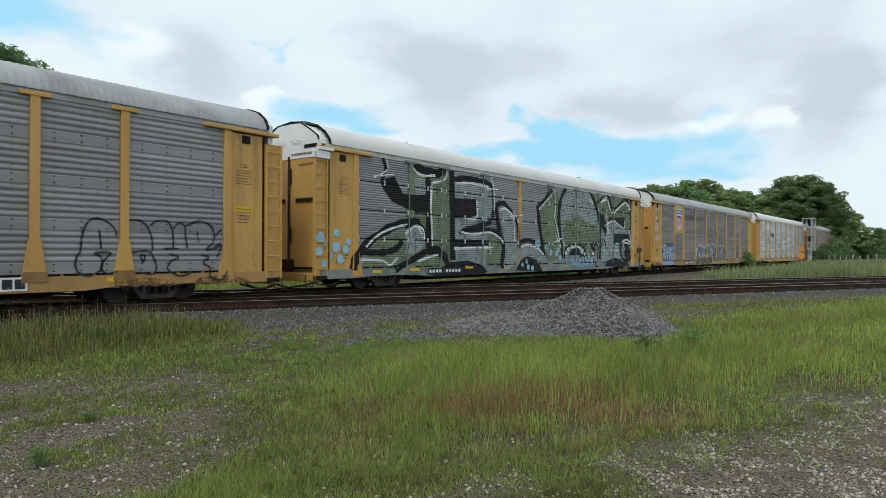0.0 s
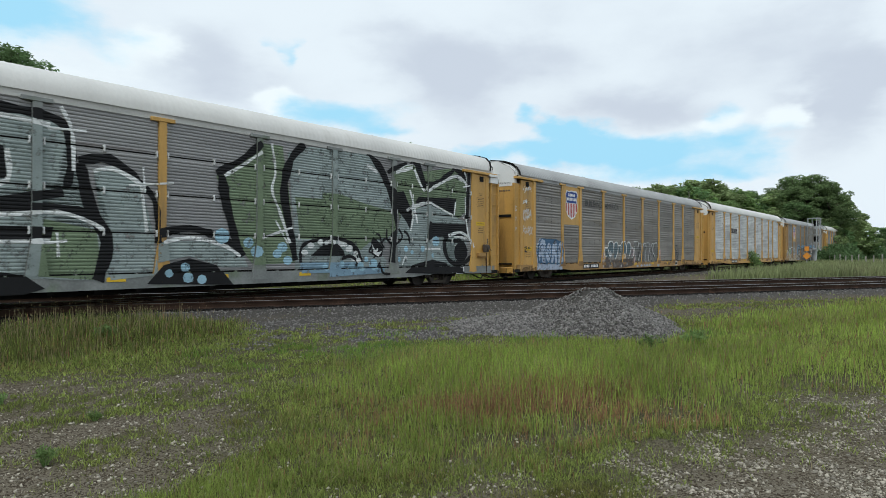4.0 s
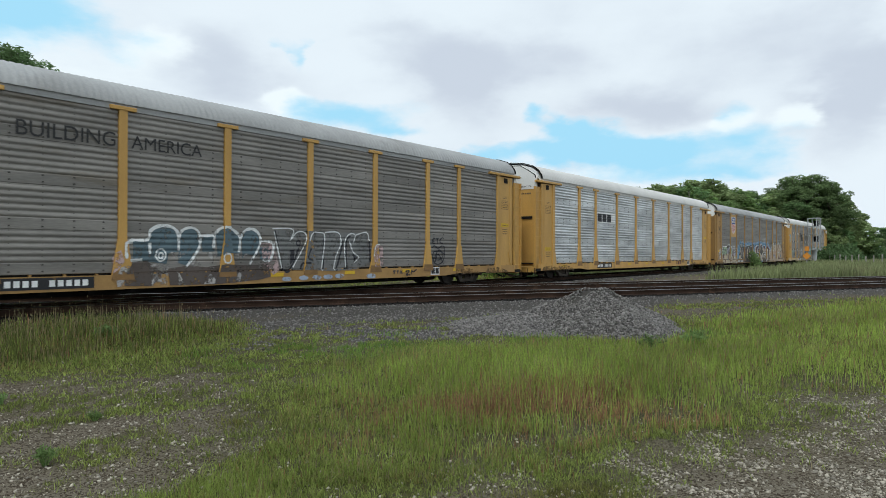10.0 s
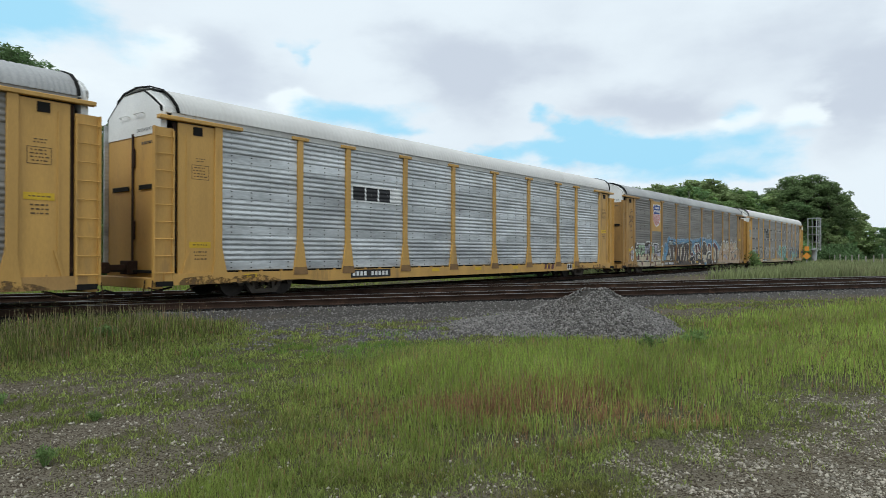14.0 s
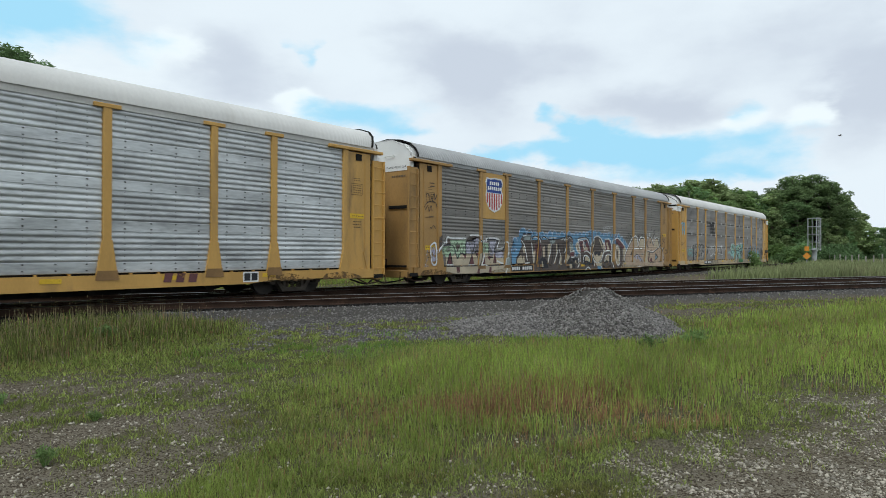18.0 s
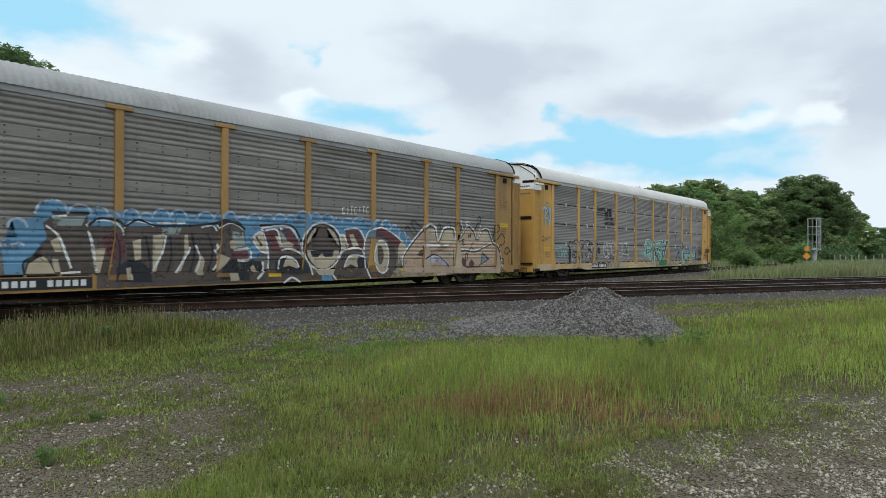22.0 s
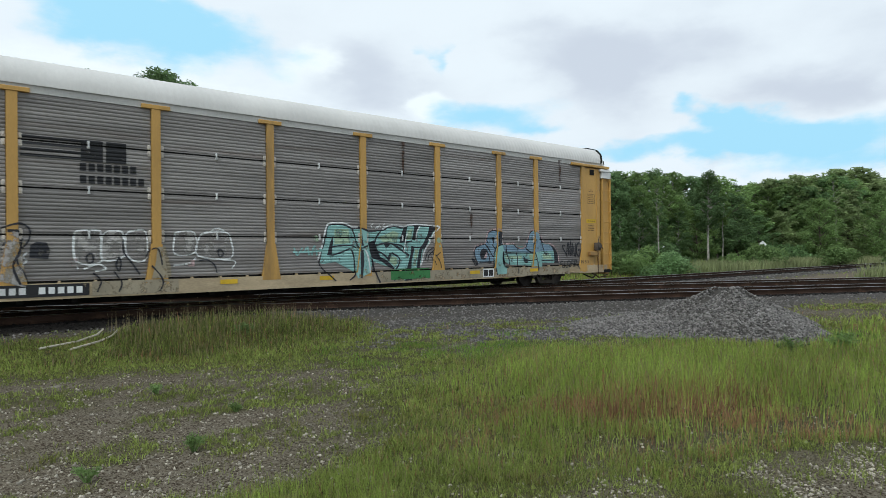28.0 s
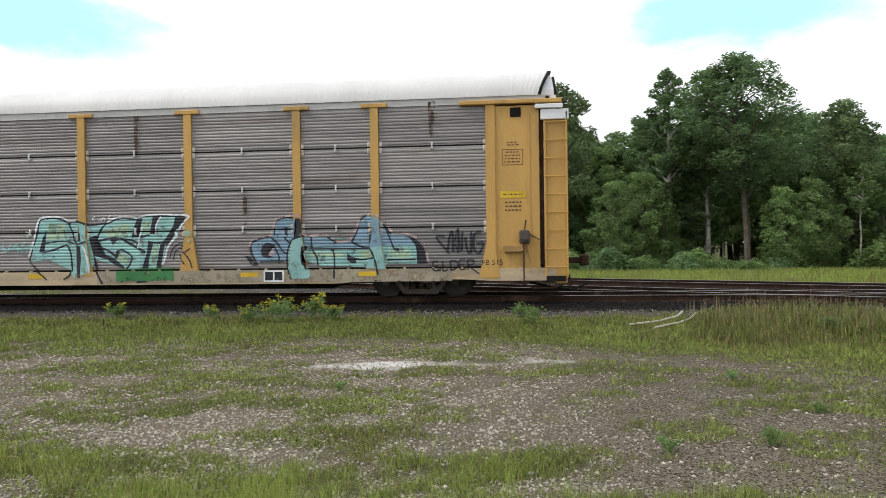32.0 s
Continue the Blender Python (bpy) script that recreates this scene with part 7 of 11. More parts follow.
    fill(0, "skyblue", [(21.63, 1.4), (21.6, 1.33), (21.53, 1.3), (21.46, 1.31), (21.41, 1.36), (21.41, 1.44), (21.45, 1.49), (21.53, 1.51), (21.6, 1.47)])
    fill(0, "skyblue", [(21.22, 1.02), (21.2, 0.95), (21.13, 0.92), (21.06, 0.93), (21.01, 0.99), (21.01, 1.06), (21.06, 1.11), (21.13, 1.13), (21.2, 1.09)])
    fill(0, "skyblue", [(21.93, 1.29), (21.91, 1.24), (21.86, 1.21), (21.8, 1.22), (21.76, 1.26), (21.76, 1.31), (21.8, 1.35), (21.86, 1.36), (21.91, 1.34)])
    fill(0, "skyblue", [(22.57, 1.41), (22.54, 1.34), (22.47, 1.3), (22.38, 1.31), (22.33, 1.37), (22.33, 1.45), (22.38, 1.5), (22.47, 1.52), (22.54, 1.48)])
    fill(0, "skyblue", [(23.46, 1.71), (23.4, 1.58), (23.27, 1.51), (23.11, 1.53), (23.01, 1.63), (23.01, 1.77), (23.11, 1.87), (23.26, 1.9), (23.4, 1.84)])
    fill(0, "skyblue", [(23.1, 1.17), (23.08, 1.11), (23.01, 1.07), (22.94, 1.08), (22.89, 1.14), (22.89, 1.2), (22.94, 1.25), (23.01, 1.27), (23.08, 1.23)])
    fill(0, "skyblue", [(17.79, 0.8), (17.76, 0.72), (17.7, 0.68), (17.62, 0.7), (17.57, 0.77), (17.57, 0.85), (17.62, 0.92), (17.69, 0.93), (17.76, 0.88)])
    stroke(0, "chalk", 0.14, [(19.51, 4.19), (19.67, 4.18), (20.02, 4.02)])
    stroke(0, "chalk", 0.12, [(20.91, 4.11), (21.22, 4.19), (21.87, 4.39)])
    stroke(0, "chalk", 0.12, [(21.96, 4.33), (22.3, 3.82), (22.57, 3.57)])
    stroke(0, "chalk", 0.12, [(22.71, 3.59), (23.31, 3.86), (24.31, 4.27), (24.84, 4.25), (25.23, 3.99)])
    stroke(0, "chalk", 0.08, [(21.71, 3.56), (21.88, 3.15), (22.05, 2.7), (22.14, 2.35)])
    stroke(0, "chalk", 0.1, [(21.55, 2.78), (21.88, 2.96), (22.75, 3.15), (23.31, 3.03), (24.21, 2.76)])
    stroke(0, "chalk", 0.08, [(24.47, 3.29), (24.37, 2.72)])
    stroke(0, "chalk", 0.08, [(22, 2.93), (21.76, 2.06)])
    stroke(0, "chalk", 0.08, [(25.12, 3.53), (25.12, 2.81)])
    stroke(0, "chalk", 0.1, [(25.18, 2.64), (25.32, 2.02), (25.64, 1.48)])
    stroke(0, "chalk", 0.12, [(24.01, 1.93), (24.74, 2.09), (25.29, 1.93)])
    stroke(0, "chalk", 0.08, [(22.58, 1.41), (23.51, 1.42)])
    stroke(0, "chalk", 0.06, [(21.31, 0.83), (21.47, 1.13), (21.55, 1.02)])
    stroke(0, "chalk", 0.05, [(24.95, 3.91), (25.45, 4.01)])
    stroke(0, "chalk", 0.05, [(25.11, 4.51), (25.23, 4.12)])
    fill(0, "skyblue", [(0.43, 1.74), (0.38, 1.61), (0.25, 1.56), (0.12, 1.61), (0.07, 1.73), (0.12, 1.86), (0.25, 1.92), (0.38, 1.87)])
    fill(0, "skyblue", [(0.68, 1.55), (0.64, 1.45), (0.53, 1.4), (0.43, 1.44), (0.38, 1.55), (0.43, 1.65), (0.53, 1.7), (0.64, 1.66)])
    fill(0, "skyblue", [(0.37, 1.29), (0.32, 1.18), (0.2, 1.13), (0.09, 1.18), (0.04, 1.29), (0.09, 1.41), (0.2, 1.46), (0.32, 1.41)])
    fill(0, "skyblue", [(0.79, 1.19), (0.74, 1.08), (0.64, 1.04), (0.53, 1.08), (0.48, 1.19), (0.53, 1.29), (0.63, 1.34), (0.74, 1.29)])
    fill(0, "skyblue", [(0.55, 0.92), (0.51, 0.82), (0.42, 0.79), (0.33, 0.83), (0.29, 0.92), (0.32, 1.01), (0.42, 1.05), (0.51, 1.01)])
    fill(0, "skyblue", [(1.12, 1.45), (1.06, 1.32), (0.93, 1.26), (0.79, 1.32), (0.74, 1.45), (0.79, 1.58), (0.92, 1.63), (1.06, 1.58)])
    fill(0, "skyblue", [(1.5, 1.37), (1.45, 1.26), (1.33, 1.22), (1.22, 1.26), (1.17, 1.37), (1.22, 1.48), (1.33, 1.53), (1.45, 1.48)])
    fill(0, "skyblue", [(1.28, 1.06), (1.23, 0.94), (1.1, 0.89), (0.98, 0.94), (0.93, 1.06), (0.98, 1.18), (1.1, 1.23), (1.23, 1.18)])
    fill(0, "skyblue", [(1.06, 1.91), (1.02, 1.82), (0.92, 1.77), (0.83, 1.81), (0.78, 1.9), (0.82, 2), (0.92, 2.04), (1.02, 2.01)])
    fill(0, "skyblue", [(1.59, 1.61), (1.55, 1.53), (1.46, 1.49), (1.37, 1.52), (1.33, 1.61), (1.37, 1.69), (1.46, 1.73), (1.55, 1.7)])
    fill(1, "paleblue", [(2.06, 1.57), (2.35, 1.95), (3.15, 1.91), (4.05, 1.88), (4.49, 1.7), (4.52, 0.44), (2.02, 0.46)])
    fill(1, "slate", [(9.68, 1.54), (10.05, 1.57), (10.15, 1.83), (10.34, 1.92), (10.64, 1.91), (10.82, 1.75), (10.85, 1.27), (10.59, 1.24), (10.54, 0.97), (9.68, 1.08)])
    fill(1, "slate", [(10.87, 1.7), (11, 1.87), (11.27, 1.9), (11.46, 1.66), (11.43, 1.27), (11.27, 1.24), (11.11, 0.9), (10.85, 1)])
    fill(1, "slate", [(11.48, 1.67), (11.87, 1.72), (11.9, 1.29), (11.54, 1.28)])
    fill(1, "slate", [(11.93, 1.78), (12.1, 1.93), (12.45, 1.92), (12.69, 1.69), (12.7, 1.24), (12.28, 1.24), (11.99, 1.14)])
    fill(1, "slate", [(12.75, 1.74), (12.94, 1.91), (13.25, 1.86), (13.35, 1.54), (13.26, 1.16), (12.94, 1.21), (12.76, 1.1)])
    fill(1, "slate", [(13.32, 1.41), (13.74, 1.44), (13.71, 1.08), (13.35, 1.06)])
    fill(1, "umber", [(9.45, 0.68), (9.63, 0.99), (10.01, 1.06), (10.4, 0.79), (10.35, 0.61), (10.11, 0.43), (9.45, 0.45)])
    fill(1, "umber", [(10.54, 0.84), (11.11, 0.92), (11.65, 0.87), (12.22, 0.94), (13, 0.9), (13.65, 0.94), (13.68, 0.56), (13.32, 0.49), (12.58, 0.44), (11.88, 0.41), (10.6, 0.43)])
    fill(1, "stonegrey", [(13.84, 1.93), (14.46, 1.92), (14.82, 1.93), (15.11, 1.8), (15.79, 1.93), (16.35, 1.91), (16.93, 1.93), (17.63, 1.92), (17.82, 0.96), (17.2, 0.72), (16.11, 0.68), (14.12, 0.77), (13.98, 1.27)])
    fill(1, "pinkish", [(17.9, 1.41), (18.09, 1.54), (18.46, 1.48), (18.46, 0.82), (18, 0.77)])
    fill(1, "pinkish", [(9.18, 1.22), (9.36, 1.31), (9.45, 1.04), (9.27, 0.82), (9.19, 0.77)])
    fill(1, "pinkish", [(13.38, 1.54), (13.78, 1.55), (14.05, 0.77), (13.78, 0.61), (13.45, 1)])
    fill(1, "ghost", [(10.1, 0.98), (10.59, 0.97), (10.42, 0.79), (10.52, 0.43), (10.13, 0.44), (10.37, 0.7)])
    fill(1, "ghost", [(10.82, 0.78), (11.03, 0.42), (10.85, 0.41)])
    fill(1, "ghost", [(11.76, 0.74), (11.96, 0.43), (11.54, 0.42)])
    fill(1, "ghost", [(12.64, 0.75), (12.85, 0.45), (12.43, 0.43)])
    fill(1, "ghost", [(10.62, 1.27), (11.08, 1.27), (10.85, 1.05)])
    fill(1, "ghost", [(11.62, 1.29), (12.04, 1.22), (11.85, 1.02)])
    fill(1, "ghost", [(12.51, 1.23), (12.94, 1.23), (12.71, 1.02)])
    fill(1, "ghost", [(11.27, 1.22), (11.54, 0.89), (11.08, 0.9)])
    fill(1, "ghost", [(13.22, 1.24), (13.35, 0.9), (12.94, 0.9)])
    fill(1, "ghost", [(9.25, 0.64), (9.36, 0.9), (9.59, 0.97), (9.45, 0.72), (9.48, 0.43), (9.28, 0.44)])
    stroke(1, "chalk", 0.075, [(9.5, 1.11), (9.49, 1.47), (9.65, 1.49), (9.65, 1.56), (10.05, 1.58), (10.12, 1.8), (10.37, 1.93), (10.69, 1.9), (10.85, 1.72), (10.86, 1.31)])
    stroke(1, "chalk", 0.075, [(10.86, 1.6), (10.95, 1.82), (11.21, 1.91), (11.43, 1.79), (11.46, 1.47), (11.32, 1.19), (11.08, 0.9)])
    stroke(1, "chalk", 0.075, [(11.47, 1.7), (11.87, 1.73)])
    stroke(1, "chalk", 0.075, [(11.87, 1.37), (11.9, 1.72), (12.07, 1.91), (12.33, 1.95), (12.6, 1.79), (12.69, 1.64), (12.66, 1.27)])
    stroke(1, "chalk", 0.075, [(12.69, 1.64), (12.85, 1.88), (13.13, 1.92), (13.35, 1.73), (13.32, 1.43), (13, 0.93)])
    stroke(1, "chalk", 0.075, [(13.38, 1.6), (13.81, 1.52), (13.71, 1.05), (13.45, 1.06)])
    stroke(1, "chalk", 0.075, [(10.1, 1.5), (10.1, 1.22)])
    stroke(1, "chalk", 0.075, [(9.59, 1.06), (9.91, 1.08)])
    stroke(1, "chalk", 0.045, [(10.52, 1.19), (10.48, 1.09), (10.38, 1.04), (10.29, 1.09), (10.25, 1.19), (10.29, 1.3), (10.38, 1.35), (10.48, 1.3), (10.52, 1.19)])
    stroke(1, "chalk", 0.045, [(10.44, 1.18), (10.43, 1.13), (10.38, 1.11), (10.34, 1.13), (10.33, 1.18), (10.34, 1.23), (10.38, 1.25), (10.43, 1.23), (10.44, 1.18)])
    stroke(1, "chalk", 0.045, [(12.38, 1.1), (12.35, 1.01), (12.27, 0.98), (12.18, 1.01), (12.15, 1.11), (12.18, 1.2), (12.27, 1.23), (12.35, 1.2), (12.38, 1.1)])
    stroke(1, "soot", 0.06, [(13.87, 1.91), (14.15, 0.77), (14.46, 0.82), (14.75, 1.39)])
    stroke(1, "soot", 0.06, [(15.19, 1.39), (15.08, 1.1), (15.26, 1.04)])
    stroke(1, "soot", 0.06, [(15.73, 1.69), (15.72, 0.74)])
    stroke(1, "soot", 0.06, [(16.39, 1.88), (16.53, 1.52), (16.24, 0.67)])
    stroke(1, "soot", 0.06, [(16.73, 0.76), (16.7, 1.59), (16.89, 1.82)])
    stroke(1, "soot", 0.06, [(17.77, 1.66), (17.82, 0.96)])
    stroke(1, "soot", 0.06, [(14.82, 0.76), (14.89, 0.93), (15.19, 0.94)])
    fill(1, "soot", [(14.43, 1.33), (14.6, 1.36), (14.57, 1.05), (14.43, 0.88)])
    fill(1, "soot", [(16.98, 1.25), (17.2, 1.12), (17.07, 0.97)])
    stroke(1, "soot", 0.05, [(14.82, 1.55), (14.79, 1.49), (14.73, 1.48), (14.67, 1.51), (14.67, 1.58), (14.73, 1.62), (14.79, 1.61), (14.82, 1.55)])
    stroke(1, "chalk", 0.04, [(13.77, 1.96), (14.53, 1.96), (14.42, 1.61)])
    stroke(1, "chalk", 0.04, [(13.84, 1.88), (14.12, 0.8)])
    stroke(1, "chalk", 0.04, [(14.49, 1.67), (14.67, 1.87), (14.96, 1.88), (15.04, 1.62), (14.53, 0.82)])
    stroke(1, "chalk", 0.04, [(15.15, 1.62), (15.26, 1.86), (15.56, 1.89), (15.79, 1.75), (15.64, 0.69)])
    stroke(1, "chalk", 0.04, [(15.79, 1.9), (16.35, 1.91), (16.48, 1.58), (16.27, 1.16), (16.15, 0.71)])
    stroke(1, "chalk", 0.04, [(16.69, 0.79), (16.64, 1.58), (16.85, 1.87), (17.11, 1.84), (17.02, 1.59)])
    stroke(1, "chalk", 0.04, [(17.11, 1.84), (17.63, 1.95), (17.77, 1.66)])
    stroke(1, "chalk", 0.04, [(16.85, 1.65), (17.02, 1.28), (17.28, 1.12), (17.07, 0.94)])
    stroke(1, "chalk", 0.04, [(17.95, 1.15), (18.04, 1.51), (18.27, 1.54)])
    fill(1, "paleblue", [(14.44, 0.47), (14.38, 0.42), (14.26, 0.41), (14.13, 0.43), (14.08, 0.48), (14.13, 0.53), (14.26, 0.55), (14.38, 0.53)])
    fill(1, "paleblue", [(15.09, 0.49), (15.03, 0.44), (14.89, 0.42), (14.76, 0.45), (14.71, 0.5), (14.76, 0.55), (14.89, 0.57), (15.03, 0.54)])
    fill(1, "paleblue", [(15.61, 0.49), (15.56, 0.43), (15.42, 0.42), (15.28, 0.44), (15.22, 0.5), (15.28, 0.55), (15.41, 0.57), (15.55, 0.54)])
    fill(1, "paleblue", [(16.08, 0.5), (16.02, 0.44), (15.88, 0.42), (15.73, 0.45), (15.68, 0.51), (15.73, 0.56), (15.88, 0.58), (16.02, 0.55)])
    fill(1, "paleblue", [(16.57, 0.51), (16.51, 0.45), (16.36, 0.43), (16.21, 0.46), (16.15, 0.52), (16.21, 0.57), (16.36, 0.59), (16.51, 0.57)])
    fill(1, "paleblue", [(18.05, 0.47), (17.99, 0.41), (17.82, 0.39), (17.65, 0.42), (17.58, 0.48), (17.65, 0.54), (17.82, 0.56), (17.98, 0.53)])
    fill(2, "maroon", [(19.47, 0.74), (19.69, 0.73), (19.63, 0.5), (19.42, 0.51)])
    fill(2, "maroon", [(19.8, 0.73), (20.03, 0.72), (19.97, 0.49), (19.75, 0.5)])
    fill(2, "maroon", [(20.14, 0.72), (20.38, 0.71), (20.32, 0.48), (20.1, 0.49)])
    fill(3, "cream", [(2.22, 0.73), (2.25, 1.18), (2.84, 1.22), (3.58, 1.22), (4.48, 1.22), (4.71, 1.31), (5.52, 1.27), (6.29, 1.12), (6.43, 0.75), (6.19, 0.58), (4.44, 0.41), (2.8, 0.44), (2.22, 0.54)])
    fill(3, "mint", [(2.01, 1.51), (2.7, 1.53), (2.82, 1.34), (2.76, 1.14), (2.25, 1.1), (2.01, 1.14)])
    fill(3, "mint", [(2.52, 1.77), (3.54, 1.8), (3.52, 1.24), (3.26, 1.22), (3.14, 1.09), (2.99, 1.05), (2.78, 1.34), (2.7, 1.55), (2.54, 1.58)])
    fill(3, "lilac", [(3.93, 1.85), (4.43, 1.89), (4.44, 1.35), (4.21, 1.33), (4.15, 1.53), (4, 1.24), (3.58, 1.25), (3.58, 1.7), (3.93, 1.72)])
    fill(3, "mint", [(4.66, 1.7), (4.87, 1.7), (5.17, 1.68), (5.18, 1.26), (4.89, 1.29), (4.71, 1.25)])
    fill(3, "lilac", [(5.27, 1.78), (5.79, 1.79), (5.62, 1.31), (5.52, 1.12), (5.27, 1.12)])
    fill(3, "lilac", [(5.67, 1.36), (6.29, 1.37), (6.29, 1.05), (5.72, 1.07)])
    fill(3, "umber", [(2.3, 1.82), (2.52, 1.79), (2.54, 1.56), (2.3, 1.58)])
    fill(3, "umber", [(3.58, 1.71), (3.68, 1.87), (3.83, 1.96), (4.52, 1.96), (4.48, 1.87), (3.93, 1.85), (3.92, 1.72)])
    fill(3, "umber", [(2.85, 1.59), (3.2, 1.6), (2.97, 1.28)])
    fill(3, "sage", [(6.51, 1.02), (6.75, 1.67), (6.95, 0.66), (6.51, 0.57)])
    fill(3, "maroon", [(2.52, 1.28), (2.34, 0.82), (2.65, 0.81)])
    fill(3, "maroon", [(4.02, 1.22), (3.79, 0.78), (4.13, 0.78)])
    fill(3, "maroon", [(4.8, 1.22), (4.64, 0.79), (4.96, 0.78)])
    fill(3, "maroon", [(5.67, 1.31), (5.52, 0.82), (5.8, 0.81)])
    fill(3, "maroon", [(3.38, 1.2), (3.62, 1.2), (3.5, 1.01)])
    fill(3, "maroon", [(4.26, 1.26), (4.44, 1.26), (4.37, 1.04)])
    fill(3, "maroon", [(5.08, 1.13), (5.42, 1.12), (5.25, 0.94)])
    fill(3, "maroon", [(2.84, 0.7), (3.07, 0.7), (3.07, 0.47), (2.9, 0.47)])
    fill(3, "maroon", [(4.35, 0.66), (4.48, 0.66), (4.44, 0.41), (4.26, 0.42)])
    fill(3, "maroon", [(5.18, 0.68), (5.32, 0.68), (5.33, 0.42), (5.13, 0.43)])
    stroke(3, "chalk", 0.07, [(2.28, 1.58), (2.3, 1.82), (2.39, 1.88), (2.57, 1.85), (3.58, 1.85)])
    stroke(3, "chalk", 0.07, [(3.83, 1.98), (4.48, 1.99), (4.53, 1.85), (4.48, 1.76), (5.05, 1.77), (5.03, 1.87), (6, 1.85), (5.82, 1.48), (6.29, 1.49), (6.42, 1.71), (6.67, 1.69), (6.64, 1.12), (6.51, 1.02), (6.45, 0.72), (6.56, 0.57), (6.45, 0.38)])
    stroke(3, "chalk", 0.07, [(2.32, 0.79), (2.65, 0.79), (2.74, 0.75)])
    stroke(3, "chalk", 0.07, [(3.75, 0.77), (4.17, 0.76)])
    stroke(3, "chalk", 0.07, [(4.64, 0.76), (5.04, 0.75)])
    stroke(3, "chalk", 0.07, [(1.94, 1.57), (2.27, 1.59)])
    stroke(3, "chalk", 0.07, [(4.57, 0.72), (4.71, 0.95), (4.8, 1.26)])
    stroke(3, "chalk", 0.07, [(5.82, 0.93), (6.34, 0.78)])
    stroke(3, "soot", 0.05, [(2.07, 1.55), (2.7, 1.55), (2.97, 1.05), (3.18, 1.25), (3.54, 1.23), (3.58, 1.71), (4.17, 1.73), (3.98, 1.22), (3.79, 0.81)])
    stroke(3, "soot", 0.05, [(4.44, 1.33), (4.21, 1.32), (4.39, 1.08)])
    stroke(3, "soot", 0.05, [(4.5, 1.96), (4.52, 1.8), (4.66, 1.72), (4.66, 1.22), (4.48, 0.72)])
    stroke(3, "soot", 0.05, [(5.05, 1.84), (5.87, 1.79), (5.62, 1.31), (6.34, 1.41), (6.37, 1.66)])
    stroke(3, "soot", 0.05, [(5.22, 1.71), (5.22, 1.13), (5.52, 1.08)])
    stroke(3, "soot", 0.05, [(2.32, 0.82), (2.52, 1.28), (2.65, 0.81)])
    stroke(3, "soot", 0.05, [(2.25, 0.74), (4.44, 0.73)])
    stroke(3, "soot", 0.05, [(5.08, 0.73), (6.4, 0.75)])
    fill(3, "cloudblue", [(6.98, 1.37), (7.06, 1.55), (7.29, 1.55), (7.12, 1.75), (7.17, 1.96), (7.61, 2), (7.67, 2.31), (7.95, 2.42), (8.23, 2.34), (8.39, 2.24), (8.71, 2.14), (8.01, 2.11), (7.77, 1.9), (7.86, 1.59), (7.71, 1.22), (7.44, 1.06), (7.41, 0.78), (7.04, 0.79)])
    fill(3, "cloudblue", [(8.33, 2.21), (8.78, 2.29), (9.18, 2.23), (9.43, 2.1), (9.74, 2.27), (10.11, 2.2), (10.48, 2.32), (10.79, 2.27), (11.26, 2.18), (11.67, 2.31), (12.09, 2.25), (12.44, 2.36), (12.98, 2.24), (13.53, 2.33), (14.11, 2.35), (15.03, 2.49), (15.67, 2.45), (16.68, 2.38), (17.64, 2.38), (18.92, 2.36), (18.93, 1.83), (16.45, 1.72), (15.56, 1.98), (14.93, 1.56), (14.11, 1.68), (13.44, 1.67), (13.35, 1.09), (12.98, 1.09), (12.89, 1.79), (12.09, 1.84), (10.33, 1.8), (8.72, 1.76)])
    fill(3, "cloudblue", [(18.11, 2.32), (18.43, 2.36), (18.76, 2.39), (18.89, 2.21), (19.3, 2.2), (19.59, 2.01), (19.95, 1.82), (20.01, 1.53), (19.8, 1.44), (19.55, 1.7), (18.83, 1.99), (18.11, 2.05)])
    fill(3, "umber", [(7.77, 1.9), (8.01, 2.11), (8.71, 2.13), (8.72, 1.87), (10.33, 1.92), (11.1, 1.98), (12.89, 1.98), (12.98, 1.09), (13.35, 1.02), (13.35, 0.5), (9.33, 0.55), (9.19, 0.72), (7.41, 0.76), (7.47, 1.06), (7.71, 1.22), (7.86, 1.59)])
    fill(3, "maroon", [(9.05, 1.66), (9.53, 1.75), (9.55, 1.16), (9.36, 1.05), (9.12, 1.22)])
    fill(3, "soot", [(9.36, 0.57), (9.33, 0.88), (9.61, 1.09), (9.97, 1.04), (10.23, 0.81), (10.19, 0.53)])
    fill(3, "soot", [(12.1, 0.53), (12.27, 0.84), (12.62, 1.03), (12.98, 0.83), (13.07, 0.48)])
    fill(3, "sage", [(7.95, 2.06), (8.68, 2.09), (8.58, 1.87), (8.07, 1.85)])
    fill(3, "sage", [(10.48, 1.89), (11.03, 1.9), (10.95, 1.72), (10.52, 1.72)])
    fill(3, "cream", [(7.92, 1.51), (8.08, 1.59), (8.17, 1.27), (8.02, 1.27)])
    fill(3, "cream", [(7.44, 0.8), (7.5, 1.01), (7.77, 1.19), (7.89, 1.06), (7.83, 0.95), (8.02, 0.79)])
    fill(3, "cream", [(8.78, 1.35), (9.12, 1.36), (8.99, 0.78), (8.89, 0.78)])
    fill(3, "cream", [(9.75, 1.53), (9.96, 1.59), (9.97, 1.1), (9.82, 1.05)])
    fill(3, "cream", [(10.26, 1.68), (10.56, 1.72), (10.49, 1.28), (10.35, 0.78), (10.26, 0.78), (10.33, 1.28)])
    fill(3, "cream", [(11.11, 1.7), (11.2, 1.73), (11.24, 1.34), (11.01, 0.77), (10.91, 0.77), (11.11, 1.22)])
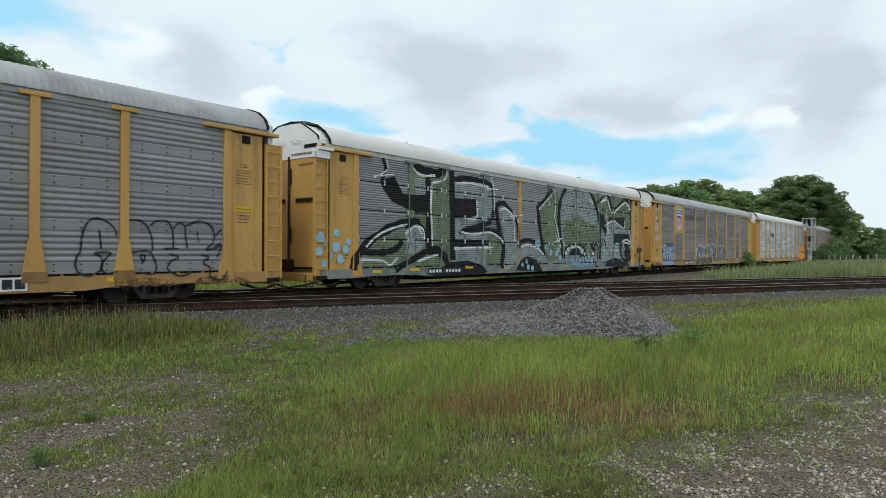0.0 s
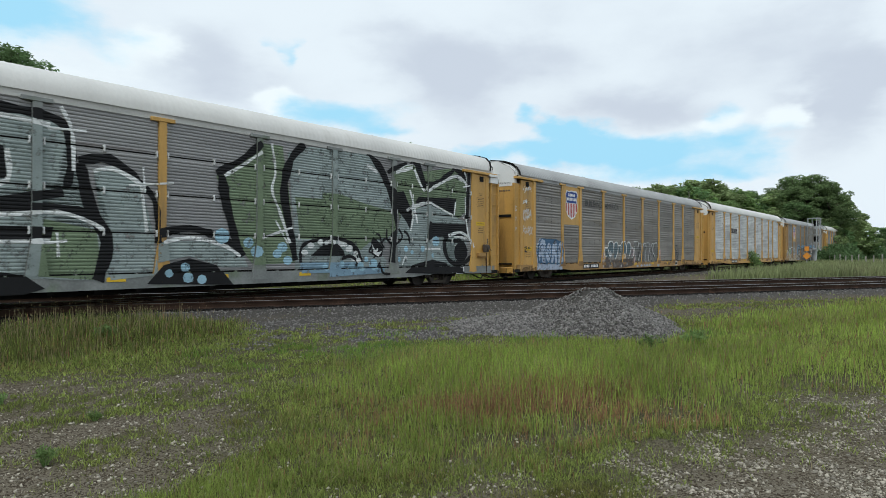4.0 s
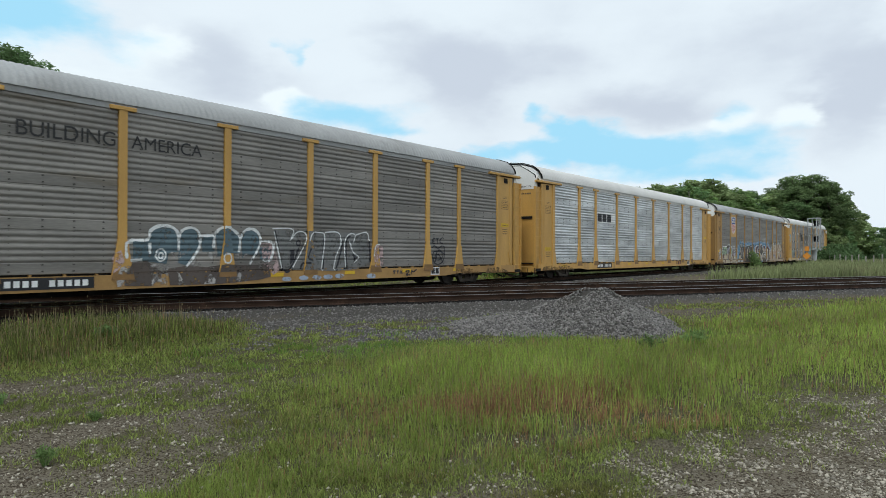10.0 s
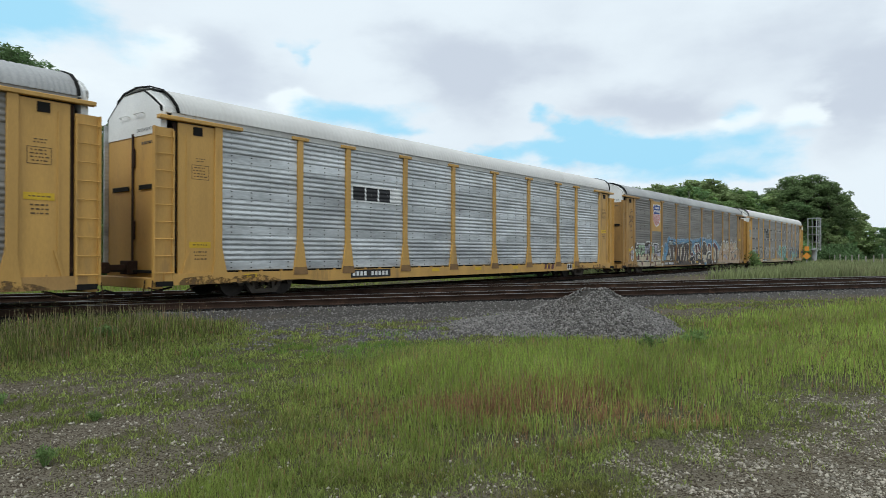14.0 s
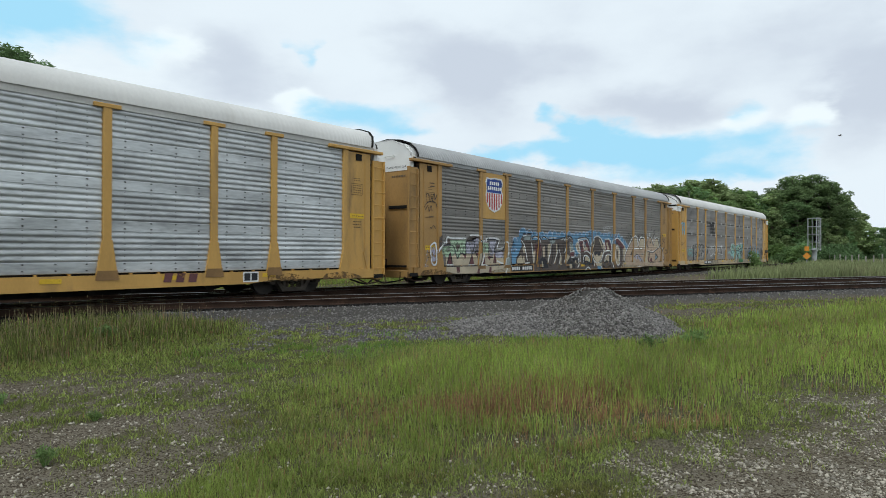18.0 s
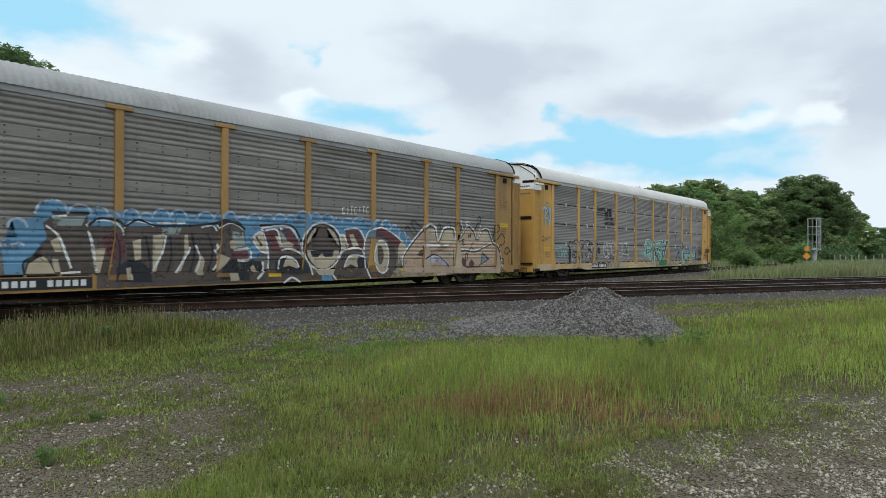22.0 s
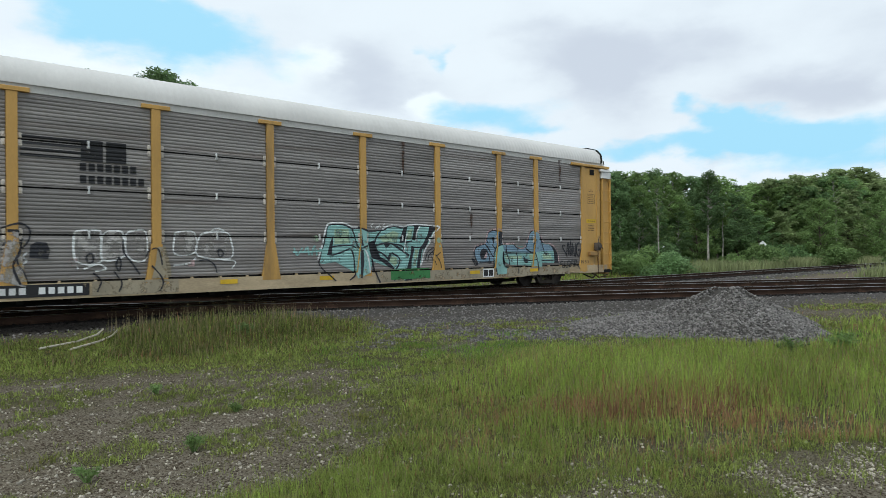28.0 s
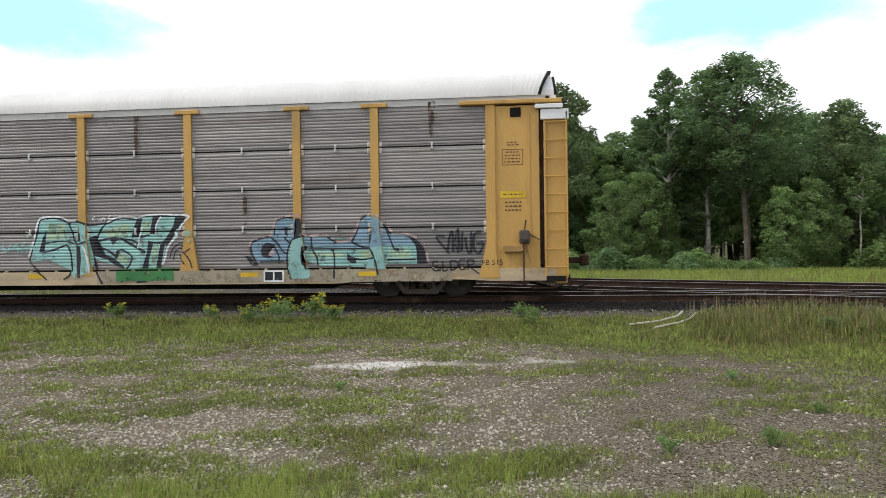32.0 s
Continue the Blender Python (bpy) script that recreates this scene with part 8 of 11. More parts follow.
    fill(3, "cream", [(11.39, 0.79), (11.59, 1.22), (11.69, 1.03), (11.61, 0.67), (11.43, 0.67)])
    fill(3, "cream", [(12.31, 1.4), (12.44, 1.66), (12.62, 1.37), (12.98, 1.41), (12.93, 1.25), (12.36, 1.18)])
    fill(3, "cream", [(12.4, 0.78), (12.62, 0.87), (12.73, 0.49), (12.45, 0.47)])
    fill(3, "cream", [(9.57, 0.88), (9.71, 0.9), (9.75, 0.59), (9.61, 0.6)])
    fill(3, "cream", [(7.95, 1.11), (8.08, 1.11), (8.14, 0.82), (8.02, 0.82)])
    stroke(3, "chalk", 0.055, [(8.68, 1.87), (8.91, 2.01), (9.25, 2), (9.46, 1.84), (9.53, 1.67)])
    stroke(3, "chalk", 0.055, [(9.53, 1.84), (9.75, 2.01), (10.11, 2), (10.29, 1.91)])
    stroke(3, "chalk", 0.055, [(10.37, 2), (11.14, 2.03)])
    stroke(3, "chalk", 0.055, [(11.59, 1.92), (11.92, 1.99), (12.05, 1.84)])
    stroke(3, "chalk", 0.055, [(12.05, 1.96), (12.35, 2.13), (12.8, 2.01)])
    stroke(3, "chalk", 0.055, [(7.83, 1.85), (8.08, 1.64), (8.23, 1.27), (8.36, 0.9)])
    stroke(3, "chalk", 0.055, [(10.87, 0.74), (11.19, 1.22), (11.27, 1.4)])
    stroke(3, "chalk", 0.055, [(11.97, 1.34), (12.14, 1.09), (11.93, 0.78)])
    stroke(3, "chalk", 0.055, [(8.14, 0.79), (8.56, 0.81)])
    stroke(3, "chalk", 0.055, [(7.95, 2.04), (8.26, 2.08)])
    stroke(3, "chalk", 0.055, [(8.72, 1.76), (8.82, 1.44), (8.91, 0.83)])
    stroke(3, "chalk", 0.055, [(11.43, 0.73), (11.55, 1.09), (11.43, 1.46)])
    stroke(3, "chalk", 0.055, [(12.36, 1.4), (12.93, 1.43)])
    stroke(3, "chalk", 0.055, [(10.26, 0.81), (10.52, 1.28), (10.6, 1.69)])
    stroke(3, "soot", 0.06, [(7.77, 1.19), (7.41, 1.06), (7.42, 0.78)])
    stroke(3, "soot", 0.06, [(7.95, 2.13), (8.75, 2.16)])
    stroke(3, "soot", 0.06, [(8.72, 1.87), (8.98, 2.06), (9.39, 2.01), (9.57, 1.89), (9.89, 2.06), (10.33, 1.93), (11.14, 1.95), (11.92, 2.03), (12.35, 2.14), (12.84, 1.95)])
    stroke(3, "soot", 0.06, [(9.32, 1.72), (9.43, 1.27), (9.36, 0.55)])
    stroke(3, "soot", 0.06, [(10.07, 1.68), (10.19, 1.1), (10.19, 0.52)])
    stroke(3, "soot", 0.06, [(10.71, 1.69), (10.75, 1.16), (10.64, 0.75)])
    stroke(3, "soot", 0.06, [(11.31, 1.76), (11.39, 1.28), (11.27, 0.73)])
    stroke(3, "soot", 0.06, [(11.76, 1.77), (11.93, 1.28), (11.76, 0.73)])
    stroke(3, "paleblue", 0.055, [(7.61, 2.1), (7.71, 2.33), (7.95, 2.43), (8.19, 2.35), (8.29, 2.13)])
    stroke(3, "paleblue", 0.055, [(8.29, 2.16), (8.36, 2.29), (8.53, 2.35), (8.71, 2.31), (8.78, 2.17)])
    stroke(3, "paleblue", 0.055, [(8.78, 2.12), (8.84, 2.26), (8.98, 2.32), (9.12, 2.27), (9.18, 2.13)])
    stroke(3, "paleblue", 0.055, [(9.19, 2.08), (9.22, 2.15), (9.31, 2.18), (9.39, 2.16), (9.43, 2.09)])
    stroke(3, "paleblue", 0.055, [(9.5, 2.09), (9.56, 2.24), (9.71, 2.31), (9.86, 2.26), (9.93, 2.1)])
    stroke(3, "paleblue", 0.055, [(9.93, 2.1), (9.97, 2.19), (10.09, 2.23), (10.21, 2.2), (10.26, 2.12)])
    stroke(3, "paleblue", 0.055, [(10.26, 2.12), (10.32, 2.27), (10.48, 2.35), (10.64, 2.29), (10.71, 2.13)])
    stroke(3, "paleblue", 0.055, [(10.71, 2.13), (10.78, 2.28), (10.94, 2.35), (11.11, 2.29), (11.18, 2.15)])
    stroke(3, "paleblue", 0.055, [(11.18, 2.12), (11.22, 2.18), (11.32, 2.21), (11.42, 2.19), (11.47, 2.13)])
    stroke(3, "paleblue", 0.055, [(11.47, 2.13), (11.54, 2.27), (11.71, 2.34), (11.89, 2.29), (11.97, 2.14)])
    stroke(3, "paleblue", 0.055, [(11.97, 2.18), (12, 2.28), (12.09, 2.33), (12.18, 2.29), (12.22, 2.18)])
    stroke(3, "paleblue", 0.055, [(12.22, 2.18), (12.28, 2.32), (12.44, 2.38), (12.59, 2.33), (12.66, 2.2)])
    stroke(3, "paleblue", 0.055, [(12.66, 2.17), (12.71, 2.24), (12.84, 2.27), (12.97, 2.25), (13.02, 2.18)])
    stroke(3, "paleblue", 0.055, [(13.02, 2.18), (13.08, 2.3), (13.23, 2.36), (13.38, 2.32), (13.44, 2.19)])
    stroke(3, "paleblue", 0.055, [(13.44, 2.19), (13.51, 2.31), (13.68, 2.36), (13.85, 2.32), (13.92, 2.21)])
    stroke(3, "paleblue", 0.055, [(13.92, 2.22), (13.98, 2.34), (14.14, 2.39), (14.29, 2.35), (14.36, 2.24)])
    stroke(3, "paleblue", 0.055, [(14.36, 2.24), (14.41, 2.34), (14.54, 2.39), (14.66, 2.35), (14.72, 2.25)])
    stroke(3, "paleblue", 0.055, [(14.72, 2.29), (14.8, 2.45), (15, 2.52), (15.2, 2.46), (15.29, 2.31)])
    stroke(3, "paleblue", 0.055, [(15.29, 2.29), (15.35, 2.43), (15.5, 2.49), (15.66, 2.44), (15.72, 2.31)])
    stroke(3, "paleblue", 0.055, [(15.72, 2.27), (15.79, 2.41), (15.97, 2.48), (16.15, 2.43), (16.22, 2.29)])
    stroke(3, "paleblue", 0.055, [(16.22, 2.25), (16.28, 2.34), (16.42, 2.39), (16.57, 2.35), (16.62, 2.26)])
    stroke(3, "paleblue", 0.055, [(16.62, 2.24), (16.69, 2.35), (16.86, 2.4), (17.03, 2.36), (17.1, 2.26)])
    stroke(3, "paleblue", 0.055, [(17.1, 2.24), (17.18, 2.38), (17.4, 2.45), (17.61, 2.4), (17.7, 2.26)])
    stroke(3, "paleblue", 0.055, [(18.02, 2.2), (18.09, 2.33), (18.27, 2.39), (18.45, 2.34), (18.53, 2.21)])
    stroke(3, "paleblue", 0.055, [(7.09, 1.78), (7.14, 1.92), (7.27, 1.98), (7.41, 1.92), (7.47, 1.79)])
    stroke(3, "paleblue", 0.055, [(6.95, 1.37), (6.97, 1.46), (7.01, 1.5), (7.05, 1.46), (7.07, 1.37)])
    stroke(3, "paleblue", 0.055, [(7.18, 1.4), (7.21, 1.44), (7.29, 1.46), (7.37, 1.44), (7.41, 1.4)])
    stroke(3, "paleblue", 0.06, [(18.11, 2.21), (18.15, 2.32), (18.27, 2.37), (18.38, 2.33), (18.43, 2.22)])
    stroke(3, "paleblue", 0.06, [(18.43, 2.17), (18.49, 2.32), (18.66, 2.4), (18.82, 2.34), (18.89, 2.19)])
    stroke(3, "paleblue", 0.06, [(18.89, 2.05), (18.96, 2.19), (19.11, 2.25), (19.27, 2.2), (19.34, 2.06)])
    stroke(3, "paleblue", 0.06, [(19.34, 1.81), (19.4, 1.98), (19.53, 2.05), (19.67, 1.99), (19.73, 1.82)])
    stroke(3, "paleblue", 0.06, [(19.73, 1.59), (19.77, 1.77), (19.88, 1.85), (19.98, 1.77), (20.02, 1.59)])
    fill(3, "umber", [(12.03, 1.83), (12.35, 2.07), (12.68, 2.07), (12.91, 1.91), (12.99, 1.36), (13.1, 1.07), (13.07, 0.73), (12.04, 0.72)])
    fill(3, "sage", [(12.53, 1.85), (12.87, 1.82), (12.97, 1.45), (12.68, 1.4), (12.53, 1.65)])
    fill(3, "cream", [(12.68, 1.48), (12.66, 1.41), (12.62, 1.36), (12.55, 1.34), (12.49, 1.36), (12.45, 1.41), (12.43, 1.48), (12.44, 1.55), (12.49, 1.6), (12.55, 1.62), (12.61, 1.6), (12.66, 1.55)])
    fill(3, "cream", [(12.04, 1.24), (12.43, 1.11), (12.25, 0.91), (12.04, 0.76)])
    fill(3, "maroon", [(12.5, 1.3), (13.04, 1.32), (13.05, 1.07), (12.54, 1.07)])
    fill(3, "soot", [(12.76, 1.03), (13.5, 1.02), (13.53, 0.72), (12.82, 0.69)])
    fill(3, "cream", [(13.11, 0.85), (13.22, 0.92), (13.32, 0.72), (13.15, 0.71)])
    fill(3, "soot", [(12.14, 0.71), (12.25, 0.91), (12.46, 1.09), (12.68, 1.03), (12.76, 0.7)])
    stroke(3, "chalk", 0.07, [(12.1, 1.92), (12.31, 2.05), (12.6, 2.06), (12.91, 1.91)])
    stroke(3, "chalk", 0.07, [(12.57, 1.32), (13.08, 1.35), (13.09, 1.07), (12.68, 1.05)])
    stroke(3, "chalk", 0.07, [(12.03, 1.47), (12.1, 1.44), (12.04, 1.32)])
    stroke(3, "chalk", 0.07, [(13.52, 1.02), (13.53, 0.74), (13.31, 0.51)])
    stroke(3, "soot", 0.09, [(12.1, 1.98), (12.35, 2.1), (12.68, 2.08), (12.93, 1.9)])
    fill(3, "cream", [(13.18, 1.66), (13.3, 1.78), (13.5, 1.81), (13.67, 1.45), (13.67, 1.24), (13.38, 1.37)])
    fill(3, "umber", [(13.71, 1.3), (14.22, 1.37), (14.58, 1.35), (15.05, 1.1), (15.34, 0.62), (13.67, 0.67)])
    fill(3, "maroon", [(13.5, 1.93), (14.49, 1.99), (14.93, 1.47), (14.81, 1.26), (14.22, 1.35), (13.84, 1.3)])
    fill(3, "cream", [(13.96, 1.76), (14.09, 1.73), (14.17, 1.53), (14.44, 1.6), (14.63, 1.51), (14.63, 1.42), (14.13, 1.42)])
    fill(3, "sage", [(14.11, 1.91), (14.29, 1.8), (14.4, 1.6), (14.22, 1.57)])
    fill(3, "soot", [(13.96, 1.01), (14.22, 1.17), (14.58, 1.15), (15.05, 1), (15.34, 0.62), (13.97, 0.66)])
    fill(3, "cream", [(14.25, 0.83), (14.36, 1.12), (14.58, 1.08), (14.81, 0.87), (14.81, 0.77), (14.49, 0.87)])
    stroke(3, "chalk", 0.06, [(13.71, 0.8), (13.71, 1.28), (13.54, 1.87), (13.46, 1.97), (14.49, 2.02), (14.93, 1.47)])
    stroke(3, "chalk", 0.06, [(14.18, 1.33), (14.49, 1.37), (14.86, 1.26), (15.15, 1), (15.34, 0.57)])
    stroke(3, "chalk", 0.06, [(14.07, 0.77), (14.14, 1.08), (14.4, 1.14), (14.72, 1.03), (14.84, 0.82)])
    stroke(3, "chalk", 0.06, [(13.18, 1.66), (13.3, 1.79), (13.5, 1.82), (13.67, 1.45), (13.67, 1.24), (13.38, 1.37), (13.18, 1.62)])
    stroke(3, "chalk", 0.06, [(13.58, 1.89), (14.02, 1.93), (14.16, 1.55), (14.22, 1.46)])
    stroke(3, "chalk", 0.06, [(14.13, 1.97), (14.22, 1.96)])
    stroke(3, "chalk", 0.06, [(14.23, 0.36), (14.54, 0.52), (14.86, 0.36)])
    stroke(3, "soot", 0.06, [(13.42, 2.03), (14.53, 2.08), (14.98, 1.54)])
    stroke(3, "soot", 0.06, [(13.3, 1.71), (13.5, 1.45)])
    fill(3, "soot", [(16.63, 1.47), (16.56, 1.16), (16.36, 0.9), (16.08, 0.73), (15.75, 0.68), (15.43, 0.75), (15.17, 0.92), (15, 1.16), (14.94, 1.45), (15, 1.73), (15.17, 1.98), (15.43, 2.16), (15.74, 2.23), (16.07, 2.19), (16.36, 2.03), (16.56, 1.77)])
    fill(3, "cream", [(16.49, 1.43), (16.44, 1.16), (16.28, 0.94), (16.04, 0.8), (15.77, 0.75), (15.5, 0.81), (15.28, 0.96), (15.13, 1.17), (15.08, 1.42), (15.13, 1.66), (15.27, 1.88), (15.49, 2.03), (15.76, 2.09), (16.03, 2.05), (16.27, 1.91), (16.44, 1.69)])
    stroke(3, "chalk", 0.06, [(16.6, 1.46), (16.51, 1.13), (16.27, 0.87), (15.94, 0.73), (15.57, 0.74), (15.25, 0.88), (15.04, 1.14), (14.96, 1.45), (15.04, 1.76), (15.25, 2.02), (15.56, 2.17), (15.93, 2.19), (16.27, 2.06), (16.51, 1.8), (16.6, 1.46)])
    fill(3, "umber", [(15.53, 2.1), (15.71, 2.16), (15.89, 2.12), (16.05, 1.68), (16.59, 1.34), (14.95, 1.33), (15.44, 1.67)])
    fill(3, "soot", [(15.22, 1.32), (16.26, 1.35), (16.21, 1.14), (15.89, 1.12), (15.74, 1.25), (15.59, 1.12), (15.29, 1.14)])
    fill(3, "cream", [(16.53, 1.79), (16.75, 1.85), (16.87, 1.44), (16.64, 1.34)])
    fill(3, "maroon", [(16.75, 2), (17.33, 2.02), (17.6, 1.71), (17.6, 1.4), (16.87, 1.39)])
    fill(3, "cream", [(16.92, 1.85), (17.09, 1.88), (17.36, 1.5), (17.1, 1.44)])
    fill(3, "umber", [(16.27, 0.49), (16.37, 0.89), (16.7, 1.29), (17.57, 1.37), (17.75, 0.81), (17.94, 0.38)])
    fill(3, "soot", [(16.87, 0.75), (17.33, 1.19), (17.63, 1.08), (17.75, 0.74)])
    fill(3, "cream", [(16.7, 0.76), (16.93, 1.11), (17.33, 1.18), (17.27, 0.98), (17.33, 0.77), (16.98, 0.88)])
    fill(3, "cream", [(15.44, 0.71), (16.26, 0.74), (16.16, 0.55), (15.59, 0.56)])
    fill(3, "cloudblue", [(15.69, 0.56), (16.11, 0.55), (16.16, 0.37), (15.69, 0.39)])
    stroke(3, "chalk", 0.06, [(16.7, 2.02), (17.36, 2.05), (17.66, 1.66)])
    stroke(3, "chalk", 0.06, [(16.37, 1.04), (16.7, 1.34), (17.51, 1.37), (17.69, 0.71), (17.88, 0.39)])
    stroke(3, "chalk", 0.06, [(16.7, 0.76), (16.87, 1.09), (17.21, 1.19), (17.6, 1.13)])
    stroke(3, "chalk", 0.06, [(16.53, 1.82), (16.7, 1.82), (16.87, 1.44)])
    stroke(3, "chalk", 0.06, [(17.6, 1.34), (17.66, 1.71), (17.87, 2.01), (18.31, 2.11)])
    stroke(3, "chalk", 0.06, [(16.16, 0.55), (16.32, 0.39)])
    stroke(3, "chalk", 0.035, [(16.73, 2.73), (16.63, 2.7), (16.64, 2.54), (16.73, 2.56)])
    stroke(3, "chalk", 0.035, [(16.86, 2.76), (16.86, 2.54)])
    stroke(3, "chalk", 0.035, [(16.98, 2.77), (17.09, 2.77), (17.03, 2.76), (17.03, 2.55)])
    stroke(3, "chalk", 0.035, [(17.26, 2.77), (17.15, 2.74), (17.17, 2.57), (17.26, 2.59)])
    stroke(3, "chalk", 0.035, [(17.4, 2.8), (17.4, 2.58)])
    stroke(3, "chalk", 0.035, [(17.52, 2.8), (17.64, 2.81), (17.58, 2.8), (17.58, 2.59)])
    stroke(3, "chalk", 0.035, [(17.82, 2.81), (17.71, 2.77), (17.72, 2.61), (17.82, 2.62)])
    fill(3, "umber", [(18.76, 1.74), (19.1, 1.52), (19.27, 1.07), (19.1, 0.62), (18.83, 0.41), (18.12, 0.43), (18.7, 0.74), (18.86, 1.3)])
    fill(3, "maroon", [(18.11, 2.07), (18.49, 2.12), (18.89, 1.99), (19.45, 1.7), (19.38, 1.41), (18.96, 1.6), (18.5, 1.81), (18.11, 1.78)])
    fill(3, "cream", [(18.82, 1.13), (18.76, 0.85), (18.63, 0.65), (18.44, 0.58), (18.25, 0.66), (18.11, 0.86), (18.06, 1.13), (18.11, 1.4), (18.24, 1.6), (18.43, 1.68), (18.62, 1.61), (18.76, 1.41)])
    fill(3, "umber", [(18.56, 1.18), (18.54, 1.01), (18.47, 0.89), (18.37, 0.85), (18.27, 0.89), (18.2, 1.02), (18.18, 1.19), (18.2, 1.35), (18.27, 1.48), (18.37, 1.52), (18.46, 1.48), (18.54, 1.35)])
    stroke(3, "chalk", 0.055, [(18.83, 1.13), (18.75, 0.79), (18.56, 0.59), (18.32, 0.6), (18.12, 0.81), (18.05, 1.13), (18.12, 1.46), (18.31, 1.66), (18.55, 1.67), (18.75, 1.46), (18.83, 1.13)])
    stroke(3, "chalk", 0.06, [(18.11, 2.07), (18.49, 2.14), (18.93, 1.99), (19.48, 1.7), (19.73, 1.41)])
    fill(3, "cream", [(19.31, 1.47), (19.52, 1.75), (19.73, 1.41), (19.59, 1.18), (19.31, 0.84)])
    fill(3, "peach", [(19.56, 0.55), (19.59, 1.24), (19.73, 1.41), (20.78, 2.17), (21.34, 2.22), (21.51, 1.67), (21.67, 1.74), (21.97, 2.18), (22.54, 2.2), (22.63, 1.63), (22.99, 2.02), (23.46, 2.3), (23.94, 1.91), (24.34, 2.16), (24.86, 2.18), (25.17, 1.66), (25.72, 1.17), (25.83, 0.39)])
    fill(3, "cream", [(20.86, 2.17), (21.38, 2.19), (21.47, 1.67), (20.94, 1.6)])
    fill(3, "cream", [(21.93, 2.12), (22.49, 2.17), (22.54, 1.63), (21.76, 1.61)])
    fill(3, "cream", [(22.63, 1.37), (22.99, 1.37), (23, 0.66), (22.54, 0.67)])
    fill(3, "cream", [(20.71, 0.94), (21.1, 0.69), (20.67, 0.67)])
    fill(3, "umber", [(20.32, 1.18), (20.63, 1.42), (20.71, 1.11)])
    fill(3, "lilac", [(20.75, 1.03), (21.18, 1.18), (21.68, 1.12), (21.76, 0.9), (21.18, 0.88)])
    fill(3, "lilac", [(21.51, 1.27), (22.28, 0.86), (22.37, 0.73), (21.93, 0.68)])
    fill(3, "sage", [(22.02, 1.24), (22.45, 1.24), (22.45, 1.11)])
    stroke(3, "chalk", 0.07, [(19.56, 0.78), (19.63, 1.24), (20.78, 2.24), (21.38, 2.27), (21.51, 1.92), (21.63, 1.74), (21.93, 2.22), (22.54, 2.25), (22.67, 1.95), (22.63, 1.56)])
    stroke(3, "chalk", 0.07, [(20.71, 1.54), (22.27, 1.56)])
    stroke(3, "soot", 0.045, [(19.61, 0.78), (19.68, 1.23), (20.82, 2.17), (21.34, 2.19), (21.44, 1.89), (21.63, 1.66), (21.97, 2.15), (22.49, 2.18), (22.59, 1.88)])
    stroke(3, "soot", 0.045, [(20.75, 1.03), (21.18, 1.18), (21.68, 1.12), (22.28, 0.73)])
    stroke(3, "soot", 0.045, [(20.63, 0.7), (20.72, 1.54)])
    stroke(3, "soot", 0.045, [(22.54, 0.73), (22.58, 1.43)])
    stroke(3, "soot", 0.04, [(19.69, 2.1), (19.8, 2.22), (19.95, 2.11), (20.17, 1.91), (20.32, 2.01), (20.02, 2.35), (20.17, 2.44), (20.39, 2.3), (20.63, 2.25)])
    stroke(3, "soot", 0.04, [(21.59, 2.29), (21.67, 2.39), (21.76, 2.17)])
    stroke(3, "soot", 0.04, [(22.14, 2.38), (22.31, 2.45), (22.32, 2.19), (22.14, 2.25)])
    stroke(3, "tan", 0.05, [(18.97, 0.6), (19.24, 0.61)])
    stroke(3, "tan", 0.05, [(19.1, 0.59), (19.07, 0.46)])
    stroke(3, "tan", 0.05, [(19.35, 0.59), (19.63, 0.6)])
    stroke(3, "tan", 0.05, [(19.49, 0.58), (19.45, 0.44)])
    stroke(3, "tan", 0.05, [(19.74, 0.58), (19.92, 0.43)])
    fill(3, "lilac", [(1.3, 1.45), (1.52, 1.53), (1.57, 0.96), (1.38, 0.92)])
    fill(3, "ghost", [(1.06, 1.37), (1.22, 1.45), (1.13, 0.73), (0.89, 0.73)])
    fill(3, "umber", [(1.75, 1.87), (1.93, 1.95), (2.03, 1.62), (1.73, 1.21)])
    stroke(3, "chalk", 0.07, [(1.26, 1.53), (1.57, 1.62), (1.62, 0.88), (1.35, 0.88), (1.26, 1.53)])
    stroke(3, "chalk", 0.07, [(1.57, 1.21), (2.03, 1.61), (2.31, 1.67)])
    stroke(3, "soot", 0.03, [(0.99, 3.36), (1.03, 3.48), (1.16, 3.45), (1.21, 3.26)])
    stroke(3, "soot", 0.03, [(1.29, 3.47), (1.34, 3.27), (1.47, 3.53), (1.52, 3.29), (1.65, 3.5)])
    stroke(3, "soot", 0.03, [(0.87, 2.95), (1.03, 3.12), (1.29, 3.22), (1.56, 3.17), (1.65, 3.01)])
    stroke(3, "soot", 0.03, [(0.95, 2.88), (1.12, 3.05), (1.17, 2.81), (1.29, 3.06), (1.34, 2.86)])
    stroke(3, "soot", 0.03, [(0.98, 2.6), (1.43, 2.63)])
    stroke(3, "soot", 0.03, [(1.26, 2.25), (1.3, 2.18), (1.43, 2.3), (1.57, 2.19)])
    stroke(3, "soot", 0.03, [(1.2, 3.9), (1.49, 3.91)])
    stroke(3, "soot", 0.03, [(1.22, 3.78), (1.49, 3.8)])
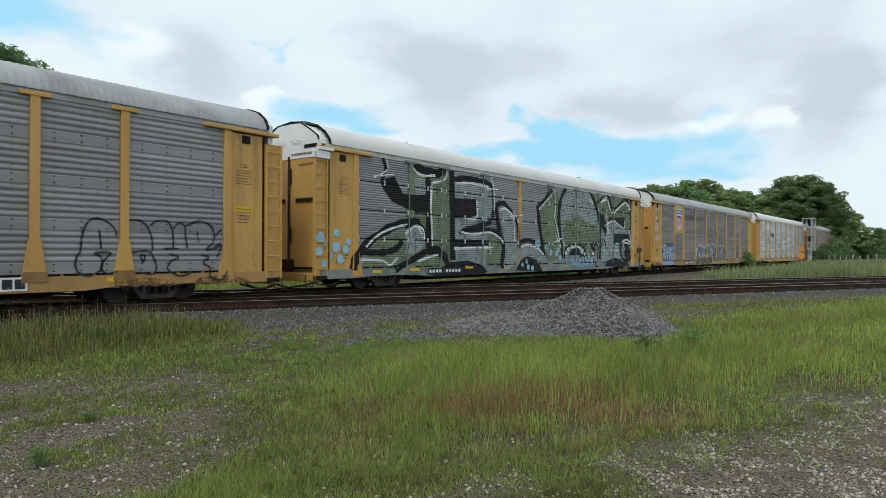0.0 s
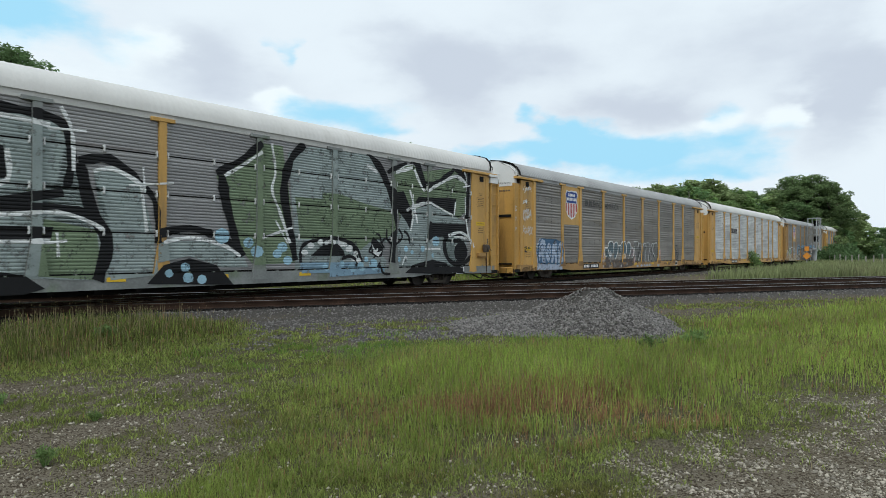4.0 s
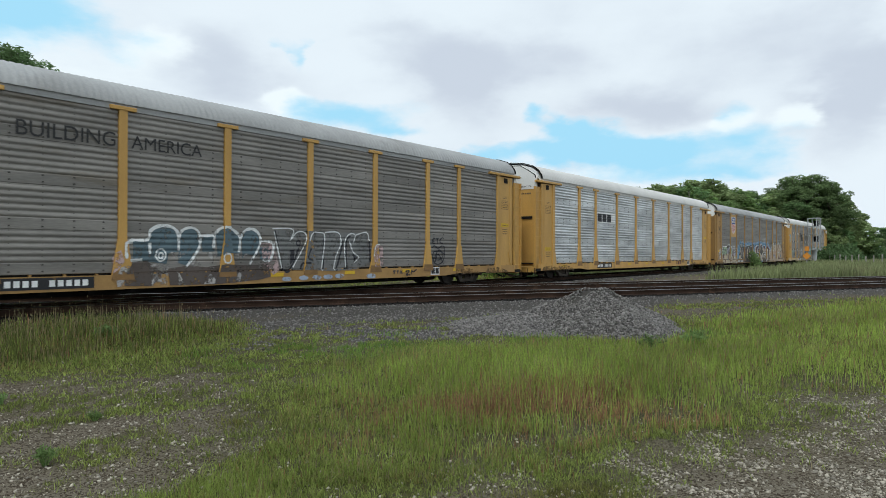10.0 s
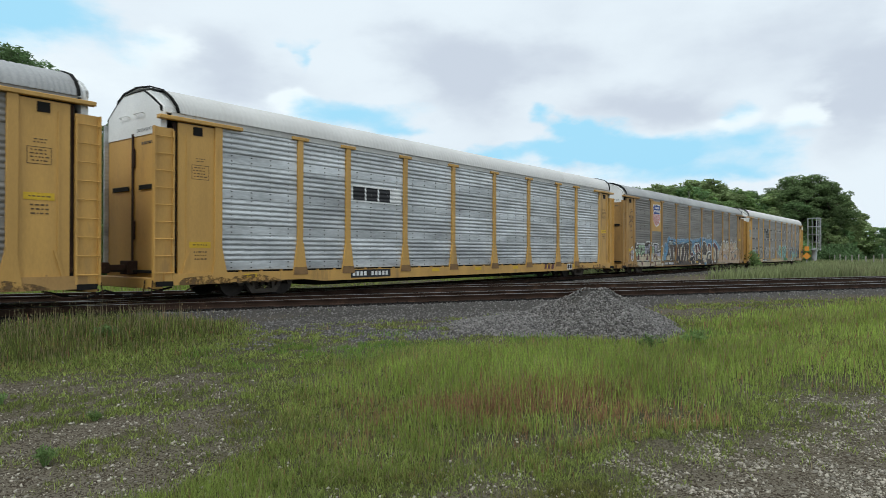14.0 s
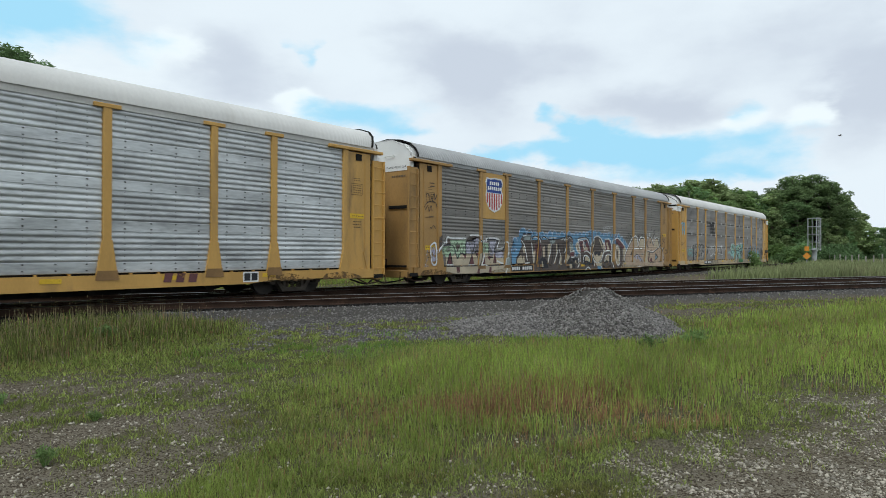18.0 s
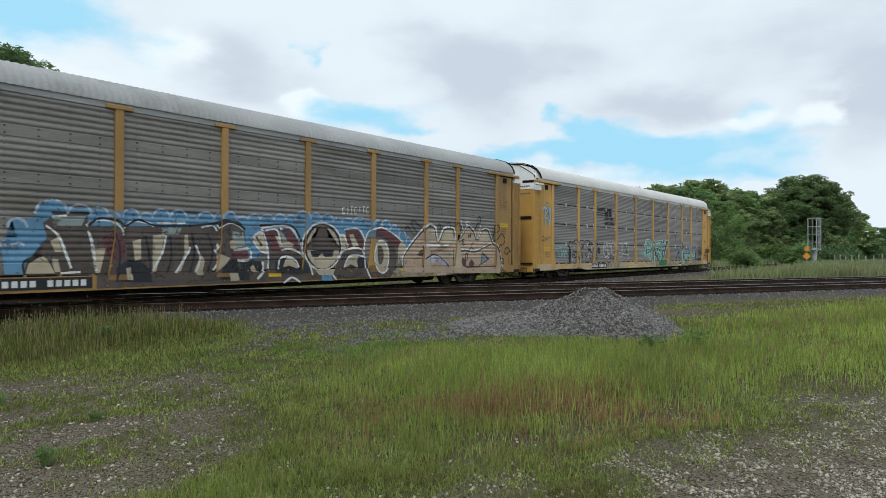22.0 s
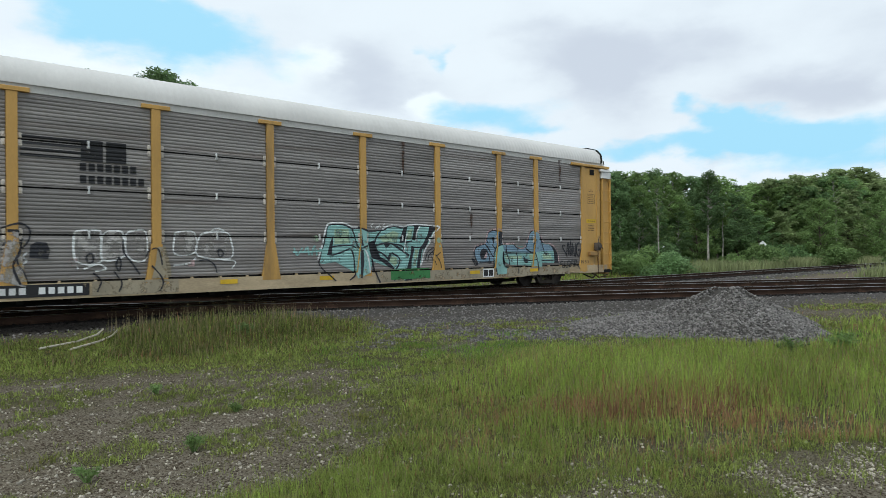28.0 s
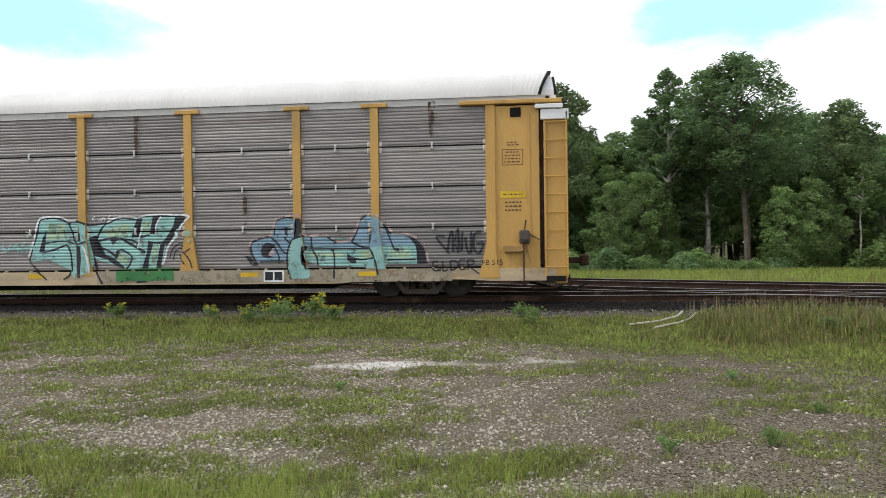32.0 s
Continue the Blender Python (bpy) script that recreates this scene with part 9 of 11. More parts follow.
    fill(4, "teal", [(13.73, 1.03), (13.9, 1.59), (14.01, 2.05), (14.27, 2.11), (14.63, 2.06), (14.8, 1.97), (15.15, 1.99), (15.38, 1.92), (15.87, 1.95), (16.07, 2.05), (16.38, 2.08), (16.78, 2.09), (17.34, 2.13), (17.96, 2.09), (17.68, 1.54), (17.43, 1.37), (17.31, 0.88), (17.24, 0.5), (16.65, 0.45), (16.36, 0.79), (16.28, 0.81), (15.85, 0.94), (15.54, 1.04), (15.36, 0.7), (14.97, 0.56), (14.84, 0.76), (14.25, 1.05), (13.83, 1)])
    fill(4, "mint", [(14.22, 1.98), (14.68, 1.97), (14.75, 1.58), (14.21, 1.54)])
    fill(4, "mint", [(16.83, 1.98), (17.03, 2.02), (16.95, 1.69), (16.78, 1.67)])
    fill(4, "mint", [(15.76, 1.76), (16.27, 1.94), (16.48, 1.89), (16.4, 1.6), (15.86, 1.61)])
    fill(4, "mint", [(16.16, 1.2), (16.39, 1.15), (16.44, 0.98), (16.31, 0.89), (16.11, 1.03)])
    fill(4, "mint", [(17.12, 1.38), (17.25, 1.38), (17.12, 0.88), (17.03, 0.88)])
    stroke(4, "soot", 0.05, [(13.98, 2), (14.04, 2.08), (14.22, 2.11), (14.48, 2.11), (14.66, 2.05), (14.8, 1.99), (14.95, 2.01), (15.15, 1.99), (15.38, 1.92), (15.66, 1.94), (15.89, 1.96), (16.07, 2.05), (16.33, 2.08), (16.58, 2.05), (16.83, 2.11), (17.14, 2.13), (17.99, 2.1)])
    stroke(4, "soot", 0.045, [(13.98, 2), (13.9, 1.64), (13.76, 1.25), (13.72, 1.01), (13.88, 0.81), (14.22, 0.52)])
    stroke(4, "soot", 0.04, [(14.13, 1.47), (14.36, 1.5), (14.62, 1.51), (14.81, 1.5), (14.94, 1.44)])
    stroke(4, "soot", 0.05, [(14.12, 1.24), (14.36, 1.29), (14.62, 1.38), (14.75, 1.41), (14.84, 1.24), (14.87, 1), (14.87, 0.68), (14.68, 0.53)])
    stroke(4, "soot", 0.05, [(14.8, 1.99), (14.89, 1.77), (14.96, 1.55), (15.06, 1.43), (15.3, 1.5)])
    stroke(4, "soot", 0.05, [(15.63, 1.33), (15.86, 1.27), (16.11, 1.08)])
    stroke(4, "soot", 0.05, [(15.84, 1.97), (15.66, 1.76), (15.59, 1.52), (15.91, 1.57), (16.22, 1.56), (16.62, 1.48), (16.67, 1.31)])
    stroke(4, "soot", 0.06, [(16.22, 1.56), (16.47, 1.43), (16.87, 1.2)])
    stroke(4, "soot", 0.05, [(16.21, 1.29), (16.44, 1.17), (16.51, 1.07), (16.46, 0.91), (16.36, 0.79)])
    stroke(4, "soot", 0.05, [(15.49, 1.11), (15.59, 0.7), (15.74, 0.41)])
    stroke(4, "soot", 0.05, [(16.7, 1.59), (17, 1.65)])
    stroke(4, "soot", 0.05, [(16.95, 1.48), (17.18, 1.44), (17.43, 1.47)])
    stroke(4, "soot", 0.05, [(16.25, 0.46), (16.38, 0.56), (16.66, 0.57)])
    stroke(4, "soot", 0.03, [(17.52, 1.06), (17.62, 1.3), (17.83, 1.43), (17.9, 1.38), (17.8, 1.3), (17.67, 1.2), (17.62, 1.01)])
    stroke(4, "soot", 0.03, [(17.82, 1.32), (17.92, 1.19), (18.1, 1.29)])
    stroke(4, "soot", 0.03, [(17.92, 1.19), (18.07, 1.01), (18.14, 0.8)])
    stroke(4, "soot", 0.03, [(17.77, 1.16), (17.94, 0.89)])
    fill(4, "soot", [(14.19, 1.82), (14.08, 1.61), (13.97, 1.24), (14.12, 1.23), (14.14, 1.45)])
    fill(4, "soot", [(15.11, 1.89), (15.08, 1.5), (15.16, 1.5)])
    fill(4, "soot", [(15.05, 1.41), (15.15, 1.38), (15.17, 1.04), (15.12, 0.56), (15.05, 0.58), (15.08, 1.04)])
    fill(4, "soot", [(15.35, 1.59), (15.56, 1.66), (15.57, 1.49), (15.5, 1.45), (15.63, 1.33), (15.62, 1.23), (16.01, 1.08), (16.31, 0.84), (16.28, 0.79), (16.05, 0.89), (15.85, 1.03), (15.47, 1.14)])
    fill(4, "soot", [(15.91, 1.56), (16.19, 1.56), (16, 1.42)])
    fill(4, "soot", [(16.03, 1.08), (16.11, 1.27), (16.21, 1.28), (16.11, 1.03)])
    fill(4, "soot", [(16.66, 2.05), (16.81, 2.08), (16.7, 1.84), (16.7, 1.6), (16.5, 1.58), (16.58, 1.84)])
    fill(4, "soot", [(17.09, 2.13), (17.26, 2.13), (17.16, 1.9), (17.13, 1.66), (17, 1.67)])
    fill(4, "soot", [(17.69, 2.11), (18.01, 2.09), (17.83, 1.91), (17.6, 1.54), (17.6, 1.4), (17.4, 1.39), (17.32, 1.02), (17.26, 0.54), (17.16, 0.54), (17.17, 0.88), (17.28, 1.4), (17.45, 1.59), (17.63, 1.87)])
    fill(4, "soot", [(16.95, 1.46), (17.1, 1.46), (16.97, 1.02), (16.93, 0.45), (16.65, 0.43), (16.86, 0.83), (16.92, 1.2)])
    stroke(4, "chalk", 0.05, [(13.68, 1.11), (13.76, 1.35), (13.84, 1.59), (13.91, 1.88), (13.98, 2.07), (14.09, 2.13), (14.38, 2.15), (14.63, 2.12), (14.79, 2.04), (15, 2.04)])
    stroke(4, "chalk", 0.05, [(15.87, 1.99), (16.07, 2.09), (16.38, 2.12), (16.68, 2.09), (16.89, 2.14), (17.29, 2.16), (18.01, 2.12), (18.04, 2.05), (17.86, 1.89), (17.79, 1.77), (17.68, 1.73), (17.72, 1.61), (17.6, 1.49), (17.47, 1.3), (17.39, 1.02), (17.32, 0.88)])
    stroke(4, "chalk", 0.04, [(15.19, 1.4), (15.29, 1.23), (15.36, 0.9), (15.38, 0.7)])
    stroke(4, "chalk", 0.03, [(15.54, 2.14), (15.46, 2.1), (15.51, 2.01)])
    stroke(4, "chalk", 0.03, [(15.61, 2.01), (15.69, 2.07), (15.69, 2.01), (15.77, 2.12), (15.79, 2.02)])
    stroke(4, "chalk", 0.03, [(15.95, 2.16), (15.89, 2.09), (15.98, 2.06), (15.92, 2)])
    stroke(4, "chalk", 0.04, [(17.31, 2.11), (17.18, 1.9), (17.16, 1.66)])
    stroke(4, "chalk", 0.04, [(16.81, 1.88), (16.72, 1.57), (16.67, 1.31)])
    fill(4, "mint", [(18.12, 1.67), (18.1, 1.6), (18.04, 1.58), (17.98, 1.61), (17.95, 1.67), (17.98, 1.74), (18.04, 1.77), (18.1, 1.74)])
    fill(4, "mint", [(18.25, 1.65), (18.23, 1.61), (18.2, 1.6), (18.17, 1.61), (18.16, 1.65), (18.17, 1.68), (18.2, 1.7), (18.23, 1.68)])
    fill(4, "mint", [(13.71, 1.69), (13.69, 1.62), (13.62, 1.59), (13.56, 1.62), (13.54, 1.69), (13.56, 1.76), (13.63, 1.79), (13.69, 1.76)])
    fill(4, "mint", [(18.11, 1.48), (18.1, 1.45), (18.07, 1.44), (18.05, 1.45), (18.04, 1.48), (18.05, 1.52), (18.08, 1.53), (18.1, 1.51)])
    fill(4, "bluegrey", [(19.67, 1.46), (19.84, 1.51), (20.16, 1.55), (20.28, 1.82), (20.33, 1.99), (20.53, 2.03), (20.77, 1.98), (20.96, 1.95), (21.01, 1.81), (20.95, 1.58), (20.81, 1.54), (20.71, 1.4), (20.61, 0.98), (20.32, 0.94), (19.88, 0.9), (19.72, 1.08)])
    fill(4, "teal", [(21.02, 1.53), (21.29, 1.53), (21.67, 1.52), (21.9, 1.38), (22.18, 1.4), (22.28, 1.45), (22.47, 1.97), (22.62, 2.05), (22.87, 1.97), (23.03, 1.82), (23.22, 1.59), (23.54, 1.54), (23.77, 1.4), (23.9, 0.94), (23.83, 0.85), (23.11, 0.86), (23.06, 0.72), (22.41, 0.78), (21.37, 0.83), (21.02, 0.98)])
    fill(4, "teal", [(20.81, 1.54), (21, 1.56), (21.02, 1.32), (20.97, 1.21), (20.97, 0.93), (21.09, 0.84), (21.18, 0.77), (21.18, 0.51), (20.7, 0.51), (20.62, 0.84), (20.62, 1.17), (20.69, 1.42)])
    fill(4, "bluegrey", [(21.02, 1.52), (21.67, 1.51), (21.9, 1.37), (22.23, 1.4), (22.47, 1.93), (22.62, 2.02), (22.71, 2.01), (22.9, 1.94), (23.17, 1.57), (23.54, 1.53), (23.75, 1.42), (23.77, 1.31), (23.12, 1.3), (22.7, 1.25), (22.04, 1.26), (21.02, 1.32)])
    fill(4, "mint", [(21.14, 1.15), (22.04, 1.14), (22.04, 1.03), (21.23, 1.02)])
    fill(4, "mint", [(22.42, 1.17), (22.7, 1.19), (22.77, 1.03), (22.46, 0.98)])
    fill(4, "mint", [(23.16, 1.18), (23.63, 1.2), (23.72, 0.99), (23.21, 1)])
    fill(4, "pinkish", [(20.11, 1.27), (20.25, 1.27), (20.27, 1.1), (20.15, 1.07), (20.08, 1.15)])
    fill(4, "soot", [(20.08, 1.41), (19.96, 1.34), (19.91, 1.2), (19.96, 1.06), (20.1, 1.02), (20.22, 1.06), (20.1, 1.1), (20.08, 1.22), (20.15, 1.29), (20.3, 1.26), (20.28, 1.36)])
    fill(4, "soot", [(20.52, 1.77), (20.61, 1.8), (20.61, 1.54), (20.54, 1.61)])
    fill(4, "soot", [(20.82, 2), (20.94, 1.99), (21.01, 1.86), (20.99, 1.67), (20.89, 1.54), (20.78, 1.47), (20.85, 1.68), (20.86, 1.86)])
    fill(4, "soot", [(20.97, 1.29), (21.07, 1.32), (21.13, 1.28), (21.1, 1.21), (21.02, 1.21), (20.99, 0.93), (21.09, 0.89), (21.06, 0.82), (20.97, 0.86), (20.95, 1.07)])
    fill(4, "soot", [(21.65, 1.26), (21.78, 1.24), (21.78, 1.12)])
    fill(4, "soot", [(22.11, 1.14), (22.2, 1.05), (22.34, 0.96), (22.34, 0.87), (22.22, 0.87), (22.11, 0.96)])
    fill(4, "soot", [(22.68, 1.65), (22.75, 1.69), (22.72, 1.42), (22.65, 1.26)])
    fill(4, "soot", [(23.06, 1.78), (23.19, 1.68), (23.23, 1.57), (23.12, 1.59)])
    fill(4, "soot", [(23.3, 1.25), (23.42, 1.22), (23.4, 1.16)])
    fill(4, "soot", [(23.63, 1.52), (23.82, 1.45), (24, 1.26), (24.09, 1.03), (24.1, 0.85), (23.85, 0.85), (23.88, 1.03), (23.81, 1.29)])
    fill(4, "soot", [(19.5, 1.09), (19.64, 1.06), (19.83, 0.85), (19.69, 0.83)])
    stroke(4, "soot", 0.045, [(20.77, 2), (20.58, 2.02), (20.41, 1.99), (20.31, 1.92), (20.27, 1.76), (20.28, 1.59)])
    stroke(4, "soot", 0.045, [(20.16, 1.56), (19.89, 1.5), (19.7, 1.41), (19.65, 1.25), (19.73, 1.04), (19.83, 0.85)])
    stroke(4, "soot", 0.045, [(20.16, 1.56), (20.33, 1.4), (20.51, 1.16), (20.6, 1.13)])
    stroke(4, "soot", 0.045, [(20.28, 1.26), (20.37, 1.1), (20.39, 0.89)])
    stroke(4, "soot", 0.045, [(20.52, 1.54), (20.66, 1.4), (20.76, 1.49), (21.02, 1.56)])
    stroke(4, "soot", 0.045, [(20.69, 1.42), (20.6, 1.17), (20.6, 0.84), (20.7, 0.49)])
    stroke(4, "soot", 0.045, [(21.14, 1.25), (21.85, 1.24), (22.7, 1.23)])
    stroke(4, "soot", 0.045, [(21.21, 1.53), (21.23, 1.25), (21.35, 1.02), (21.37, 0.83)])
    stroke(4, "soot", 0.045, [(21.62, 1.53), (21.85, 1.38)])
    stroke(4, "soot", 0.045, [(21.76, 1.22), (21.79, 1.01), (21.79, 0.5)])
    stroke(4, "soot", 0.045, [(22.25, 1.01), (22.46, 0.96), (22.77, 1)])
    stroke(4, "soot", 0.045, [(22.23, 1.4), (22.35, 1.61), (22.45, 1.93), (22.62, 2.04)])
    stroke(4, "soot", 0.045, [(22.23, 1.4), (22.46, 1.28), (22.7, 1.23)])
    stroke(4, "soot", 0.045, [(23.03, 1.82), (23.17, 1.5), (23.28, 1.23), (23.4, 1.16)])
    stroke(4, "soot", 0.045, [(22.7, 1.23), (22.81, 0.96), (22.88, 0.59)])
    stroke(4, "soot", 0.045, [(19.88, 0.94), (20.51, 0.94)])
    stroke(4, "soot", 0.045, [(23.11, 0.95), (23.81, 0.95)])
    stroke(4, "pinkish", 0.06, [(19.62, 1.32), (19.7, 1.46), (19.89, 1.54), (20.16, 1.58), (20.26, 1.83), (20.33, 1.99), (20.53, 2.06), (20.82, 2.07), (20.98, 2.02), (21.04, 1.86), (21.05, 1.58), (21.29, 1.57), (21.62, 1.58), (21.9, 1.41), (22.19, 1.45), (22.35, 1.74), (22.5, 2.02), (22.64, 2.07), (22.9, 2.01), (23.06, 1.89), (23.26, 1.61), (23.54, 1.58), (23.82, 1.49), (24.02, 1.31), (24.1, 1.03), (24.11, 0.85)])
    stroke(4, "soot", 0.055, [(24.53, 1.5), (24.32, 1.48), (24.64, 1.09)])
    stroke(4, "soot", 0.055, [(24.59, 1.09), (24.64, 1.46), (24.71, 1.61), (24.73, 1.12)])
    stroke(4, "soot", 0.055, [(24.78, 1.39), (24.85, 1.7), (24.86, 1.11), (24.78, 1.32)])
    stroke(4, "soot", 0.055, [(24.96, 1.61), (24.93, 1.14)])
    stroke(4, "soot", 0.055, [(25.03, 1.47), (25.07, 1.16), (25.16, 1.13), (25.17, 1.61)])
    stroke(4, "soot", 0.055, [(25.41, 1.6), (25.25, 1.54), (25.23, 1.2), (25.36, 1.09), (25.46, 1.33), (25.3, 1.31)])
    stroke(4, "soot", 0.035, [(24.36, 0.89), (24.24, 0.89), (24.26, 0.68), (24.43, 0.7)])
    stroke(4, "soot", 0.035, [(24.27, 0.78), (24.38, 0.79)])
    stroke(4, "soot", 0.035, [(24.47, 0.91), (24.49, 0.67), (24.61, 0.71)])
    stroke(4, "soot", 0.035, [(24.66, 0.91), (24.68, 0.69), (24.84, 0.77), (24.79, 0.9), (24.66, 0.91)])
    stroke(4, "soot", 0.035, [(25.02, 0.93), (24.88, 0.91), (24.9, 0.71), (25.04, 0.71)])
    stroke(4, "soot", 0.035, [(24.9, 0.81), (25, 0.82)])
    stroke(4, "soot", 0.035, [(25.09, 0.69), (25.08, 0.92), (25.22, 0.91), (25.2, 0.82), (25.1, 0.79), (25.36, 0.59)])
    fill(4, "moss_bright", [(16.12, 0.78), (17.66, 0.81), (17.66, 0.49), (16.12, 0.48)])
    fill(4, "ghost", [(7.72, 1.73), (7.79, 1.83), (8.2, 1.84), (8.24, 1.73), (8.25, 1.16), (7.75, 1.17)])
    stroke(4, "chalk", 0.04, [(7.72, 1.73), (7.79, 1.83), (8.2, 1.84), (8.24, 1.73), (8.25, 1.16), (7.75, 1.17), (7.72, 1.73)])
    fill(4, "ghost", [(8.27, 1.73), (8.39, 1.83), (8.66, 1.82), (8.71, 1.66), (8.73, 1.28), (8.27, 1.2)])
    stroke(4, "chalk", 0.04, [(8.27, 1.73), (8.39, 1.83), (8.66, 1.82), (8.71, 1.66), (8.73, 1.28), (8.27, 1.2), (8.27, 1.73)])
    fill(4, "ghost", [(8.75, 1.74), (8.85, 1.83), (9.18, 1.82), (9.19, 1.23), (8.97, 1.15), (8.77, 1.32)])
    stroke(4, "chalk", 0.04, [(8.75, 1.74), (8.85, 1.83), (9.18, 1.82), (9.19, 1.23), (8.97, 1.15), (8.77, 1.32), (8.75, 1.74)])
    fill(4, "ghost", [(9.83, 1.75), (9.89, 1.83), (10.29, 1.82), (10.31, 1.35), (9.83, 1.31)])
    stroke(4, "chalk", 0.04, [(9.83, 1.75), (9.89, 1.83), (10.29, 1.82), (10.31, 1.35), (9.83, 1.31), (9.83, 1.75)])
    fill(4, "ghost", [(10.38, 1.62), (10.47, 1.78), (10.75, 1.85), (11.09, 1.83), (11.2, 1.67), (11.2, 1.2), (10.38, 1.26)])
    stroke(4, "chalk", 0.04, [(10.38, 1.62), (10.47, 1.78), (10.75, 1.85), (11.09, 1.83), (11.2, 1.67), (11.2, 1.2), (10.38, 1.26), (10.38, 1.62)])
    stroke(4, "chalk", 0.04, [(7.9, 1), (8.19, 1.1), (8.34, 0.99), (8.12, 0.95)])
    stroke(4, "chalk", 0.04, [(7.7, 1.71), (7.71, 1.37), (7.79, 1)])
    stroke(4, "chalk", 0.04, [(9.8, 1.04), (10.15, 1.08), (10.33, 1.21)])
    stroke(4, "chalk", 0.04, [(10.66, 1.83), (10.85, 1.94), (11.04, 1.86)])
    stroke(4, "chalk", 0.04, [(10.98, 1.16), (11.32, 1.11), (11.22, 0.94)])
    stroke(4, "chalk", 0.04, [(6.66, 1.32), (6.68, 1.13), (6.73, 1.34), (6.76, 1.14)])
    stroke(4, "chalk", 0.04, [(6.86, 1.37), (6.78, 1.28), (6.84, 1.2), (6.76, 1.09)])
    fill(4, "pinkish", [(7.58, 1.15), (7.65, 1.23), (7.77, 1.23), (7.77, 1.08), (7.63, 1.07)])
    fill(4, "pinkish", [(10.11, 1.15), (10.29, 1.17), (10.29, 1.01), (10.15, 1.01)])
    fill(4, "tan", [(9.42, 1.48), (9.63, 1.48), (9.74, 1), (9.75, 0.76), (9.29, 0.75), (9.38, 1.14)])
    fill(4, "tan", [(6.58, 1.58), (6.83, 1.6), (6.76, 1.26), (6.86, 0.76), (6.44, 0.77), (6.5, 1.15)])
    stroke(4, "soot", 0.035, [(8.03, 1.34), (8.08, 1.3), (8.08, 1.16), (7.99, 1.14), (7.95, 1.26), (8.03, 1.34)])
    stroke(4, "soot", 0.035, [(8.61, 1.26), (8.65, 1.11), (8.61, 0.94), (8.55, 1.07), (8.61, 1.26)])
    stroke(4, "soot", 0.035, [(8.7, 1.65), (8.71, 1.36), (8.89, 1.1), (9.05, 0.85)])
    stroke(4, "soot", 0.035, [(9.17, 1.23), (9.26, 1.4), (9.42, 1.44), (9.5, 1.22), (9.52, 1.05)])
    stroke(4, "soot", 0.035, [(9.29, 1.05), (9.5, 0.79), (9.54, 0.61), (9.46, 0.46)])
    stroke(4, "soot", 0.035, [(10.4, 1.14), (10.61, 1.16), (10.79, 1.02), (10.84, 0.84)])
    stroke(4, "soot", 0.035, [(10.87, 1.39), (10.94, 1.41), (11.01, 1.3), (10.91, 1.23), (10.87, 1.39)])
    stroke(4, "soot", 0.035, [(6.41, 1.86), (6.6, 1.94), (6.76, 1.96), (6.88, 1.88), (6.91, 1.74), (6.86, 1.57), (6.7, 1.37), (6.68, 1.15), (6.79, 0.95), (6.86, 0.76)])
    stroke(4, "soot", 0.035, [(6.41, 1.41), (6.47, 1.57), (6.57, 1.6)])
    stroke(4, "soot", 0.035, [(8.08, 0.91), (8.23, 0.75), (8.15, 0.5)])
    stroke(4, "soot", 0.035, [(8.5, 0.94), (8.65, 0.69), (8.59, 0.48)])
    fill(4, "soot", [(6.91, 1.51), (7.01, 1.59), (7.21, 1.57), (7.27, 1.41), (7.23, 1.23), (6.89, 1.26)])
    stroke(4, "skyblue", 0.12, [(1.23, 3.26), (1.37, 3.44), (1.61, 3.34), (1.47, 2.6)])
    stroke(4, "teal", 0.05, [(12.95, 1.45), (13.04, 1.25), (13.2, 1.45)])
    stroke(4, "teal", 0.05, [(13.26, 1.35), (13.36, 1.47), (13.4, 1.24)])
    stroke(4, "teal", 0.05, [(13.48, 1.24), (13.57, 1.5), (13.65, 1.24)])
    stroke(4, "teal", 0.05, [(13.73, 1.44), (13.87, 1.27)])
    stroke(4, "teal", 0.05, [(12.91, 1.33), (13.5, 1.34), (13.94, 1.39)])
    fill(4, "ghost", [(3.53, 1.83), (4.06, 1.93), (4.35, 1.97), (4.57, 1.8), (5.19, 1.93), (5.67, 1.96), (6.33, 1.78), (6.79, 1.84), (6.82, 0.65), (6.17, 0.85), (6, 1.03), (4.88, 0.92), (4.58, 0.69), (3.78, 0.88), (3.71, 1.39)])
    stroke(4, "teal", 0.09, [(2.35, 1.54), (2.25, 1.46), (2.44, 1.27), (2.57, 1.06)])
    stroke(4, "teal", 0.09, [(2.51, 1.54), (3.16, 1.55), (3.5, 1.5)])
    stroke(4, "teal", 0.09, [(2.7, 1.43), (2.76, 1.06), (2.96, 1.38), (3.09, 1)])
    stroke(4, "teal", 0.09, [(3.16, 1.44), (3.36, 1.05), (3.5, 1.27)])
    fill(4, "soot", [(3.39, 1.66), (3.56, 1.69), (3.74, 1.44), (3.64, 1.27), (3.78, 1.19), (3.71, 0.77), (3.57, 0.74), (3.6, 1.16), (3.46, 1.27), (3.57, 1.5)])
    fill(4, "soot", [(5.71, 1.49), (6.08, 1.48), (6.07, 1.35), (5.79, 1.35)])
    stroke(4, "soot", 0.05, [(3.53, 1.8), (3.7, 1.86), (3.92, 1.8), (4.2, 1.93), (4.46, 1.94), (4.54, 1.8)])
    stroke(4, "soot", 0.05, [(4.57, 1.8), (4.88, 1.92), (5.19, 1.93), (5.27, 1.75), (4.95, 1.48)])
    stroke(4, "soot", 0.05, [(5.31, 1.79), (5.5, 1.94), (5.83, 1.92), (6, 1.71)])
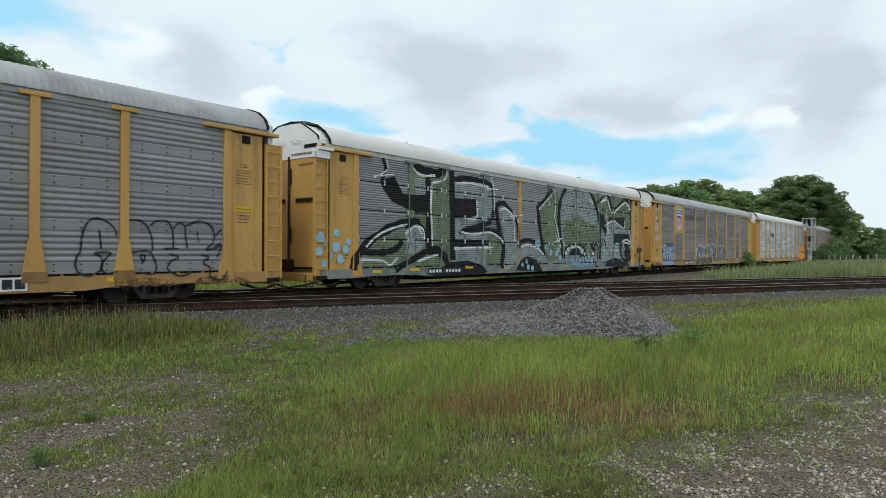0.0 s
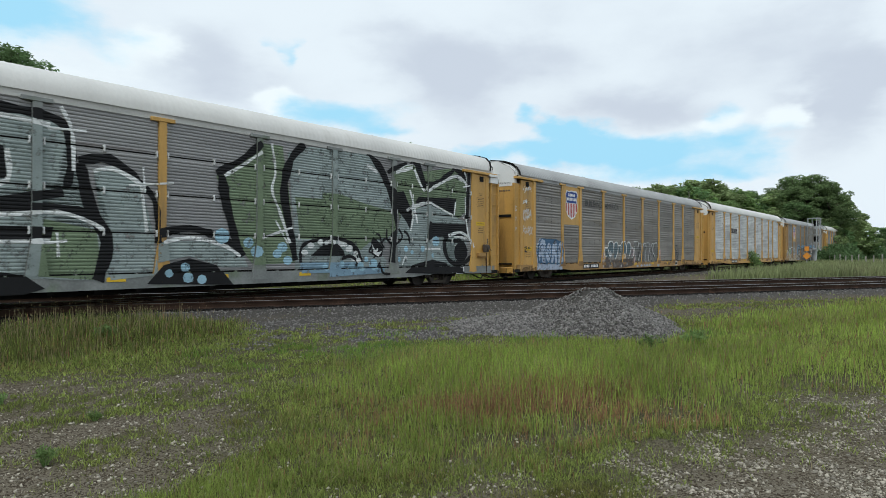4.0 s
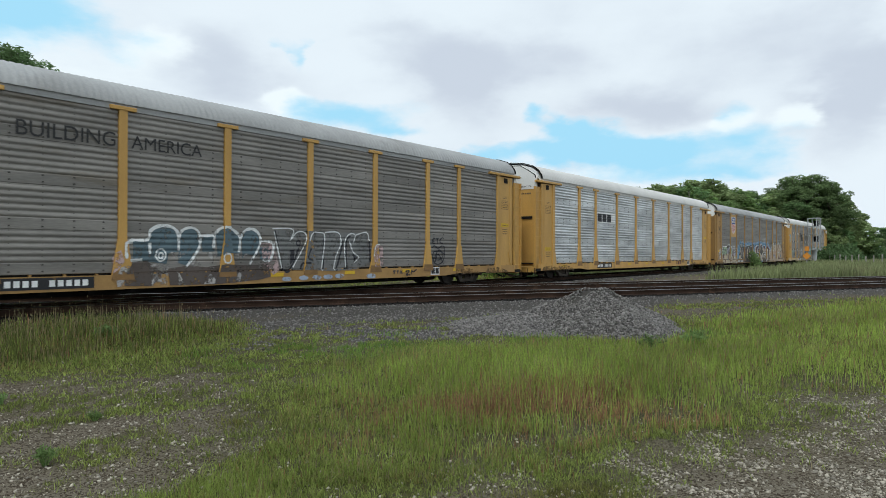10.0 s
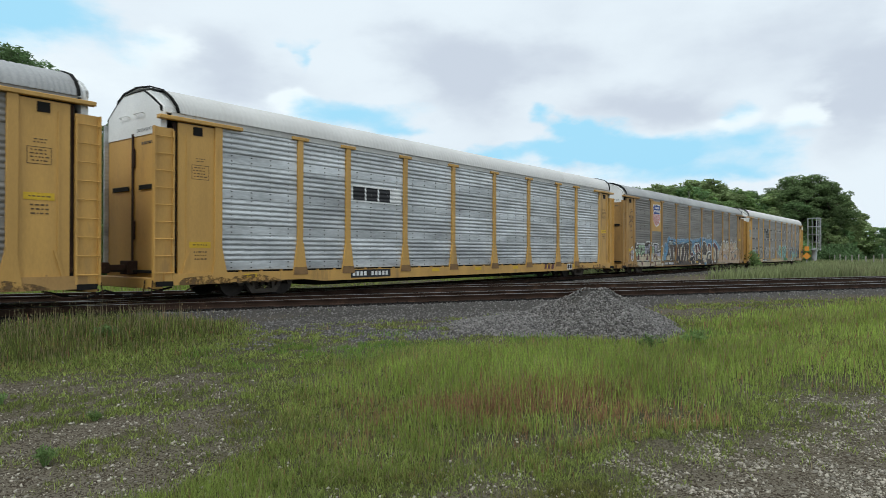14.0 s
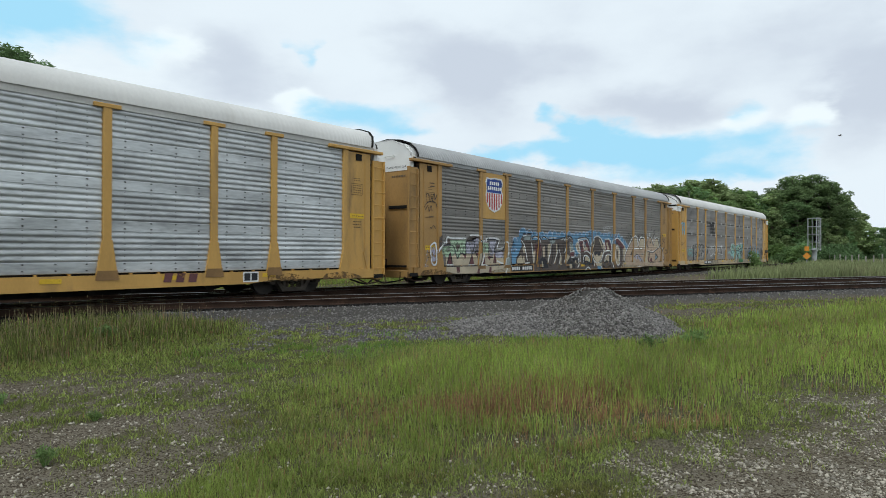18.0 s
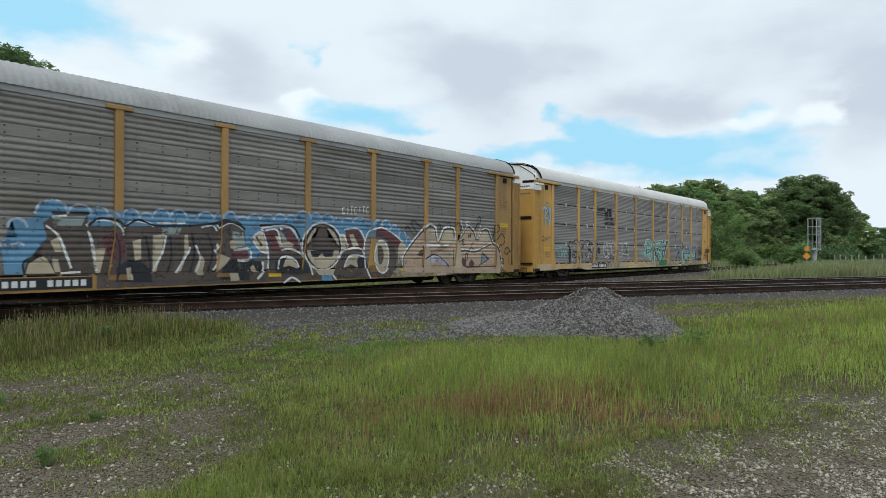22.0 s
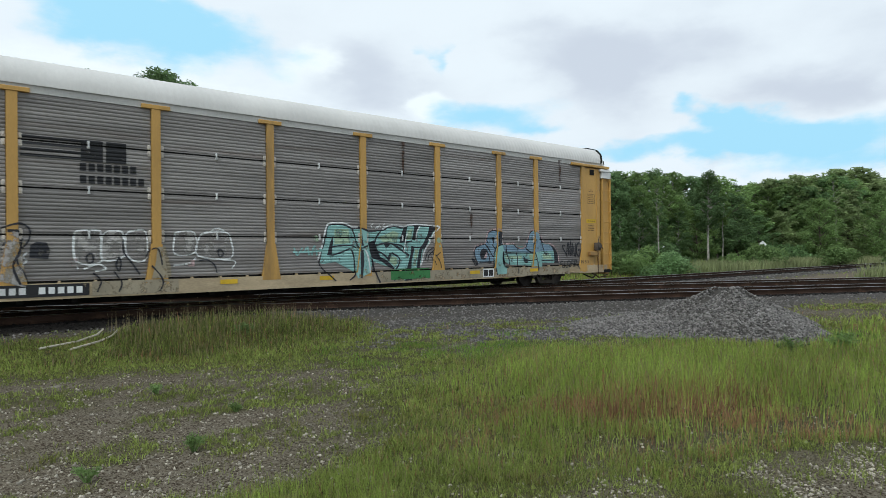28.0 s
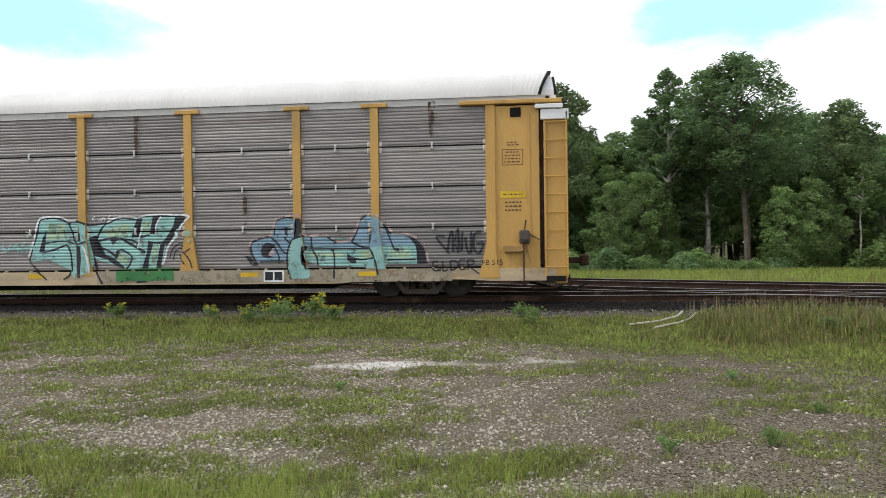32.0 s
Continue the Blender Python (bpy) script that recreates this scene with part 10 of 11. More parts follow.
    stroke(4, "soot", 0.05, [(5.83, 1.7), (6, 1.86), (6.25, 1.81)])
    stroke(4, "soot", 0.05, [(3.92, 1.39), (4.21, 1.33), (4.46, 1.33), (4.54, 1.19), (4.35, 1.04), (3.99, 1.05), (3.88, 1.13), (3.99, 1.22), (4.21, 1.13)])
    stroke(4, "soot", 0.05, [(4.88, 1.28), (5.11, 1.25), (5.03, 1.04), (5.19, 1.04)])
    stroke(4, "soot", 0.05, [(5.43, 1.19), (5.55, 1.25), (5.67, 1.16), (5.55, 1.07), (5.43, 1.19)])
    stroke(4, "soot", 0.05, [(5.75, 1.49), (6.04, 1.46), (5.96, 1.28), (6, 0.85)])
    stroke(4, "soot", 0.05, [(6.04, 1.28), (6.21, 1.31), (6.25, 1.03)])
    stroke(4, "soot", 0.05, [(4.54, 1.19), (4.58, 0.75), (4.47, 0.46)])
    stroke(4, "soot", 0.05, [(6.51, 1.81), (6.73, 1.78), (6.73, 1.41), (6.6, 1.09), (6.73, 0.71)])
    stroke(-1, "soot", 0.05, [(21.83, 1.28), (21.87, 1.67), (21.99, 1.96), (22.18, 2.05), (22.44, 1.98), (22.62, 1.79), (22.65, 1.62)])
    stroke(-1, "soot", 0.05, [(22.25, 1.78), (22.29, 1.35)])
    stroke(-1, "soot", 0.05, [(21.83, 1.28), (21.75, 1.15), (21.72, 0.96), (21.81, 0.77), (22.04, 0.72), (22.25, 0.82), (22.32, 0.95), (22.29, 1.15), (22.14, 1.24), (22.51, 1.25), (22.38, 1.09), (22.29, 0.89), (22.45, 0.75), (22.65, 0.81)])
    stroke(-1, "soot", 0.05, [(22.92, 2.04), (23.2, 2.05), (23.41, 1.89), (23.53, 1.57), (23.53, 1.29)])
    stroke(-1, "soot", 0.05, [(22.99, 1.25), (23.42, 1.29), (23.59, 1.08), (23.64, 0.86), (23.54, 0.72), (23.2, 0.77)])
    stroke(-1, "soot", 0.05, [(23.23, 1.19), (23.3, 1.01), (23.34, 1.19), (23.23, 1.19)])
    stroke(-1, "soot", 0.05, [(23.49, 1.92), (23.63, 2.04), (23.93, 2.05), (24.07, 1.8), (24.09, 1.36)])
    stroke(-1, "soot", 0.05, [(23.83, 1.36), (24.25, 1.36)])
    stroke(-1, "soot", 0.05, [(23.98, 1.22), (24.25, 1.14), (24.04, 1.04), (23.94, 0.86), (24.09, 0.71), (24.33, 0.66), (24.65, 0.77)])
    stroke(-1, "soot", 0.05, [(24.09, 1.87), (24.24, 2.02), (24.4, 1.95), (24.43, 1.66), (24.48, 1.37)])
    stroke(-1, "soot", 0.05, [(24.43, 1.95), (24.81, 2.09), (25.11, 2.01), (25.26, 1.8), (25.23, 1.52), (25.01, 1.34), (25.23, 1.37), (25.46, 1.53)])
    stroke(-1, "soot", 0.05, [(24.76, 1.82), (24.81, 1.52)])
    stroke(-1, "soot", 0.05, [(24.89, 1.19), (25.11, 1.14), (24.94, 0.99), (25.15, 0.84), (25.11, 0.61), (25.46, 0.52), (25.64, 0.75)])
    stroke(-1, "soot", 0.05, [(25.3, 1.71), (25.49, 1.9)])
    stroke(-1, "soot", 0.05, [(25.28, 1.34), (25.49, 1.46), (25.35, 1.13)])
    fill(1, "cobalt", [(2.12, 1.29), (2.22, 1.78), (2.51, 1.97), (3.16, 1.93), (4, 1.95), (4.5, 1.81), (4.66, 1.35), (4.54, 0.76), (2.22, 0.8)])
    fill(1, "paleblue", [(2.24, 1.11), (2.35, 1.74), (2.58, 1.94), (2.88, 1.86), (2.95, 1.52), (2.77, 1.28), (2.94, 0.79), (2.62, 0.8), (2.48, 1.14), (2.38, 0.8)])
    stroke(1, "cobalt", 0.05, [(2.24, 1.11), (2.35, 1.74), (2.58, 1.94), (2.88, 1.86), (2.95, 1.52), (2.77, 1.28), (2.94, 0.79), (2.62, 0.8), (2.48, 1.14), (2.38, 0.8), (2.24, 1.11)])
    fill(1, "paleblue", [(2.92, 1.06), (3.02, 1.6), (3.25, 1.78), (3.48, 1.61), (3.45, 1.06), (3.2, 0.8)])
    stroke(1, "cobalt", 0.05, [(2.92, 1.06), (3.02, 1.6), (3.25, 1.78), (3.48, 1.61), (3.45, 1.06), (3.2, 0.8), (2.92, 1.06)])
    fill(1, "paleblue", [(3.45, 0.78), (3.59, 1.69), (3.88, 1.89), (4.11, 1.7), (4.08, 0.77), (3.87, 0.77), (3.81, 1.12), (3.67, 0.78)])
    stroke(1, "cobalt", 0.05, [(3.45, 0.78), (3.59, 1.69), (3.88, 1.89), (4.11, 1.7), (4.08, 0.77), (3.87, 0.77), (3.81, 1.12), (3.67, 0.78), (3.45, 0.78)])
    fill(1, "paleblue", [(4.12, 0.77), (4.19, 1.62), (4.42, 1.84), (4.6, 1.71), (4.42, 1.38), (4.64, 0.89), (4.39, 0.76)])
    stroke(1, "cobalt", 0.05, [(4.12, 0.77), (4.19, 1.62), (4.42, 1.84), (4.6, 1.71), (4.42, 1.38), (4.64, 0.89), (4.39, 0.76), (4.12, 0.77)])
    stroke(1, "cobalt", 0.06, [(2.41, 1.52), (2.61, 1.67), (2.75, 1.49)])
    stroke(1, "cobalt", 0.05, [(3.13, 1.37), (3.23, 1.43), (3.3, 1.34), (3.2, 1.22), (3.13, 1.31)])
    stroke(1, "cobalt", 0.06, [(2.16, 0.8), (3.16, 0.75), (4.56, 0.74)])
    stroke(1, "chalk", 0.035, [(2.07, 1.59), (2.19, 1.69), (2.35, 1.78)])
    stroke(1, "chalk", 0.03, [(2.06, 1.47), (2.19, 1.51)])
    stroke(1, "chalk", 0.032, [(0.81, 4.15), (0.96, 4.32), (1.06, 4.14), (1.14, 4.27), (1.26, 4.15), (1.38, 4.37), (1.54, 4.12)])
    stroke(1, "chalk", 0.032, [(0.8, 4.27), (0.96, 4.03), (1.07, 4.28), (1.22, 4.22), (1.33, 4.33), (1.39, 4.22), (1.53, 4.26)])
    stroke(1, "chalk", 0.032, [(0.78, 3.53), (0.88, 3.68), (0.94, 3.64), (0.96, 3.72), (1.08, 3.59), (1.11, 3.67), (1.19, 3.62)])
    stroke(1, "chalk", 0.032, [(0.83, 3.62), (0.85, 3.54), (0.94, 3.6), (1.02, 3.61), (1.1, 3.75), (1.12, 3.54), (1.16, 3.69)])
    stroke(1, "chalk", 0.032, [(0.82, 2.78), (0.99, 3.28), (1.11, 2.86), (1.21, 3.3), (1.32, 2.85), (1.46, 3.26), (1.55, 2.82)])
    stroke(1, "chalk", 0.032, [(0.82, 3.25), (0.98, 2.73), (1.11, 3.34), (1.19, 2.8), (1.27, 3.32), (1.4, 2.91), (1.51, 3.29)])
    stroke(1, "chalk", 0.032, [(0.78, 2.17), (0.94, 2.41), (1.05, 2.15), (1.22, 2.42), (1.39, 2.09), (1.48, 2.52), (1.63, 2.09)])
    stroke(1, "chalk", 0.032, [(0.85, 2.53), (0.92, 2.18), (1.06, 2.48), (1.23, 2.19), (1.31, 2.51), (1.49, 2.14), (1.68, 2.48)])
    stroke(1, "chalk", 0.025, [(0.16, 3.16), (0.16, 3.36), (0.28, 3.35), (0.18, 3.26), (0.3, 3.22), (0.16, 3.16)])
    stroke(1, "chalk", 0.025, [(0.16, 2.73), (0.22, 2.93), (0.3, 2.74)])
    stroke(1, "chalk", 0.025, [(0.16, 2.27), (0.16, 2.44), (0.22, 2.36), (0.28, 2.44), (0.28, 2.28)])
    stroke(1, "soot", 0.05, [(0.95, 1.52), (1.16, 1.54), (0.97, 1.34), (1.2, 1.34)])
    stroke(1, "soot", 0.04, [(1.25, 1.35), (1.27, 1.53), (1.36, 1.46), (1.42, 1.56)])
    stroke(1, "soot", 0.045, [(21.31, 1.81), (21.18, 1.77), (21.18, 1.62), (21.31, 1.62)])
    stroke(1, "soot", 0.045, [(21.18, 1.69), (21.28, 1.71)])
    stroke(1, "soot", 0.045, [(21.36, 1.81), (21.53, 1.81)])
    stroke(1, "soot", 0.045, [(21.46, 1.81), (21.46, 1.61)])
    stroke(1, "soot", 0.045, [(21.79, 1.86), (21.64, 1.78), (21.64, 1.65), (21.79, 1.63)])
    stroke(1, "soot", 0.045, [(21.13, 1.45), (21.28, 1.53), (21.49, 1.44), (21.79, 1.54), (21.9, 1.4), (21.85, 1.03), (21.62, 0.84), (21.29, 0.88), (21.18, 1.18), (21.28, 1.31), (21.69, 1.31), (21.74, 1.07), (21.44, 0.99), (21.28, 1.12)])
    stroke(1, "soot", 0.045, [(21.29, 0.85), (21.49, 1.22), (21.8, 0.88)])
    stroke(1, "soot", 0.045, [(21.09, 1.18), (21.24, 1.03), (21.54, 1.38), (21.93, 1.18)])
    stroke(1, "umber", 0.05, [(18.89, 0.61), (19.03, 0.62)])
    stroke(1, "umber", 0.05, [(18.97, 0.61), (18.95, 0.51)])
    stroke(1, "umber", 0.05, [(19.08, 0.62), (19.2, 0.62)])
    stroke(1, "umber", 0.05, [(19.14, 0.62), (19.14, 0.52)])
    stroke(1, "umber", 0.05, [(19.25, 0.62), (19.38, 0.51)])
    stroke(1, "umber", 0.05, [(19.38, 0.63), (19.25, 0.52)])
    stroke(1, "soot", 0.05, [(19.55, 0.59), (19.77, 0.61), (19.6, 0.47), (19.82, 0.47)])
    stroke(1, "soot", 0.05, [(19.89, 0.48), (19.88, 0.6), (20, 0.57), (20.09, 0.62), (20.18, 0.65)])
    fill(4, "rust_stain", [(16.61, 4.69), (16.74, 4.7), (16.7, 3.7), (16.64, 3.69)])
    fill(4, "rust_stain", [(19.46, 2.73), (19.59, 2.73), (19.56, 1.86), (19.5, 1.86)])
    fill(4, "rust_stain", [(24.15, 4.76), (24.34, 4.77), (24.26, 3.92), (24.19, 3.91)])
    fill(3, "peach", [(22.98, 0.61), (23.02, 1.34), (23.18, 2.02), (23.5, 2.33), (23.88, 2.15), (24.03, 1.89), (24.19, 1.87), (24.45, 2.17), (24.94, 2.2), (25.26, 1.74), (25.61, 1.47), (25.88, 1.05), (25.91, 0.62), (25.33, 0.55)])
    fill(3, "cream", [(24.28, 1.64), (24.51, 2.1), (24.91, 2.11), (25.19, 1.71)])
    fill(3, "cream", [(23.03, 0.6), (23.07, 0.97), (23.32, 0.59)])
    fill(3, "umber", [(24.52, 1.31), (25.08, 1.01), (24.39, 0.74)])
    fill(3, "bluegrey", [(24.55, 1.19), (24.89, 1), (24.48, 0.83)])
    fill(3, "maroon", [(22.98, 0.9), (23.16, 1.07), (23.36, 0.97), (23.41, 0.72), (23.18, 0.69)])
    fill(3, "maroon", [(23.58, 0.86), (23.77, 1.01), (23.96, 0.86), (23.89, 0.68), (23.62, 0.67)])
    stroke(3, "umber", 0.09, [(22.84, 1.71), (23.02, 1.9), (23.18, 2.04), (23.5, 2.33), (23.88, 2.15), (24.03, 1.89)])
    stroke(3, "chalk", 0.045, [(22.88, 1.76), (23.05, 1.95), (23.21, 2.09), (23.53, 2.38), (23.92, 2.2), (24.07, 1.95)])
    stroke(3, "umber", 0.09, [(24.03, 1.87), (24.23, 1.82), (24.46, 2.17), (24.94, 2.21), (25.27, 1.72), (25.61, 1.5), (25.91, 1.05), (25.94, 0.62)])
    stroke(3, "chalk", 0.045, [(24.07, 1.92), (24.27, 1.88), (24.5, 2.23), (24.98, 2.27), (25.31, 1.77), (25.66, 1.56), (25.96, 1.1), (25.99, 0.67)])
    stroke(3, "umber", 0.09, [(22.96, 1.34), (23.32, 1.37), (24.01, 1.32), (25.19, 1.66)])
    stroke(3, "chalk", 0.045, [(22.99, 1.39), (23.35, 1.42), (24.04, 1.37), (25.23, 1.71)])
    stroke(3, "soot", 0.045, [(23.27, 1.82), (23.13, 1.78), (23.18, 1.59), (23.32, 1.62)])
    stroke(3, "soot", 0.045, [(23.16, 1.69), (23.27, 1.72)])
    stroke(3, "soot", 0.045, [(23.55, 2.04), (23.55, 1.83)])
    stroke(3, "soot", 0.045, [(23.69, 2.11), (23.69, 1.88)])
    stroke(3, "soot", 0.045, [(23.55, 1.94), (23.69, 1.98)])
    stroke(3, "soot", 0.045, [(23.91, 1.67), (23.79, 1.63), (23.79, 1.45), (23.91, 1.43)])
    stroke(3, "soot", 0.045, [(23.34, 1.19), (23.41, 1.26), (23.48, 1.18), (23.46, 0.99), (23.36, 0.99), (23.34, 1.19)])
    stroke(3, "soot", 0.045, [(23.46, 0.97), (23.55, 1.35), (23.74, 1.45)])
    stroke(3, "soot", 0.045, [(23.32, 0.69), (24.39, 0.69), (25.5, 0.7)])
    stroke(3, "soot", 0.045, [(25.4, 1.75), (25.58, 1.85), (25.91, 2.07), (26.18, 1.97), (26.24, 1.77), (26.06, 1.62), (25.79, 1.59), (25.7, 1.39), (25.88, 1.28)])
    stroke(3, "soot", 0.045, [(26.24, 1.41), (26.44, 1.51), (26.62, 1.37), (26.45, 1.22), (26.26, 1.26), (26.24, 1.41)])
    stroke(3, "soot", 0.045, [(26.62, 1.34), (26.76, 1.34)])
    stroke(3, "soot", 0.045, [(25.44, 2.22), (25.47, 2.42), (25.67, 2.46), (25.73, 2.26), (25.52, 2.14), (25.44, 2.22)])
    stroke(3, "soot", 0.045, [(25.41, 2.16), (25.33, 1.88)])
    stroke(3, "soot", 0.045, [(24.19, 2.59), (24.28, 2.77), (24.4, 2.74), (24.38, 2.54), (24.2, 2.45), (24, 2.2), (24.2, 2.5)])
    stroke(3, "soot", 0.045, [(22.71, 2.28), (22.75, 2.46), (22.86, 2.44), (23.02, 2.18)])
    stroke(3, "soot", 0.045, [(25.84, 1.02), (26.09, 1.02), (26.14, 0.81), (25.94, 0.85)])
    stroke(3, "chalk", 0.04, [(23.31, 2.47), (23.52, 2.53), (23.66, 2.47), (23.36, 2.4)])
    stroke(3, "chalk", 0.04, [(23.02, 2.57), (23.18, 2.19)])
    stroke(3, "chalk", 0.04, [(24.43, 2.41), (24.19, 1.94)])
    stroke(4, "skyblue", 0.09, [(0.79, 3.36), (1.08, 3.48), (1.25, 3.26), (1, 2.99), (1.43, 2.93)])
    stroke(4, "skyblue", 0.09, [(1.12, 3.45), (1.09, 2.6)])
    stroke(4, "skyblue", 0.09, [(1.47, 3.41), (1.38, 2.65)])
    stroke(4, "soot", 0.03, [(0.74, 2.02), (0.94, 2.06), (0.9, 1.85), (0.76, 1.88)])
    stroke(4, "soot", 0.03, [(1.05, 2.06), (1.09, 1.86), (1.22, 2.03), (1.34, 1.87)])
    stroke(4, "soot", 0.03, [(1.41, 2.04), (1.58, 2.01)])
    number_bars(0, 5.55, 7.75, 0.45, 0.68, None)
    bar(0, "signal_yellow", 4.5, 5.05, 0.60, 0.70)
    bar(0, "signal_yellow", 7.95, 8.5, 0.62, 0.72)


graffiti_marks()
finish_paint()


# ---- lineside things ----
def signal_tower():
    th = empty("signal_mast", Matrix.Translation(polar(81.2, 97)) @ Matrix.Rotation(radians(-10), 4, "Z"))
    tagged(th, "galvanised lattice railway signal mast with ladder cage", "signal mast")
    bm = bmesh.new()
    rod(bm, (0, 0, -0.5), (0, 0, 2.2), 0.32, 0.30, 12)
    part("base", bm, GALV, th)
    bm = bmesh.new()
    for x in (-0.75, 0.75):
        for y in (-0.5, 0.5):
            rod(bm, (x, y, 1.9), (x, y, 6.1), 0.06, 0.06, 6)
    part("frame", bm, GALV, th)
    for z in (2.0, 3.0, 4.0, 5.0, 6.05):
        bm = bmesh.new()
        box(bm, -0.8, 0.8, -0.55, 0.55, z - 0.03, z + 0.03)
        part("platform", bm, GALV, th)
    bm = bmesh.new()
    for x in (-0.25, 0.15):
        rod(bm, (x, -0.52, 2.0), (x, -0.52, 6.2), 0.035, 0.035, 5)
    for k in range(12):
        rod(bm, (-0.25, -0.52, 2.2 + k * 0.33), (0.15, -0.52, 2.2 + k * 0.33), 0.025, 0.025, 5)
    part("ladder", bm, GALV, th)
    for z in (3.4, 5.4):
        bm = bmesh.new()
        box(bm, 0.30, 0.72, -0.35, 0.2, z - 0.35, z + 0.35, 0.04)
        part("signal_head", bm, DARK, th)
    bm = bmesh.new()
    rod(bm, (1.0, 0, 1.95), (0.2, 0, 0.4), 0.05, 0.05, 6)
    part("brace", bm, GALV, th)


def post_sign(name, bearing, dist, z, size, mat, label, diamond=True, pole=0.05, low=None):
    p = polar(bearing, dist)
    th = empty(name, Matrix.Translation(p) @ Matrix.Rotation(radians(-bearing), 4, "Z"))
    tagged(th, label, "sign")
    bm = bmesh.new()
    rod(bm, (0, 0.06, -0.3), (0, 0.06, z + size * 0.4), pole, pole, 7)
    part("post", bm, BARK if pole > 0.07 else GALV, th)
    bm = bmesh.new()
    if diamond:
        prism(bm, [(0, z - size), (size, z), (0, z + size), (-size, z)], -0.012, 0.012)
    else:
        prism(bm, [(-size, z - size * 0.8), (size, z - size * 0.8), (size, z + size * 0.8), (-size, z + size * 0.8)], -0.16, 0.16)
    bmesh.ops.recalc_face_normals(bm, faces=bm.faces)
    part("plate" if diamond else "case", bm, mat, th)
    return th


CASE = material("dulled_white_case_paint", (0.40, 0.40, 0.385), 0.7, 0, 0.2, 4, 30, 0.05, (0.24, 0.25, 0.22), 0.58)
ORANGE = material("orange_sign_paint", (0.62, 0.24, 0.02), 0.5, 0, 0.1, 3, 30, 0.05)
signal_tower()
o = post_sign("warning_sign", 80.7, 75, 1.38, 0.38, ORANGE, "orange diamond warning sign on a post near the crossing")
bm = bmesh.new()
prism(bm, [(-0.20, 1.88), (0.20, 1.88), (0.20, 2.34), (-0.20, 2.34)], -0.012, 0.012)
bmesh.ops.recalc_face_normals(bm, faces=bm.faces)
part("upper_plate", bm, ORANGE, o)
post_sign("white_sign", 67.4, 60, 2.05, 0.32, WHITE, "small white diamond sign in front of the wood")
post_sign("relay_case", 37.3, 34, 1.97, 0.33, CASE, "white box on a weathered wooden post", False, 0.10)


def fence():
    p0, p1 = polar(82.2, 105), polar(85.5, 80)
    th = empty("wooden_fence", Matrix.Translation(p0))
    tagged(th, "weathered wooden post fence in tall grass", "fence")
    for k in range(9):
        q = (p1 - p0) * k / 8
        bm = bmesh.new()
        box(bm, q.x - 0.06, q.x + 0.06, q.y - 0.06, q.y + 0.06, -0.4, 1.35 + 0.1 * (k % 3), 0.02)
        part("post", bm, BIRCH, th)


fence()


def loose_pipes():
    pale = material("sun_bleached_plastic", (0.42, 0.38, 0.30), 0.6, 0, 0.2, 4, 30, 0.1)
    for pts in ([(2.25, 13.1), (2.9, 13.5), (3.4, 14.1), (3.63, 14.6)], [(2.65, 12.7), (3.2, 13.2), (3.6, 13.8), (3.84, 14.4)]):
        bm = bmesh.new()
        v = [Vector((x, y, float(ground_z(np.array(x), np.array(y))) + 0.04 + 0.015 * k)) for k, (x, y) in enumerate(pts)]
        tube(bm, v, 0.020, 7)
        tagged(link("bent_pipe", bm, pale), "pale bent pipe lying on the ballast by the track", "pipe", "loose pipes")


loose_pipes()


def weed(place, h, seed, leaf, label, flowers=None, n=60):
    rng = np.random.RandomState(seed)
    th = empty("weed", Matrix.Translation(place))
    tagged(th, label, "weed", "weeds in the lot")
    bm = bmesh.new()
    tips = []
    for k in range(9):
        a = rng.uniform(0, 6.28)
        tip = Vector((math.cos(a) * h * rng.uniform(0.2, 0.7), math.sin(a) * h * rng.uniform(0.2, 0.7), h * rng.uniform(0.5, 1.0)))
        tips.append(tip)
        rod(bm, (0, 0, -0.02), tip, 0.006, 0.003, 4)
    part("stem", bm, leaf, th)
    me = leaf_mesh("foliage", np.array([t * 0.7 for t in tips]), np.full(9, h * 0.3), n * 4, h * 0.10, rng)
    link_mesh("foliage", me, leaf, th)
    if flowers:
        me = leaf_mesh("blossom", np.array(tips), np.full(9, h * 0.16), n * 3, h * 0.05, rng)
        link_mesh("blossom", me, flowers, th)
    return th


FLOWER = material("yellow_blossom", (0.52, 0.46, 0.03), 0.7, 0, 0.2, 5, 20, 0, None, 0.5, (1, 1, 1), 0, 0.3, 0.3)
for k, (x, y, h) in enumerate([(-5.0, 13.6, 0.55), (-4.4, 13.9, 0.6), (-5.5, 13.4, 0.45), (-3.9, 13.8, 0.4), (-9.2, 14.3, 0.4), (-6.8, 14.2, 0.35)]):
    weed(polar(0, 1, 0) * 0 + Vector((x, y, float(ground_z(np.array(x), np.array(y))))), h, 70 + k, LEAF_LIGHT, "bushy green weed with yellow blossom by the track", FLOWER)
for k, (x, y, h) in enumerate([(2.05, 5.5, 0.16), (2.9, 6.6, 0.12), (1.2, 5.3, 0.14), (0.3, 13.4, 0.5), (5.6, 12.3, 0.36), (2.6, 8.1, 0.14), (-2.0, 7.4, 0.12), (10.9, 4.1, 0.32), (11.8, 3.7, 0.35)]):
    weed(Vector((x, y, float(ground_z(np.array(x), np.array(y))))), h, 90 + k, LEAF_LIGHT, "small leafy green weed growing in the gravel")


